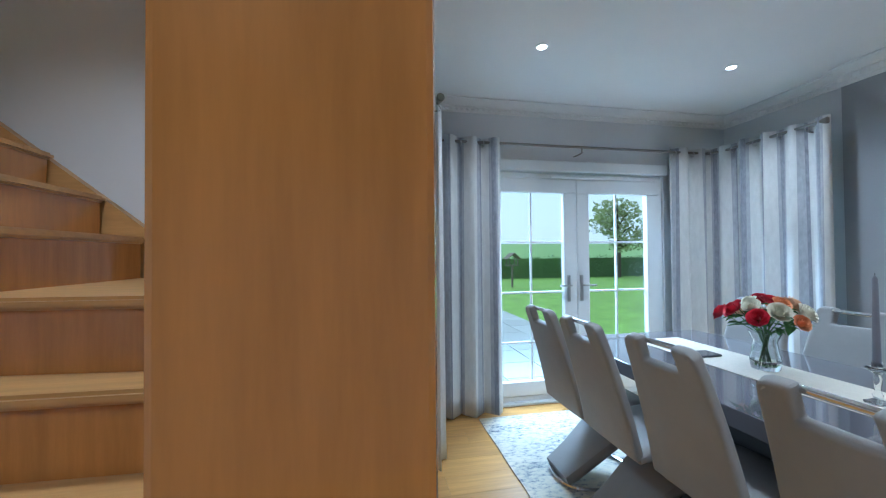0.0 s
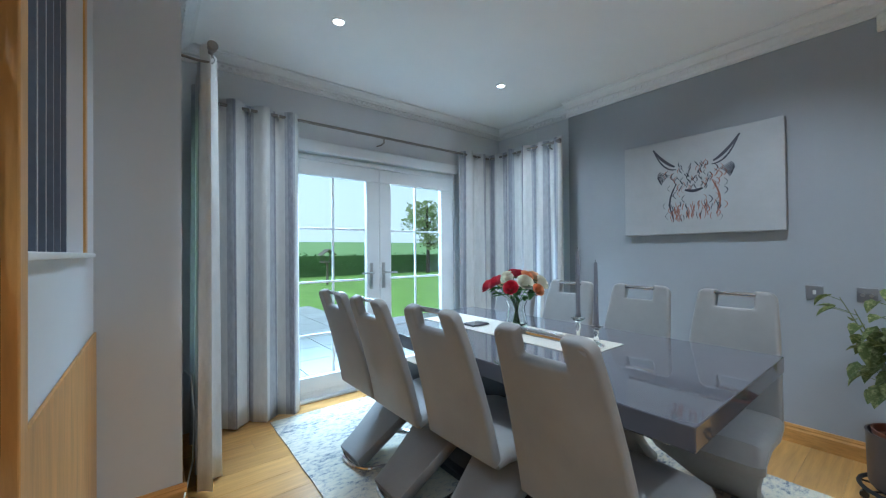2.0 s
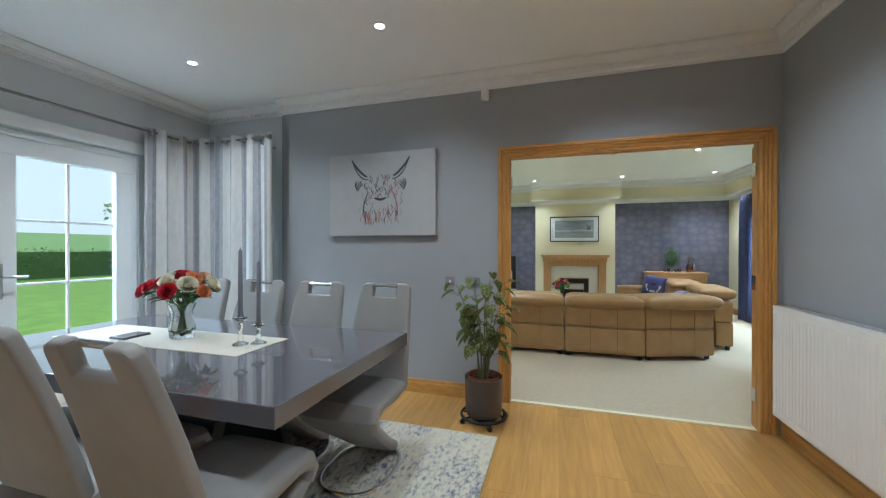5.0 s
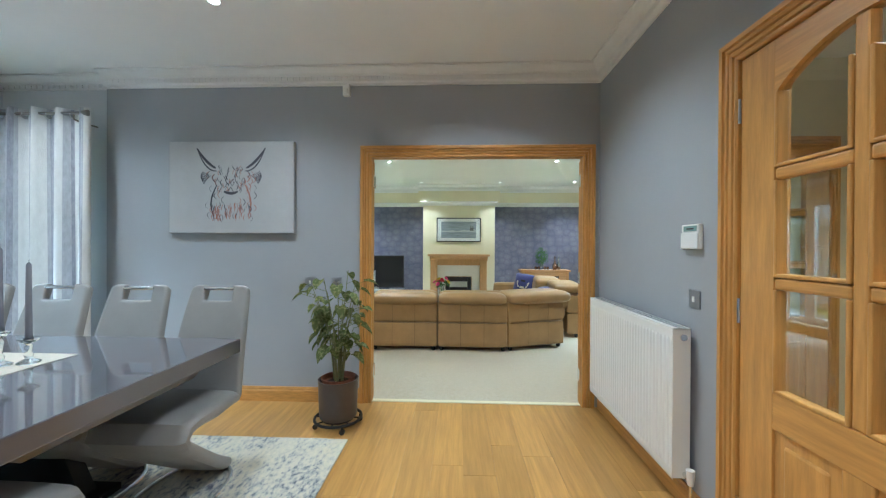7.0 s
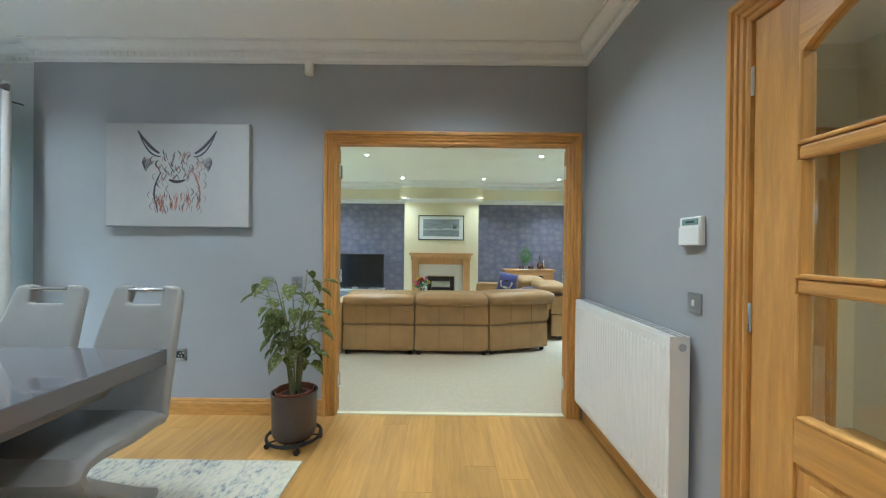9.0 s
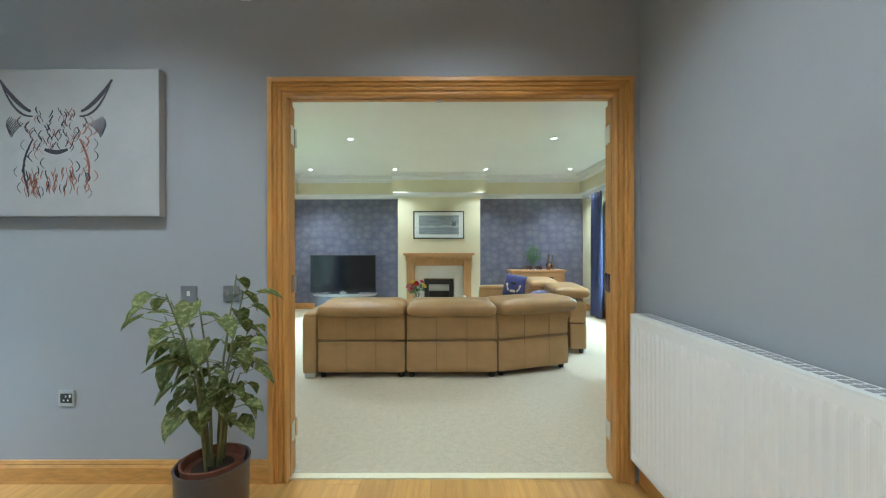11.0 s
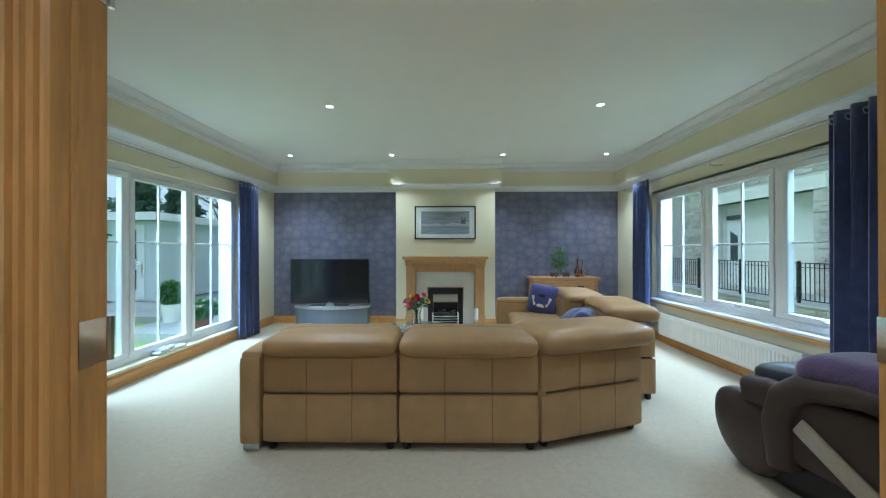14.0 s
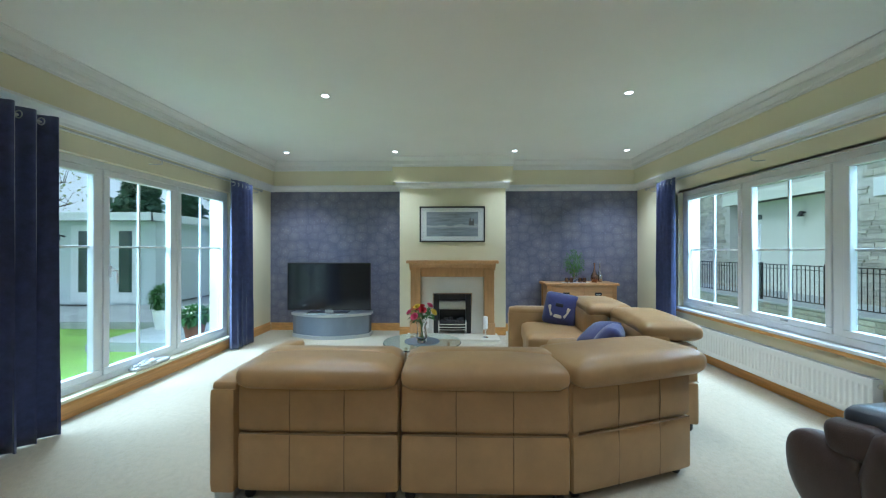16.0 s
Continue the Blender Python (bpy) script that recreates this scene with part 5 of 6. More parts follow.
for y in (-0.69, -1.55):
    cd = base("pillar_candle", "white pillar candle on a chrome stand on the hearth", "candle", 10.10, y, 0.03, group="hearth candles")
    part("stand", lathe([(0.045, 0), (0.045, 0.006), (0.01, 0.02), (0.015, 0.05), (0.008, 0.08), (0.012, 0.11), (0.04, 0.125), (0.042, 0.132)], 20), M_CHROME, cd, "chrome stand", True)
    part("wax", lathe([(0.034, 0.133), (0.034, 0.30), (0.030, 0.305), (0.01, 0.30)], 20), mat("white_wax", (0.80, 0.78, 0.73), 0.5, var=0.03), cd, "white candle", True)


def framed(name, label, x, y, z, w, h):
    ob = base(name, label, "picture", x, y, z)
    f = 0.02
    bmf = merge(merge(merge(box(-0.025, -0.001, -w, w, h - f, h, 0.003), box(-0.025, -0.001, -w, w, -h, -h + f, 0.003)), box(-0.025, -0.001, -w, -w + f, -h + f, h - f, 0.003)), box(-0.025, -0.001, w - f, w, -h + f, h - f, 0.003))
    part("frame", bmf, M_BLACK, ob, "thin dark frame")
    part("mount", box(-0.012, -0.002, -w + f, w - f, -h + f, h - f), M_WHITE, ob, "white mount")
    pm = mat("seascape_print", (0.33, 0.36, 0.40), 0.6, var=0.35, scale=5, stretch=(1, 0.8, 7))
    iw, ih = w - 0.105, h - 0.085
    part("print", box(-0.0135, -0.0122, -iw, iw, -ih, ih), pm, ob, "grey seascape print")
    land = [(-iw, -0.02)] + [(-iw + 2 * iw * k / 12, -0.02 + 0.012 * math.sin(k * 1.7) + (0.0 if k > 4 else 0.02)) for k in range(13)] + [(iw, -0.02), (iw, -0.05), (-iw, -0.05)]
    bm = extrude([(a, b) for a, b in land], "x", -0.0142, -0.0137)
    part("print_shore", bm, mat("print_pale", (0.50, 0.52, 0.53), 0.6, var=0.2, scale=30), ob)
    cas = box(-0.0148, -0.0143, -iw + 0.06, -iw + 0.14, -0.02, 0.05)
    box(-0.0148, -0.0143, -iw + 0.065, -iw + 0.082, 0.05, 0.085, bm=cas)
    box(-0.0148, -0.0143, -iw + 0.112, -iw + 0.132, 0.05, 0.095, bm=cas)
    part("print_castle", cas, mat("print_dark", (0.16, 0.15, 0.15), 0.6, var=0.2, scale=30), ob)
    part("glass", box(-0.0225, -0.0215, -w + f, w - f, -h + f, h - f), M_PICGLASS, ob).visible_shadow = False
    return ob


framed("framed_print", "framed grey seascape print with a white mount", CBX, -1.069, 1.695, 0.50, 0.272)

# sideboard with its things
M_SB = mat("golden_oak", (0.50, 0.265, 0.10), 0.42, var=0.25, scale=8, bump=0.12, bscale=40, stretch=(3, 0.6, 4))
sb = base("sideboard", "golden oak sideboard with two drawers and doors", "sideboard", 10.46, -3.0, 0)
part("carcass", box(-0.175, 0.2, -0.50, 0.50, 0.06, 0.765, 0.004), M_SB, sb)
part("top", box(-0.21, 0.215, -0.545, 0.545, 0.767, 0.805, 0.008), M_SB, sb, "thick oak top")
for s in (-1, 1):
    for dd in (-0.16, 0.17):
        part("leg", box(dd - 0.025, dd + 0.025, s * 0.485 - 0.028, s * 0.485 + 0.028, 0, 0.765, 0.004), M_SB, sb)
    d = part("drawer_front", box(-0.192, -0.176, s * 0.235 - 0.205, s * 0.235 + 0.205, 0.55, 0.74, 0.006), M_SB, sb)
    part("pull", box(-0.200, -0.192, s * 0.235 - 0.05, s * 0.235 + 0.05, 0.62, 0.668, 0.004), M_IRON, d, "dark metal pull")
    part("pull_bail", tube([(-0.2, s * 0.235 - 0.03, 0.64), (-0.208, s * 0.235, 0.636), (-0.2, s * 0.235 + 0.03, 0.64)], 0.004, 6), M_STEEL, d)
    d = part("door", box(-0.192, -0.176, s * 0.235 - 0.205, s * 0.235 + 0.205, 0.09, 0.52, 0.006), M_SB, sb)
    part("knob", tube([(-0.192, s * 0.07, 0.35), (-0.215, s * 0.07, 0.35)], 0.013, 12), M_IRON, d)
M_BUSH = leaf_mat("bright_leaf", (0.09, 0.20, 0.05), 0.4, 40)


def small_bush(name, label, x, y, z, pot_h, pot_r, rx, rz, count, seed, mat_pot, leaf=0.03):
    rr = random.Random(seed)
    ob = base(name, label, "plant", x, y, z)
    part("pot", lathe([(pot_r * 0.7, 0), (pot_r * 0.75, 0), (pot_r, pot_h), (pot_r * 0.9, pot_h), (pot_r * 0.85, pot_h * 0.9)], 20), mat_pot, ob, "", True)
    part("trunk", tube([(0, 0, pot_h * 0.5), (0.004, 0, pot_h + rz * 0.6)], 0.008, 6), M_PSTEM, ob)
    bm = bmesh.new()
    for _ in range(count):
        v = Vector((rr.gauss(0, 1), rr.gauss(0, 1), rr.gauss(0, 1))).normalized() * rr.uniform(0.45, 1.0)
        p = Vector((v.x * rx, v.y * rx, pot_h + rz + v.z * rz))
        leaf_mesh(bm, p, v + Vector((rr.uniform(-0.5, 0.5), rr.uniform(-0.5, 0.5), rr.uniform(-0.6, 0.3))), Vector((0, 0, 1)), leaf * rr.uniform(0.7, 1.3), leaf * 0.5)
    tagged(part("foliage", bm, M_BUSH, ob, "green leaves"), kind="stuff")
    return ob


small_bush("artificial_plant", "small bushy green plant in a glass vase on the sideboard", 10.42, -2.93, 0.805, 0.10, 0.04, 0.15, 0.19, 600, 8, M_CRYSTAL, 0.035)
M_COPPER = mat("silver_glaze", (0.42, 0.40, 0.40), 0.15, 0.9, var=0.1, scale=20)
M_DVASE = mat("copper_glaze", (0.25, 0.14, 0.10), 0.18, 0.8, var=0.2, scale=10)
for x, y, h, r, mm, lb in ((10.43, -3.24, 0.30, 0.055, M_DVASE, "slim-necked dark glazed bottle vase"), (10.48, -3.34, 0.29, 0.042, M_COPPER, "slim silver glazed bottle vase")):
    o = base("bottle_vase", lb + " on the sideboard", "vase", x, y, 0.805)
    part("body", lathe([(r * 0.7, 0), (r, h * 0.18), (r * 0.95, h * 0.34), (r * 0.35, h * 0.55), (r * 0.2, h * 0.75), (r * 0.24, h * 0.97), (r * 0.3, h)], 22), mm, o, "", True)
for x, y in ((10.36, -2.80), (10.34, -2.86), (10.36, -3.0), (10.35, -3.06)):
    o = base("tea_light_holder", "small dark mirrored glass tea light holder on the sideboard", "candle holder", x, y, 0.805, group="tea light holders")
    part("cup", lathe([(0.024, 0), (0.03, 0.035), (0.024, 0.07), (0.02, 0.065), (0.02, 0.02)], 16), M_DVASE, o, "", True)
tr_ = base("tray", "small pale tray under the tea lights", "tray", 10.36, -2.93, 0.805)
part("plate", box(-0.06, 0.06, -0.2, 0.2, 0.0, 0.004, 0.0015), M_STONE, tr_)
for o in [o for o in bpy.data.objects if o.name.startswith(("tea_light_holder", "artificial_plant"))]:
    o.location.z = 0.8092


# leather corner sofa
def seam(bm, pts, r=0.003):
    tube(pts, r, 5, bm)


M_SEAM = mat("dark_tan_thread", (0.22, 0.14, 0.065), 0.6, var=0.1)
GS = "sections of the leather corner sofa"


def sofa_unit(name, label, m, w, panels=3, head=0.648):
    """One sofa section: local x from the back towards the front, y across from 0 to -w."""
    ob = base(name, label, "sofa", group=GS)
    hw = -w / 2
    part("back_lower", soft(0.10, hw, 0.20, 0.19, w - 0.008, 0.30, 0.02, (0.006, 0, 0)), M_TAN, ob, "stitched leather lower back", True)
    part("back_upper", soft(0.105, hw, 0.483, 0.19, w - 0.008, 0.26, 0.022, (0.008, 0, 0)), M_TAN, ob, "stitched leather upper back", True)
    part("headrest", soft(0.165, hw, head, 0.42, w - 0.012, 0.12, 0.056, (0.0, 0, 0.02), 9), M_TAN, ob, "padded leather headrest", True)
    st = bmesh.new()
    for k in range(1, panels):
        yy = -w * k / panels
        seam(st, [(0.002, yy, 0.06), (-0.001, yy, 0.20), (0.002, yy, 0.345)])
        if panels > 2:
            seam(st, [(0.006, yy, 0.357), (0.0, yy, 0.48), (0.008, yy, 0.60)])
    seam(st, [(0.004, -0.02, 0.352), (-0.002, hw, 0.351), (0.004, -w + 0.02, 0.352)], 0.0035)
    part("stitching", st, M_SEAM, ob, "dark seam lines", True)
    part("seat", soft(0.58, hw, 0.36, 0.74, w - 0.01, 0.20, 0.06, (0, 0, 0.02)), M_TAN, ob, "padded leather seat", True)
    part("back_cushion", soft(0.27, hw, 0.56, 0.20, w - 0.014, 0.34, 0.07, (0.02, 0, 0)), M_TAN, ob, "padded leather back cushion", True)
    part("footboard", soft(0.60, hw, 0.16, 0.66, w - 0.02, 0.22, 0.02), M_TAN, ob, "", True)
    for fx in (0.06, 0.88):
        for fy in (-0.05, -w + 0.05):
            part("foot", lathe([(0.022, 0.0), (0.028, 0.012), (0.028, 0.055)], 12, fx, fy), M_BLACK, ob, "dark foot", True)
    ob.matrix_basis = m
    return ob


unit1 = sofa_unit("sofa_section", "tan leather recliner sofa section with a padded headrest", pose(6.565, 0.045, 0), 0.845, panels=3)
sofa_unit("sofa_section", "tan leather recliner sofa section with a padded headrest", pose(6.565, -0.802, 0), 0.87, panels=3)


def sofa_arm(ob, m, sx, sy):
    """An arm at the end of a section, with its pad and metal feet."""
    a = part("arm", soft(0, 0, 0.315, sx, sy, 0.54, 0.022, (0.004, 0.006, 0.0), m=m), M_TAN, ob, "leather arm", True)
    part("arm_pad", soft(0.005, -0.002, 0.585, sx - 0.02, sy + 0.006, 0.08, 0.035, (0, 0, 0.008), m=m), M_TAN, a, "", True)
    for q in (-1, 1):
        f = box(q * (sx / 2 - 0.07) - 0.045, q * (sx / 2 - 0.07) + 0.045, -sy * 0.38, sy * 0.38, 0.0, 0.05, 0.006)
        f.transform(m)
        part("foot_plate", f, M_STEEL, a, "brushed metal foot")


sofa_arm(unit1, pose(0.46, 0.068, 0), 0.94, 0.135)
wedge = base("sofa_corner", "tan leather corner section of the sofa", "sofa", 6.57, -1.675, 0, group=GS)
mc = pose(0.0, -0.012, 0, 0, 0, 19.5)
for nm, a in (("back_lower", (0.10, -0.40, 0.20, 0.19, 0.80, 0.30, 0.02)), ("back_upper", (0.105, -0.40, 0.483, 0.19, 0.80, 0.26, 0.022))):
    part(nm, soft(*a, (0.008, 0, 0), m=mc), M_TAN, wedge, "stitched leather back", True)
part("headrest", soft(0.185, -0.445, 0.658, 0.46, 0.90, 0.135, 0.062, (0, 0, 0.02), 9, m=mc), M_TAN, wedge, "padded leather headrest", True)
part("filler", soft(0.10, -0.02, 0.335, 0.15, 0.06, 0.56, 0.02), M_TAN, wedge, "", True)
st = bmesh.new()
for yy in (-0.28, -0.56):
    seam(st, [(0.002, yy, 0.06), (-0.001, yy, 0.20), (0.002, yy, 0.345)])
    seam(st, [(0.004, yy, 0.357), (-0.002, yy, 0.48), (0.006, yy, 0.61)])
seam(st, [(0.004, -0.03, 0.352), (-0.003, -0.40, 0.351), (0.004, -0.78, 0.352)], 0.004)
st.transform(mc)
part("stitching", st, M_SEAM, wedge, "dark seam lines", True)
part("seat", soft(0.62, -0.37, 0.36, 0.85, 0.80, 0.20, 0.06, (0, 0, 0.02), m=mc), M_TAN, wedge, "padded leather seat", True)
part("footboard", soft(0.60, -0.39, 0.16, 0.8, 0.74, 0.22, 0.02, m=mc), M_TAN, wedge, "", True)
for fx, fy in ((0.08, -0.06), (0.08, -0.76), (0.9, -0.1), (0.9, -0.7)):
    q = mc @ Vector((fx, fy, 0))
    part("foot", lathe([(0.022, 0.0), (0.028, 0.012), (0.028, 0.055)], 12, q.x, q.y), M_BLACK, wedge, "dark foot", True)
# the run that turns towards the fireplace wall
sofa_unit("sofa_section", "tan leather sofa section turned along the window side", pose(7.36, -2.83, 0, 0, 0, 84), 0.86, panels=2, head=0.70)
unit4 = sofa_unit("sofa_section", "tan leather sofa section turned along the window side", pose(8.22, -2.74, 0, 0, 0, 84), 0.80, panels=2, head=0.71)
sofa_arm(unit4, unit4.matrix_basis.inverted() @ pose(9.12, -2.20, 0, 0, 0, 84), 0.92, 0.15)

M_CUSH = mat("navy_cushion", (0.05, 0.055, 0.19), 0.85, var=0.2, scale=40, bump=0.3, bscale=300, sheen=0.4)
GC = "blue scatter cushions"


def cushion(x, y, z, rx, ry, rz, s, label, motif=False):
    ob = base("scatter_cushion", label, "cushion", group=GC)
    part("cover", soft(0, 0, 0, s, 0.10, s, 0.045, (0, 0.045, 0), 8), M_CUSH, ob, "", True)
    if motif:
        part("motif_body", soft(0, 0.085, -0.02, 0.09, 0.012, 0.17, 0.006, cuts=4), M_LINEN, ob, "pale oval motif", True)
        part("motif_band", soft(0, 0.09, 0.035, 0.085, 0.012, 0.04, 0.006, cuts=3), M_BLACK, ob, "dark motif band", True)
        for q in (-1, 1):
            part("motif_wing", soft(q * 0.075, 0.083, 0.0, 0.07, 0.012, 0.12, 0.006, cuts=4, m=pose(0, 0, 0, 0, q * 22, 0)), M_LINEN, ob, "pale motif wing", True)
    ob.matrix_basis = pose(x, y, z, rx, ry, rz)


cushion(8.88, -2.28, 0.635, 14, -8, 62, 0.36, "navy cushion with a pale motif leaning on the arm", True)
cushion(7.95, -2.36, 0.545, 60, 10, 20, 0.34, "plain navy scatter cushion lying on the sofa seat")
cushion(7.72, -2.32, 0.55, 35, 0, -30, 0.32, "plain navy scatter cushion lying on the sofa seat")

# glass coffee table with flowers
ct = base("coffee_table", "round glass coffee table with chrome legs", "coffee table", 8.27, -0.78, 0)
M_TGLASS = glass_mat("green_tinted_glass", (0.80, 0.92, 0.90), 0.0, 1.45)
part("glass_top", lathe([(0.37, 0.405), (0.375, 0.411), (0.37, 0.417)], 48), M_TGLASS, ct, "clear glass top", True)
part("glass_disc", lathe([(0.17, 0.417), (0.17, 0.421)], 32), M_TINT, ct, "grey centre disc")
for k in range(3):
    a = 2 * math.pi * k / 3 + 0.5
    part("leg", tube([(0.25 * math.cos(a), 0.25 * math.sin(a), 0.40), (0.27 * math.cos(a), 0.27 * math.sin(a), 0.2), (0.22 * math.cos(a), 0.22 * math.sin(a), 0.0)], 0.018, 12), M_CHROME, ct, "chrome leg", True)
part("lower_shelf", lathe([(0.22, 0.15), (0.222, 0.155), (0.22, 0.16)], 32), M_TGLASS, ct, "", True)
cols = ["red", "yellow", "pink", "orange", "red", "white", "pink", "yellow", "red", "pink"]
bl = [(c, i * 2.4, math.sqrt((i + 0.5) / len(cols)), 0.33 - 0.08 * (i / len(cols)) + 0.012 * (i % 3)) for i, c in enumerate(cols)]
bouquet("mixed_bouquet", "red, yellow and pink flowers in a glass vase", 8.22, -0.78, 0.4215, bl, 0.19, 0.055, 0.14, 31, 0.032)

# massage chair
M_BROWN = mat("dark_brown_leather", (0.07, 0.048, 0.043), 0.42, var=0.2, scale=8, bump=0.3, bscale=160)
M_BLUEL = mat("black_blue_leather", (0.04, 0.045, 0.06), 0.3, var=0.15, scale=8, bump=0.25, bscale=160)
ms = base("massage_chair", "dark brown leather massage chair with rounded foot pods", "armchair", 6.42, -2.82, 0, 8)


def pod(y):
    """A rounded, upright foot shell, fuller at its toe."""
    bm = bmesh.new()
    bmesh.ops.create_uvsphere(bm, u_segments=28, v_segments=16, radius=1.0)
    for v in bm.verts:
        c = v.co
        v.co = Vector((c.x * 0.205 * (1 + 0.12 * c.z), y + 0.075 * math.copysign(abs(c.y) ** 0.7, c.y), 0.222 + 0.215 * math.copysign(abs(c.z) ** 0.85, c.z) + 0.04 * c.x))
    return bm


for y in (0.0, -0.5):
    part("foot_pod", pod(y), M_BROWN, ms, "rounded foot pod", True)
part("foot_well", soft(-0.02, -0.25, 0.24, 0.34, 0.38, 0.36, 0.08), M_BLUEL, ms, "", True)
part("knee_pad", soft(-0.17, 0.0, 0.445, 0.24, 0.12, 0.17, 0.07, m=pose(0, 0, 0, 0, 10, 0)), M_BROWN, ms, "", True)
part("seat_front", soft(-0.24, -0.25, 0.54, 0.34, 0.52, 0.12, 0.05, (0, 0, 0.01), m=pose(0, 0, 0, 0, 6, 0)), M_BLUEL, ms, "dark shiny seat front", True)
part("side_arch", tube([(-0.22, 0.03, 0.14), (-0.20, 0.035, 0.36), (-0.24, 0.04, 0.50), (-0.34, 0.04, 0.585), (-0.55, 0.04, 0.625), (-0.85, 0.04, 0.61), (-1.05, 0.04, 0.56)], [0.07, 0.075, 0.075, 0.07, 0.065, 0.065, 0.06], 14), M_BROWN, ms, "rounded arm arch", True)
part("side_arch", tube([(-0.22, -0.53, 0.14), (-0.20, -0.535, 0.36), (-0.24, -0.54, 0.50), (-0.34, -0.54, 0.585), (-0.55, -0.54, 0.625), (-0.85, -0.54, 0.61), (-1.05, -0.54, 0.56)], [0.07, 0.075, 0.075, 0.07, 0.065, 0.065, 0.06], 14), M_BROWN, ms, "rounded arm arch", True)
part("side_panel", soft(-0.60, 0.01, 0.36, 0.80, 0.08, 0.36, 0.035), M_BROWN, ms, "dark side panel", True)
part("side_panel", soft(-0.60, -0.51, 0.36, 0.80, 0.08, 0.36, 0.035), M_BROWN, ms, "", True)
part("side_trim", soft(-0.52, 0.058, 0.27, 0.50, 0.02, 0.09, 0.012, m=pose(0, 0, 0, 0, 0, 0) @ Matrix.Translation((-0.5, 0, 0.27)) @ Matrix.Rotation(radians(-32), 4, "Y") @ Matrix.Translation((0.5, 0, -0.27))), M_LINEN, ms, "cream side trim", True)
part("base_block", soft(-0.55, -0.25, 0.10, 0.9, 0.5, 0.2, 0.04), M_BLACK, ms, "", True)
part("seat", soft(-0.62, -0.25, 0.50, 0.55, 0.46, 0.16, 0.06), M_BLUEL, ms, "", True)
part("backrest", soft(-1.02, -0.25, 0.72, 0.22, 0.56, 0.74, 0.09, (0.03, 0, 0), m=Matrix.Translation((-1.02, 0, 0.6)) @ Matrix.Rotation(radians(-24), 4, "Y") @ Matrix.Translation((1.02, 0, -0.6))), M_BROWN, ms, "", True)
M_THROW = mat("purple_throw", (0.07, 0.035, 0.10), 0.9, var=0.4, scale=14, bump=0.5, bscale=80, sheen=0.5)
th = base("folded_throw", "dark purple velvet throw lying over the chair", "throw", 5.93, -3.02, 0.585, 8)
part("cloth", soft(0, 0, 0.07, 0.46, 0.44, 0.15, 0.07, (0.0, 0.0, 0.03), 9), M_THROW, th, "", True)

# a folded cloth bundle on the low sill
M_CLOTH = mat("grey_white_cloth", (0.55, 0.55, 0.53), 0.9, var=0.25, scale=30, bump=0.5, bscale=120)
fb = base("cloth_bundle", "crumpled grey and white cloth lying on the window sill", "cloth", 8.28, 1.905, 0.158)
rk = random.Random(9)
for k in range(7):
    a, b2 = rk.uniform(-0.22, 0.05), rk.uniform(0.0, 0.24)
    part("fold", tube([(a, rk.uniform(-0.03, 0.03), 0.02 + rk.uniform(0, 0.03)), ((a + b2) / 2, rk.uniform(-0.04, 0.04), 0.035 + rk.uniform(0, 0.03)), (b2, rk.uniform(-0.03, 0.03), 0.018 + rk.uniform(0, 0.02))], [0.014, 0.020, 0.012], 8), M_CLOTH, fb, "", True)
part("fold", soft(0.0, 0, 0.018, 0.42, 0.09, 0.034, 0.015), M_CLOTH, fb, "", True)


# ---- stairs beside the dining room ----
M_NEWEL = mat("oak_newel", (0.47, 0.205, 0.05), 0.16, var=0.22, scale=7, bump=0.08, bscale=40, stretch=(3, 3, 0.3), coat=0.5)
newel = base("stair_newel", "square oak newel post at the foot of the balustrade", "newel post", 1.44, 0.0105, -0.004)
part("post", box(-0.0775, 0.0775, -0.0395, 0.0395, 0, 2.30, 0.006), M_NEWEL, newel)
part("cap", box(-0.09, 0.09, -0.052, 0.052, 2.302, 2.345, 0.012), M_NEWEL, newel, "oak newel cap")
M_RAIL = mat("blue_grey_steel", (0.13, 0.15, 0.19), 0.35, 0.6, var=0.1, scale=30)
bal = base("stair_balustrade", "grey steel balusters with slanted flat rails and an oak string", "balustrade", 1.45, 0.096, 0)


def slope(y):
    return 0.81 + 0.876 * y


for off, w in ((0.36, 0.014), (0.49, 0.014), (0.565, 0.014)):
    bm = extrude([(0.0, slope(0) + off - w), (0.53, slope(0.53) + off - w), (0.53, slope(0.53) + off + w), (0.0, slope(0) + off + w)], "x", -0.008, 0.008)
    part("flat_rail", bm, M_RAIL, bal, "slanted flat steel rail")
for k in range(6):
    y = 0.055 + k * 0.088
    part("baluster", box(-0.007, 0.007, y - 0.007, y + 0.007, slope(y) - 0.002, slope(y) + 1.05, 0.001), M_RAIL, bal, "square steel baluster")
part("string", extrude([(0.0, slope(0) - 0.30), (0.53, slope(0.53) - 0.30), (0.53, slope(0.53)), (0.0, slope(0))], "x", -0.02, 0.02), M_NEWEL, bal, "oak stair string")
part("string_face", extrude([(0.0, slope(0) - 0.55), (0.53, slope(0.53) - 0.55), (0.53, slope(0.53) - 0.302), (0.0, slope(0) - 0.302)], "x", -0.016, 0.016), M_WHITEWALL, bal, "painted string face")
structure("wall_under_stair", extrude([(0.096, -0.004), (0.616, -0.004), (0.616, 0.72), (0.096, 0.26)], "x", 1.438, 1.462), M_WHITEWALL, "painted wall under the stair string")
structure("wall_stair_partition", wall_with_holes("y", 1.37, 1.445, 0.676, 2.08, -0.004, CEIL_D, [(0.77, 1.75, 1.28, 2.35)]), M_WHITEWALL, "pale painted partition with an oak lined opening")
po = base("trim_partition_post", "oak trim on the end of the partition", "trim", kind="structure")
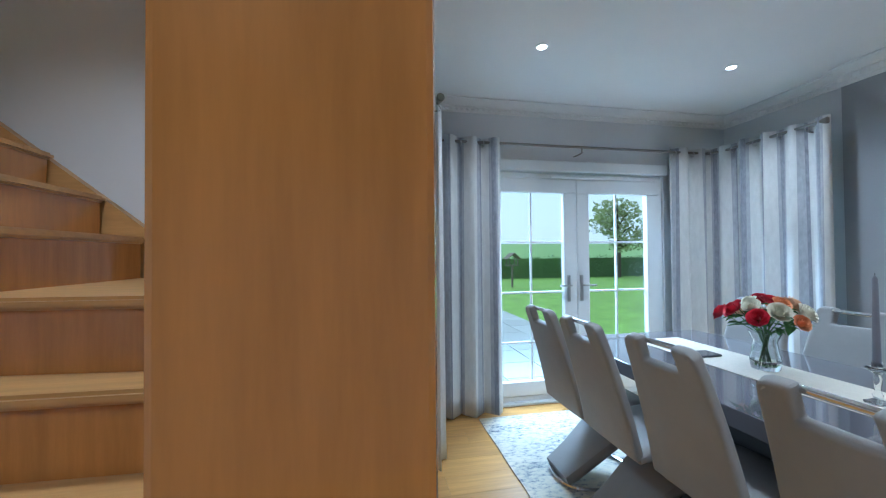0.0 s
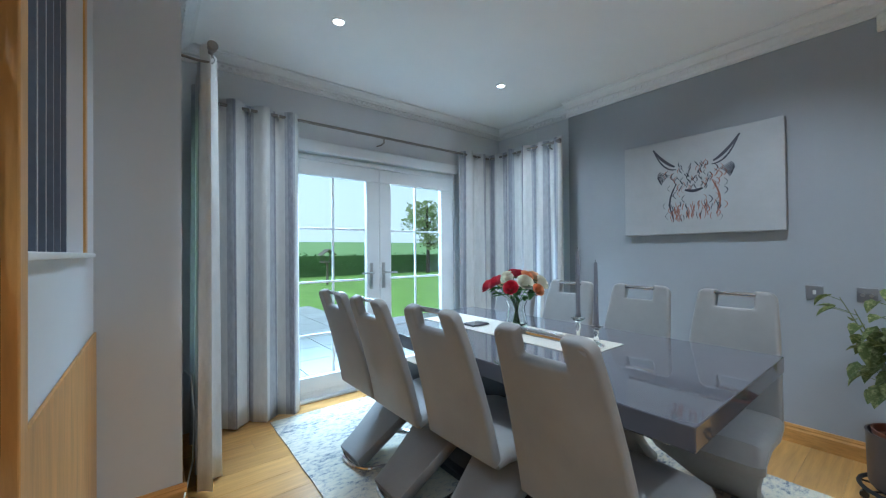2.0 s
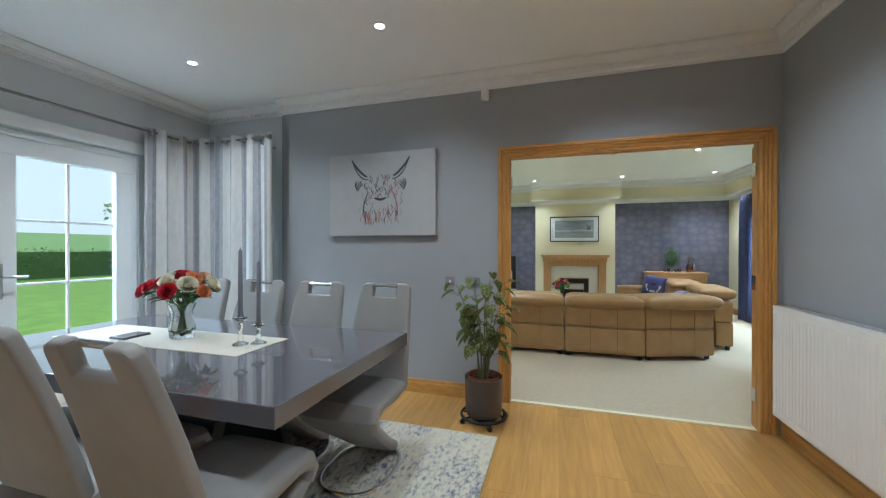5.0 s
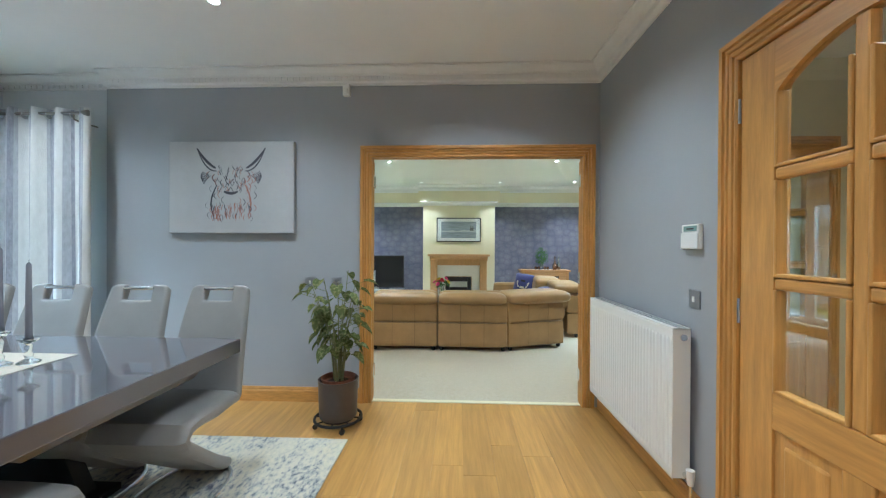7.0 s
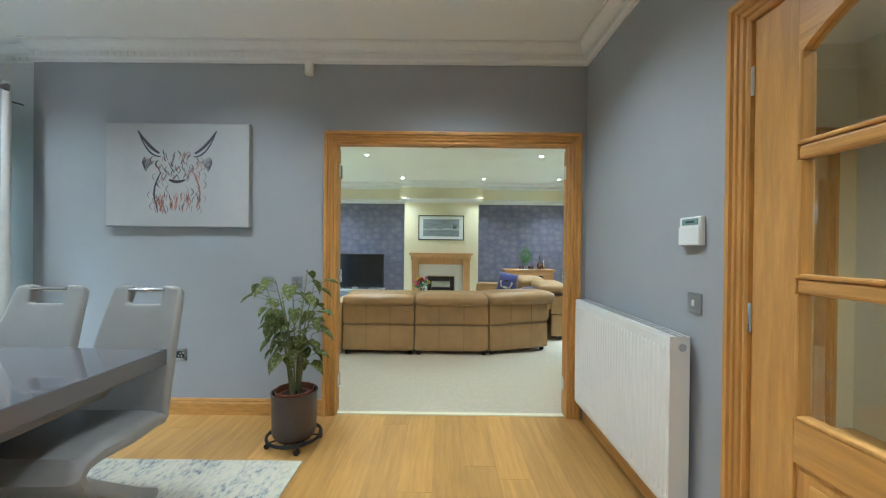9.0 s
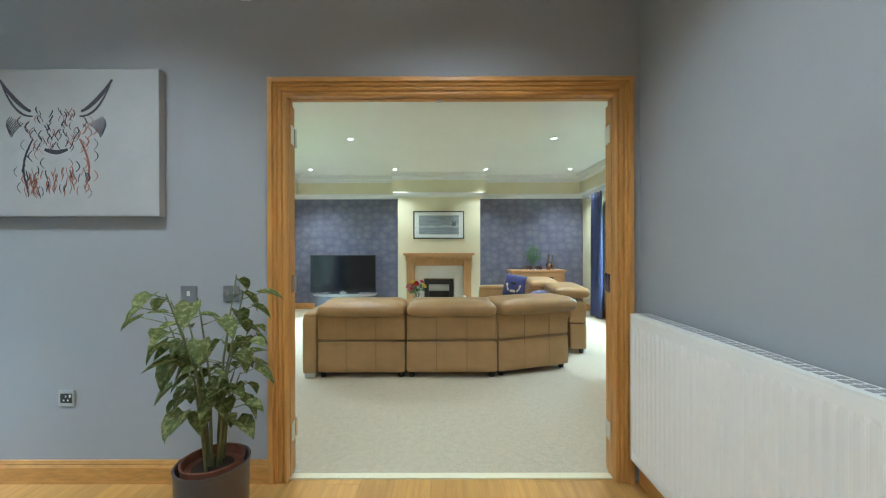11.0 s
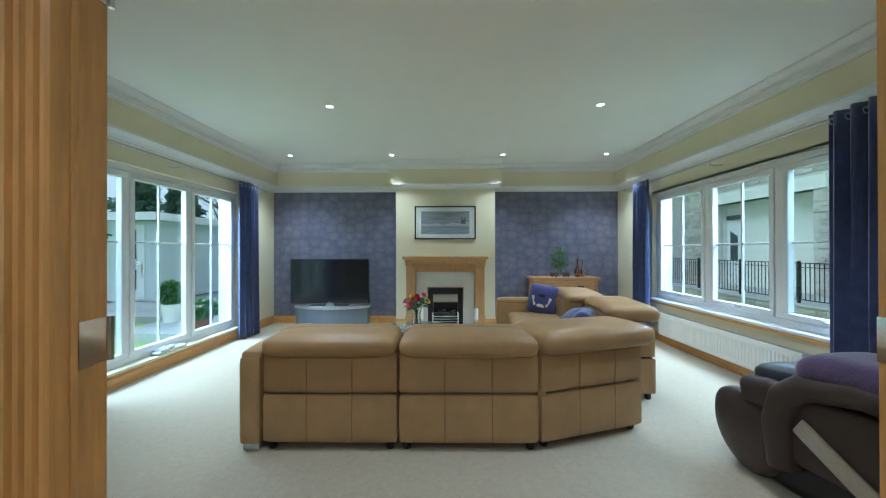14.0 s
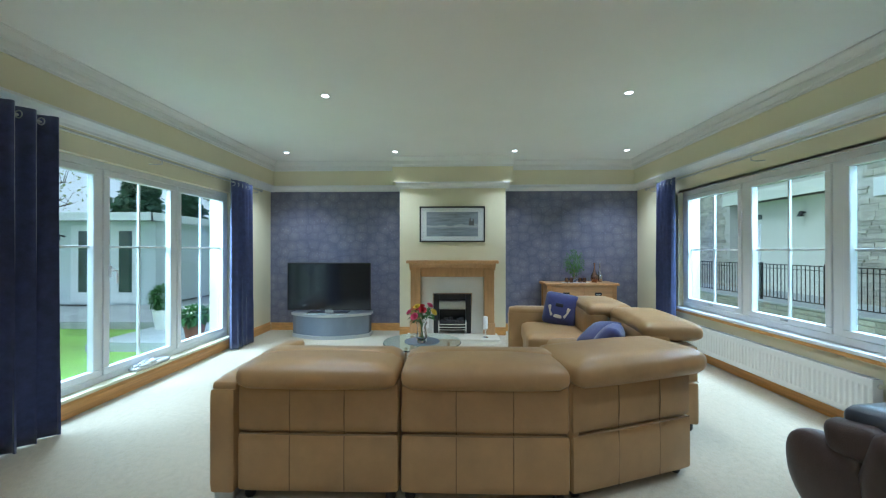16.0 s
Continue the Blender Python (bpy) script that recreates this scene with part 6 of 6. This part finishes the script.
part("post", box(1.395, 1.49, 0.626, 0.675, -0.004, CEIL_D, 0.003), M_OAK, po)
part("lining", box(1.365, 1.452, 1.751, 1.81, 1.28, 2.35, 0.003), M_OAK, po)
part("lining_panel", box(1.447, 1.457, 0.678, 2.06, 0.0, 0.93, 0.003), M_OAK, po)
part("head", box(1.355, 1.47, 0.76, 1.82, 2.352, 2.39, 0.006), M_OAKH, po)
part("ledge", box(1.35, 1.475, 0.77, 1.82, 1.268, 1.285, 0.004), M_UPVC, po, "white ledge")
for k in range(8):
    y = 0.85 + k * 0.11
    part("baluster", box(1.402, 1.416, y - 0.007, y + 0.007, 1.285, 2.35, 0.001), M_RAIL, po, "dark steel baluster")
stairs = base("staircase", "oak winder staircase climbing beside the wall", "stairs", 0, 0, -0.004)
M_TREAD = mat("oak_tread", (0.52, 0.29, 0.10), 0.32, var=0.22, scale=6, bump=0.08, bscale=40, stretch=(0.5, 4, 4))


def step(outline, z, rise):
    """A tread over a plan outline, with a rounded nosing, and the solid riser block beneath it."""
    bm = extrude([(x, y) for x, y in outline], "z", z - 0.032, z)
    bmesh.ops.bevel(bm, geom=[e for e in bm.edges if abs(e.verts[0].co.z - e.verts[1].co.z) < 0.001], offset=0.009, segments=2, affect="EDGES")
    t = part("tread", bm, M_TREAD, stairs, "oak tread with a rounded nosing")
    cx, cy = sum(p[0] for p in outline) / len(outline), sum(p[1] for p in outline) / len(outline)
    part("riser", extrude([(cx + (x - cx) * 0.93, cy + (y - cy) * 0.955) for x, y in outline], "z", z - rise, z - 0.033), M_NEWEL, t, "oak riser")


XI, WY = 1.30, 1.74
step([(0.34, -0.30), (XI, -0.30), (XI, 0.05), (0.34, 0.05)], 0.53, 0.53)
step([(0.34, 0.0), (XI, 0.0), (XI, 0.40), (0.34, 0.40)], 0.72, 0.72)
step([(0.34, 0.35), (XI, 0.35), (XI, 0.72), (0.34, 0.72)], 0.91, 0.91)
step([(0.34, 0.70), (XI, 0.66), (XI, WY), (0.34, WY)], 1.10, 1.10)
step([(0.34, 0.86), (0.93, 0.80), (XI, 1.10), (XI, WY), (0.34, WY)], 1.29, 0.19)
for k, (xn, z) in enumerate(((0.44, 1.48), (0.275, 1.67), (0.07, 1.86), (-0.18, 2.05))):
    step([(xn - 0.30, 0.72), (xn, 0.72), (xn, WY), (xn - 0.30, WY)], z, 0.38)
part("wall_string", extrude([(-0.48, 2.32), (-0.20, 2.03), (0.30, 1.63), (0.56, 1.42), (0.56, 1.0), (-0.48, 1.0)], "y", WY + 0.002, 1.798), M_TREAD, stairs, "oak wall string")

# oak floorboards, laid along the room
plank = bpy.data.meshes.new("plank")
bm = box(-0.5, 0.5, -0.5, 0.5, -1.0, 0.0)
bmesh.ops.bevel(bm, geom=[e for e in bm.edges if all(v.co.z > -0.1 for v in e.verts)], offset=0.004, segments=1, affect="EDGES")
bm.to_mesh(plank)
bm.free()
plank.materials.append(M_FLOOR)
rq = random.Random(12)
PW = 0.185
for row in range(29):
    y0 = -2.2 + row * PW
    lo, hi = (-0.5, 5.035) if y0 < 1.95 else (1.79, 5.09)
    y1 = min(y0 + PW, 2.985)
    if y1 - y0 < 0.03:
        continue
    if y0 < 1.95 < y1:
        y1 = y0 + PW
        lo, hi = 1.46, 5.035
    x = lo - rq.uniform(0, 0.9)
    while x < hi:
        e = x + 1.22
        a, b2 = max(x, lo), min(e, hi)
        if b2 - a > 0.02:
            p = new("plank", plank)
            p.parent = sub
            p.location = ((a + b2) / 2, (y0 + y1) / 2, 0.0)
            p.scale = (b2 - a - 0.0012, y1 - y0 - 0.0012, 0.0035)
        x = e

# ---- garden, terrace and distance ----
M_GRASS = mat("lawn_grass", (0.24, 0.40, 0.06), 0.9, var=0.35, scale=3.0, bump=0.8, bscale=60)
M_FIELD = mat("field_grass", (0.24, 0.38, 0.12), 0.95, var=0.2, scale=0.08)
M_PAVE = mat("pale_paving", (0.42, 0.43, 0.42), 0.8, var=0.15, scale=6, bump=0.3, bscale=70, rand=0.1)
M_HEDGE = leaf_mat("hedge_leaf", (0.19, 0.30, 0.10), 0.45, 9)
M_TREE = leaf_mat("tree_leaf", (0.42, 0.48, 0.22), 0.35, 5)
M_CONIF = leaf_mat("conifer_leaf", (0.10, 0.19, 0.11), 0.35, 6)
M_BARK = mat("bark", (0.10, 0.075, 0.055), 0.9, var=0.3, scale=20, bump=0.6, bscale=50)


def ground_h(x, y):
    h = -0.16 - 0.75 * min(1, max(0, (-6 - y) / 2))
    if y > 24:
        h += 0.020 * (y - 24) + 1.2 * (1 - math.cos(max(0, min(1, (y - 24) / 120)) * math.pi)) + 1.0 * math.sin(x * 0.012 + 0.6) * min(1, (y - 24) / 80)
    return h


bm = bmesh.new()
xs = [-900, -500, -250, -120, -60, -30, -15, -5, 5, 15, 30, 60, 120, 250, 500, 900]
ys = [-900, -400, -100, -30, -8, -6, 0, 10, 20, 24, 30, 40, 55, 75, 100, 130, 145, 200, 400, 900]
gv = [[bm.verts.new((x, y, ground_h(x, min(y, 145)) - (0.02 * max(0, y - 145)))) for x in xs] for y in ys]
for j in range(len(ys) - 1):
    for i in range(len(xs) - 1):
        f = bm.faces.new((gv[j][i], gv[j][i + 1], gv[j + 1][i + 1], gv[j + 1][i]))
        f.material_index = 1 if ys[j] >= 24 else 0
structure("ground", bm, [M_GRASS, M_FIELD], "green lawn and rising fields")


def leaves_cloud(bm, centre, rx, ry, rz, count, size, rnd):
    """Loose leaf clumps filling a rough ellipsoid."""
    for _ in range(count):
        v = Vector((rnd.gauss(0, 1), rnd.gauss(0, 1), rnd.gauss(0, 1))).normalized() * rnd.uniform(0.55, 1.05)
        p = centre + Vector((v.x * rx, v.y * ry, v.z * rz))
        d = Vector((rnd.uniform(-1, 1), rnd.uniform(-1, 1), rnd.uniform(-0.8, 0.6))).normalized()
        s = d.cross(Vector((rnd.uniform(-1, 1), rnd.uniform(-1, 1), 1))).normalized()
        ln = size * rnd.uniform(0.6, 1.4)
        q = [bm.verts.new(c) for c in (p - d * ln * 0.5, p + s * ln * 0.32, p + d * ln * 0.5, p - s * ln * 0.32)]
        bm.faces.new(q)


hr_ = random.Random(77)
bm = bmesh.new()
for k in range(150):
    x = -16 + 42 * k / 150
    hgt = 1.42 + 0.05 * math.sin(k * 0.5) + hr_.uniform(-0.04, 0.04)
    leaves_cloud(bm, Vector((x, 22.6 + hr_.uniform(-0.1, 0.1), -0.16 + hgt / 2)), 0.32, 0.45, hgt / 2 * 1.02, 110, 0.13, hr_)
core = box(-16, 26, 22.35, 22.85, -0.16, 1.1)
hedge = base("hedge", "long clipped dark green garden hedge", "hedge", 0, 0, 0, kind="stuff")
tagged(part("hedge_leaves", bm, M_HEDGE, hedge), kind="stuff")
part("hedge_core", core, M_HEDGE, hedge)


def tree(x, y, h, crown_r, label, material, seed, conifer=False, z=-0.16, count=2600, leaf=0.22, bare=False):
    rnd = random.Random(seed)
    ob = base("tree", label, "tree", x, y, z)
    bmt = tube([(0, 0, 0), (0.05, 0.02, h * 0.35), (0, 0.05, h * 0.7), (0.02, 0, h * 0.96)], [h * 0.03, h * 0.024, h * 0.014, h * 0.004], 9)
    part("trunk", bmt, M_BARK, ob, "", True)
    bmc = bmesh.new()
    if conifer:
        n = 26
        for k in range(n):
            t = k / n
            zz = h * (0.08 + 0.9 * t)
            r = crown_r * (1 - t) ** 0.75 * rnd.uniform(0.8, 1.1)
            leaves_cloud(bmc, Vector((rnd.uniform(-0.15, 0.15), rnd.uniform(-0.15, 0.15), zz)), r, r, h * 0.06, int(count / n), leaf, rnd)
    else:
        for k in range(16):
            a = rnd.uniform(0, 6.28)
            el = rnd.uniform(0.25, 1.2)
            f = Vector((0, 0, h * rnd.uniform(0.3, 0.75)))
            tip = f + Vector((math.cos(a) * math.cos(el), math.sin(a) * math.cos(el), math.sin(el))) * crown_r * rnd.uniform(0.6, 1.0)
            limb = tube([f, f.lerp(tip, 0.5) + Vector((0, 0, 0.1)), tip], [h * 0.011, h * 0.007, h * 0.002], 6)
            if bare:
                for q in range(9):
                    s0 = f.lerp(tip, rnd.uniform(0.3, 1.0))
                    tube([s0, s0 + Vector((rnd.uniform(-1, 1), rnd.uniform(-1, 1), rnd.uniform(0.1, 1.2))) * crown_r * 0.3], [h * 0.003, h * 0.001], 4, limb)
            part("limb", limb, M_BARK, ob)
            leaves_cloud(bmc, tip, crown_r * 0.38, crown_r * 0.38, crown_r * 0.32, count // 16, leaf, rnd)
    tagged(part("crown", bmc, material, ob, "leafy crown"), kind="stuff")
    return ob


tree(17.1, 21.2, 5.1, 1.95, "leafy broadleaf tree by the hedge", M_TREE, 2)

# patio by the french doors: separate slabs
slab = bpy.data.meshes.new("paving_slab")
bm = box(-0.5, 0.5, -0.5, 0.5, -1, 0, 0.0)
bmesh.ops.bevel(bm, geom=[e for e in bm.edges if all(v.co.z > -0.1 for v in e.verts)], offset=0.01, segments=1, affect="EDGES")
bm.to_mesh(slab)
bm.free()
slab.materials.append(M_PAVE)
patio = structure("pavement_patio", box(0.0, 4.8, 3.26, 9.28, -0.3, -0.085), M_PAVE, "pale paved patio by the french doors")
for i in range(8):
    for j in range(10):
        p = new("paving_slab", slab)
        p.parent = patio
        p.location, p.scale = (0.3 + i * 0.6, 3.57 + j * 0.6, -0.055), (0.588, 0.588, 0.03)
gt = base("bird_table", "small wooden bird table on the lawn by the hedge", "bird table", 7.95, 16.3, -0.16)
M_GWOOD = mat("weathered_wood", (0.20, 0.17, 0.13), 0.85, var=0.25, scale=12)
part("post", box(-0.04, 0.04, -0.04, 0.04, 0, 1.0), M_GWOOD, gt)
part("tray", box(-0.25, 0.25, -0.25, 0.25, 1.0, 1.05), M_GWOOD, gt)
for sx in (-1, 1):
    for sy in (-1, 1):
        part("corner_post", box(sx * 0.2 - 0.02, sx * 0.2 + 0.02, sy * 0.2 - 0.02, sy * 0.2 + 0.02, 1.05, 1.35), M_GWOOD, gt)
part("roof", extrude([(-0.36, 1.33), (0, 1.62), (0.36, 1.33), (0.33, 1.33), (0, 1.57), (-0.33, 1.33)], "y", -0.32, 0.32), M_GWOOD, gt, "pitched roof")

# summer house beyond the lounge windows
M_RENDER = mat("pale_painted_boards", (0.62, 0.67, 0.68), 0.6, var=0.05, scale=3)
M_DARKGLASS = mat("dark_window_glass", (0.06, 0.09, 0.08), 0.08, var=0.3, scale=1.5)
sh = base("summer_house", "pale painted timber summer house with a flat roof", "summer house", 0, 0, -0.02)
HX0, HX1, HY0, HY1, HZ = 13.5, 18.0, 6.1, 11.3, 2.02
part("wall", box(HX0, HX1, HY0, HY0 + 0.12, 0, HZ), M_RENDER, sh, "pale boarded side wall")
part("wall", box(HX0, HX0 + 0.12, HY0 + 0.122, HY1, 0, HZ), M_RENDER, sh, "pale boarded front wall")
part("wall", box(HX1 - 0.12, HX1, HY0 + 0.122, HY1, 0, HZ), M_RENDER, sh)
part("wall", box(HX0 + 0.122, HX1 - 0.122, HY1 - 0.12, HY1, 0, HZ), M_RENDER, sh)
part("corner_post", box(HX0 - 0.04, HX0 + 0.14, HY0 - 0.04, HY0 + 0.14, 0, HZ - 0.02, 0.01), M_RENDER, sh)
rf = part("roof", box(HX0 - 0.45, HX1 + 0.2, HY0 - 0.28, HY1 + 0.3, HZ + 0.02, HZ + 0.14, 0.01), M_UPVC, sh, "white flat roof with a deep eave")
part("fascia", box(HX0 - 0.48, HX1 + 0.23, HY0 - 0.31, HY0 - 0.282, HZ - 0.02, HZ + 0.17, 0.004), M_UPVC, rf)
part("fascia", box(HX0 - 0.48, HX0 - 0.452, HY0 - 0.31, HY1 + 0.3, HZ - 0.02, HZ + 0.17, 0.004), M_UPVC, rf)
for y in (6.45, 7.45, 8.6, 9.7):
    d = part("door", box(HX0 - 0.03, HX0 - 0.002, y, y + 0.72, 0.05, 1.92, 0.004), M_UPVC, sh, "white glazed door")
    part("glass", box(HX0 - 0.038, HX0 - 0.031, y + 0.2, y + 0.52, 0.30, 1.78), M_DARKGLASS, d, "dark narrow glass")
for y in (7.3, 8.35):
    w_ = part("wall_lamp", tube([(HX0 - 0.01, y, 1.65), (HX0 - 0.12, y, 1.68), (HX0 - 0.12, y, 1.56)], 0.025, 8), M_BLACK, sh, "small dark wall lamp")
for k in range(12):
    zz = 0.15 + k * 0.17
    part("board_joint", box(HX0 + 0.15, HX1, HY0 - 0.004, HY0 + 0.001, zz, zz + 0.012), M_SILVER, sh)
terr = structure("pavement_terrace", merge(box(11.4, 19.5, 4.2, 12.0, -0.3, -0.06), box(9.9, 14.0, 2.3, 4.2, -0.3, -0.0601)), M_PAVE, "pale paved terrace by the summer house")
for i in range(6):
    for j in range(3):
        p = new("paving_slab", slab)
        p.parent = terr
        p.location, p.scale = (10.22 + i * 0.62, 2.62 + j * 0.6, -0.03), (0.608, 0.588, 0.0298)
for i in range(4):
    for j in range(5):
        p = new("paving_slab", slab)
        p.parent = terr
        p.location, p.scale = (11.72 + i * 0.62, 4.52 + j * 0.6, -0.03), (0.608, 0.588, 0.0298)
small_bush("clipped_shrub", "round clipped shrub in a pale pot on the terrace", 10.9, 3.85, -0.03, 0.32, 0.15, 0.19, 0.20, 900, 15, M_STONE, 0.07)
fp_ = small_bush("flower_pot", "white flowering plant in a terracotta pot on the terrace", 10.25, 2.85, -0.03, 0.22, 0.15, 0.24, 0.12, 700, 16, M_TERRA, 0.08)
bmf = bmesh.new()
rz_ = random.Random(17)
for k in range(60):
    bmesh.ops.create_icosphere(bmf, subdivisions=1, radius=0.013, matrix=Matrix.Translation((rz_.gauss(0, 0.13), rz_.gauss(0, 0.13), 0.34 + rz_.uniform(0.0, 0.14))))
tagged(part("blossom", bmf, PETALS["white"], fp_, "white blossoms"), kind="stuff")
tree(20.6, 12.6, 5.4, 2.0, "dense dark conifer behind the summer house", M_CONIF, 5, True, count=5200, leaf=0.34)
tree(23.4, 12.6, 5.2, 2.0, "dense dark conifer behind the summer house", M_CONIF, 6, True, count=5200, leaf=0.34)
tree(19.5, 16.5, 5.6, 2.4, "thin bare-branched tree behind the summer house", M_TREE, 7, False, count=500, leaf=0.14, bare=True)
tree(28.5, 13.5, 6.4, 2.8, "thin bare-branched tree behind the summer house", M_TREE, 8, False, count=500, leaf=0.14, bare=True)

# stone wing of the house seen through the lounge window
M_RUBBLE = mat("rubble_stone", (0.50, 0.47, 0.40), 0.9, var=0.25, scale=7, bump=0.6, bscale=30, rand=0.25)
M_MORTAR = mat("lime_mortar", (0.58, 0.56, 0.51), 0.95, var=0.12, scale=9, bump=0.5, bscale=50)
M_CREAMREN = mat("cream_render", (0.76, 0.77, 0.68), 0.85, var=0.05, scale=2, bump=0.2, bscale=60)
wing = base("stone_wing", "two-storey rubble stone house wing with a recessed cream porch", "house", 0, 0, -0.05)
WY = -11.3
part("wall", wall_with_holes("x", WY - 0.35, WY, 5.0, 40.0, -1.0, 6.4, [(14.8, 18.7, -1.0, 2.98)]), M_MORTAR, wing, "rubble stone wall")
part("lintel", box(14.4, 19.0, WY - 0.3, WY + 0.05, 2.98, 3.36, 0.01), M_CREAMREN, wing, "pale concrete lintel")
part("porch_back", box(14.8, 18.7, WY - 0.62, WY - 0.52, 0, 3.1), M_CREAMREN, wing, "cream rendered porch wall")
part("porch_side", box(14.7, 14.798, WY - 0.62, WY - 0.352, 0, 3.1), M_CREAMREN, wing)
part("porch_side", box(18.702, 18.8, WY - 0.62, WY - 0.352, 0, 3.1), M_CREAMREN, wing)
part("porch_ceiling", box(14.8, 18.7, WY - 0.52, WY - 0.352, 3.0, 3.1), M_CREAMREN, wing)
part("floor", box(5.0, 40.0, WY - 0.95, WY + 1.75, -0.3, 0.0), M_PAVE, wing, "paved walkway")
pd = part("porch_door", box(17.95, 18.65, WY - 0.518, WY - 0.47, 0.0, 2.25, 0.004), M_UPVC, wing, "white door with dark glass")
part("door_glass", extrude([(18.12, 0.9), (18.48, 0.9), (18.48, 2.0), (18.12, 1.8)], "y", WY - 0.468, WY - 0.462), M_DARKGLASS, pd)
part("transom", box(17.9, 18.68, WY - 0.518, WY - 0.47, 2.42, 2.58, 0.004), M_DARKGLASS, wing)
part("porch_lamp", tube([(16.3, WY - 0.515, 2.5), (16.3, WY - 0.37, 2.5), (16.3, WY - 0.37, 2.38)], [0.03, 0.06, 0.10], 12), M_BLACK, wing, "black outdoor lamp", True)
rw = part("upper_window", box(12.9, 13.95, WY + 0.002, WY + 0.06, 2.65, 3.1, 0.01), M_UPVC, wing, "white window box")
part("window_glass", box(13.0, 13.5, WY + 0.062, WY + 0.07, 2.78, 2.88), M_DARKGLASS, rw)
part("roof", extrude([(WY + 0.4, 6.35), (WY - 2.5, 8.0), (WY - 5.5, 6.35)], "x", 4.8, 40.2), mat("slate_roof", (0.10, 0.11, 0.12), 0.7, var=0.3, scale=6), wing, "slate roof")
stone = []
for v in range(5):
    me = bpy.data.meshes.new("stone")
    rs = random.Random(v)
    b9 = box(-0.5, 0.5, -0.5, 0.5, -0.5, 0.5)
    for vv in b9.verts:
        vv.co += Vector((rs.uniform(-0.035, 0.035), rs.uniform(-0.1, 0.1), rs.uniform(-0.08, 0.08)))
    b9.to_mesh(me)
    b9.free()
    me.materials.append(M_RUBBLE)
    stone.append(me)
rs = random.Random(40)
bmr = bmesh.new()
wall_part = [o for o in wing.children if o.name.startswith("wall")][0]
made = 0
z = 0.02
while z < 5.0:
    h = rs.uniform(0.075, 0.16)
    x = 9.0
    while x < 34.0:
        w = rs.uniform(0.18, 0.55)
        inside = (x + w > 14.78 and x < 18.72 and z < 2.98) or (x + w > 14.38 and x < 19.02 and z + h > 2.97 and z < 3.37)
        winb = x + w > 12.88 and x < 13.97 and z + h > 2.64 and z < 3.12
        if not inside and not winb:
            d = rs.uniform(0.02, 0.045)
            near = 12.2 < x < 14.8 or 18.6 < x < 20.4
            if near and made < 290 and z > 0.4:
                o = new("stone", rs.choice(stone))
                o.parent = wall_part
                o.location, o.scale = (x + w / 2, WY, z + h / 2), (w - 0.018, d * 2, h - 0.018)
                made += 1
            else:
                box(x + 0.009, x + w - 0.009, WY - 0.02, WY + d, z + 0.009, z + h - 0.009, bm=bmr)
        x += w
    z += h
tagged(part("stone_rest", bmr, M_RUBBLE, wall_part), kind="stuff")

# garden wall and iron railing in front of the wing
gw = base("garden_wall", "low rubble garden wall with a flat stone coping", "garden wall", 0, 0, -0.90)
GY = -9.4
part("core", box(5.0, 32.0, GY - 0.16, GY + 0.12, 0, 0.82), M_MORTAR, gw)
part("coping", box(5.0, 32.0, GY - 0.22, GY + 0.18, 0.822, 0.88, 0.012), M_PAVE, gw, "flat stone coping")
z = 0.02
while z < 0.74:
    h = rs.uniform(0.10, 0.17)
    if z + h > 0.815:
        break
    x = 9.0
    while x < 25:
        w = rs.uniform(0.22, 0.6)
        o = new("stone", rs.choice(stone))
        o.parent = gw
        o.location, o.scale = (x + w / 2, GY + 0.12, z + h / 2), (w - 0.02, 0.07, h - 0.02)
        x += w
    z += h
rl = base("iron_railing", "black iron railing with slim bars on the low wall", "railing", 0, 0, -0.02)
part("top_rail", box(5.0, 32.0, GY - 0.045, GY - 0.005, 0.94, 0.96), M_IRON, rl)
part("mid_rail", box(5.0, 32.0, GY - 0.035, GY - 0.015, 0.84, 0.855), M_IRON, rl)
part("bottom_rail", box(5.0, 32.0, GY - 0.035, GY - 0.015, 0.08, 0.10), M_IRON, rl)
bar = bpy.data.meshes.new("bar")
bm = box(-0.007, 0.007, -0.007, 0.007, 0.10, 0.94)
bm.to_mesh(bar)
bm.free()
bar.materials.append(M_IRON)
x = 8.0
k = 0
while x < 29.0:
    o = new("bar", bar)
    o.parent, o.location = rl, (x, GY - 0.025, 0)
    k += 1
    if k % 16 == 0:
        part("post", box(x + 0.03, x + 0.08, GY - 0.05, GY, -0.0, 1.0), M_IRON, rl, "square iron post")
    x += 0.11

# a white cable by the bay
cable = base("power_cable", "thin white cable hanging behind the curtain to the floor", "cable", 1.80, 2.22, 0)
part("cord", tube([(0.0, 0.12, 0.62), (0.03, 0.12, 0.58), (0.04, 0.08, 0.40), (0.03, 0.02, 0.14), (-0.03, -0.22, 0.05), (-0.12, -0.26, 0.025), (-0.3, -0.5, 0.006), (-0.34, -0.9, 0.006)], 0.0045, 7), M_WHITE, cable, "", True)
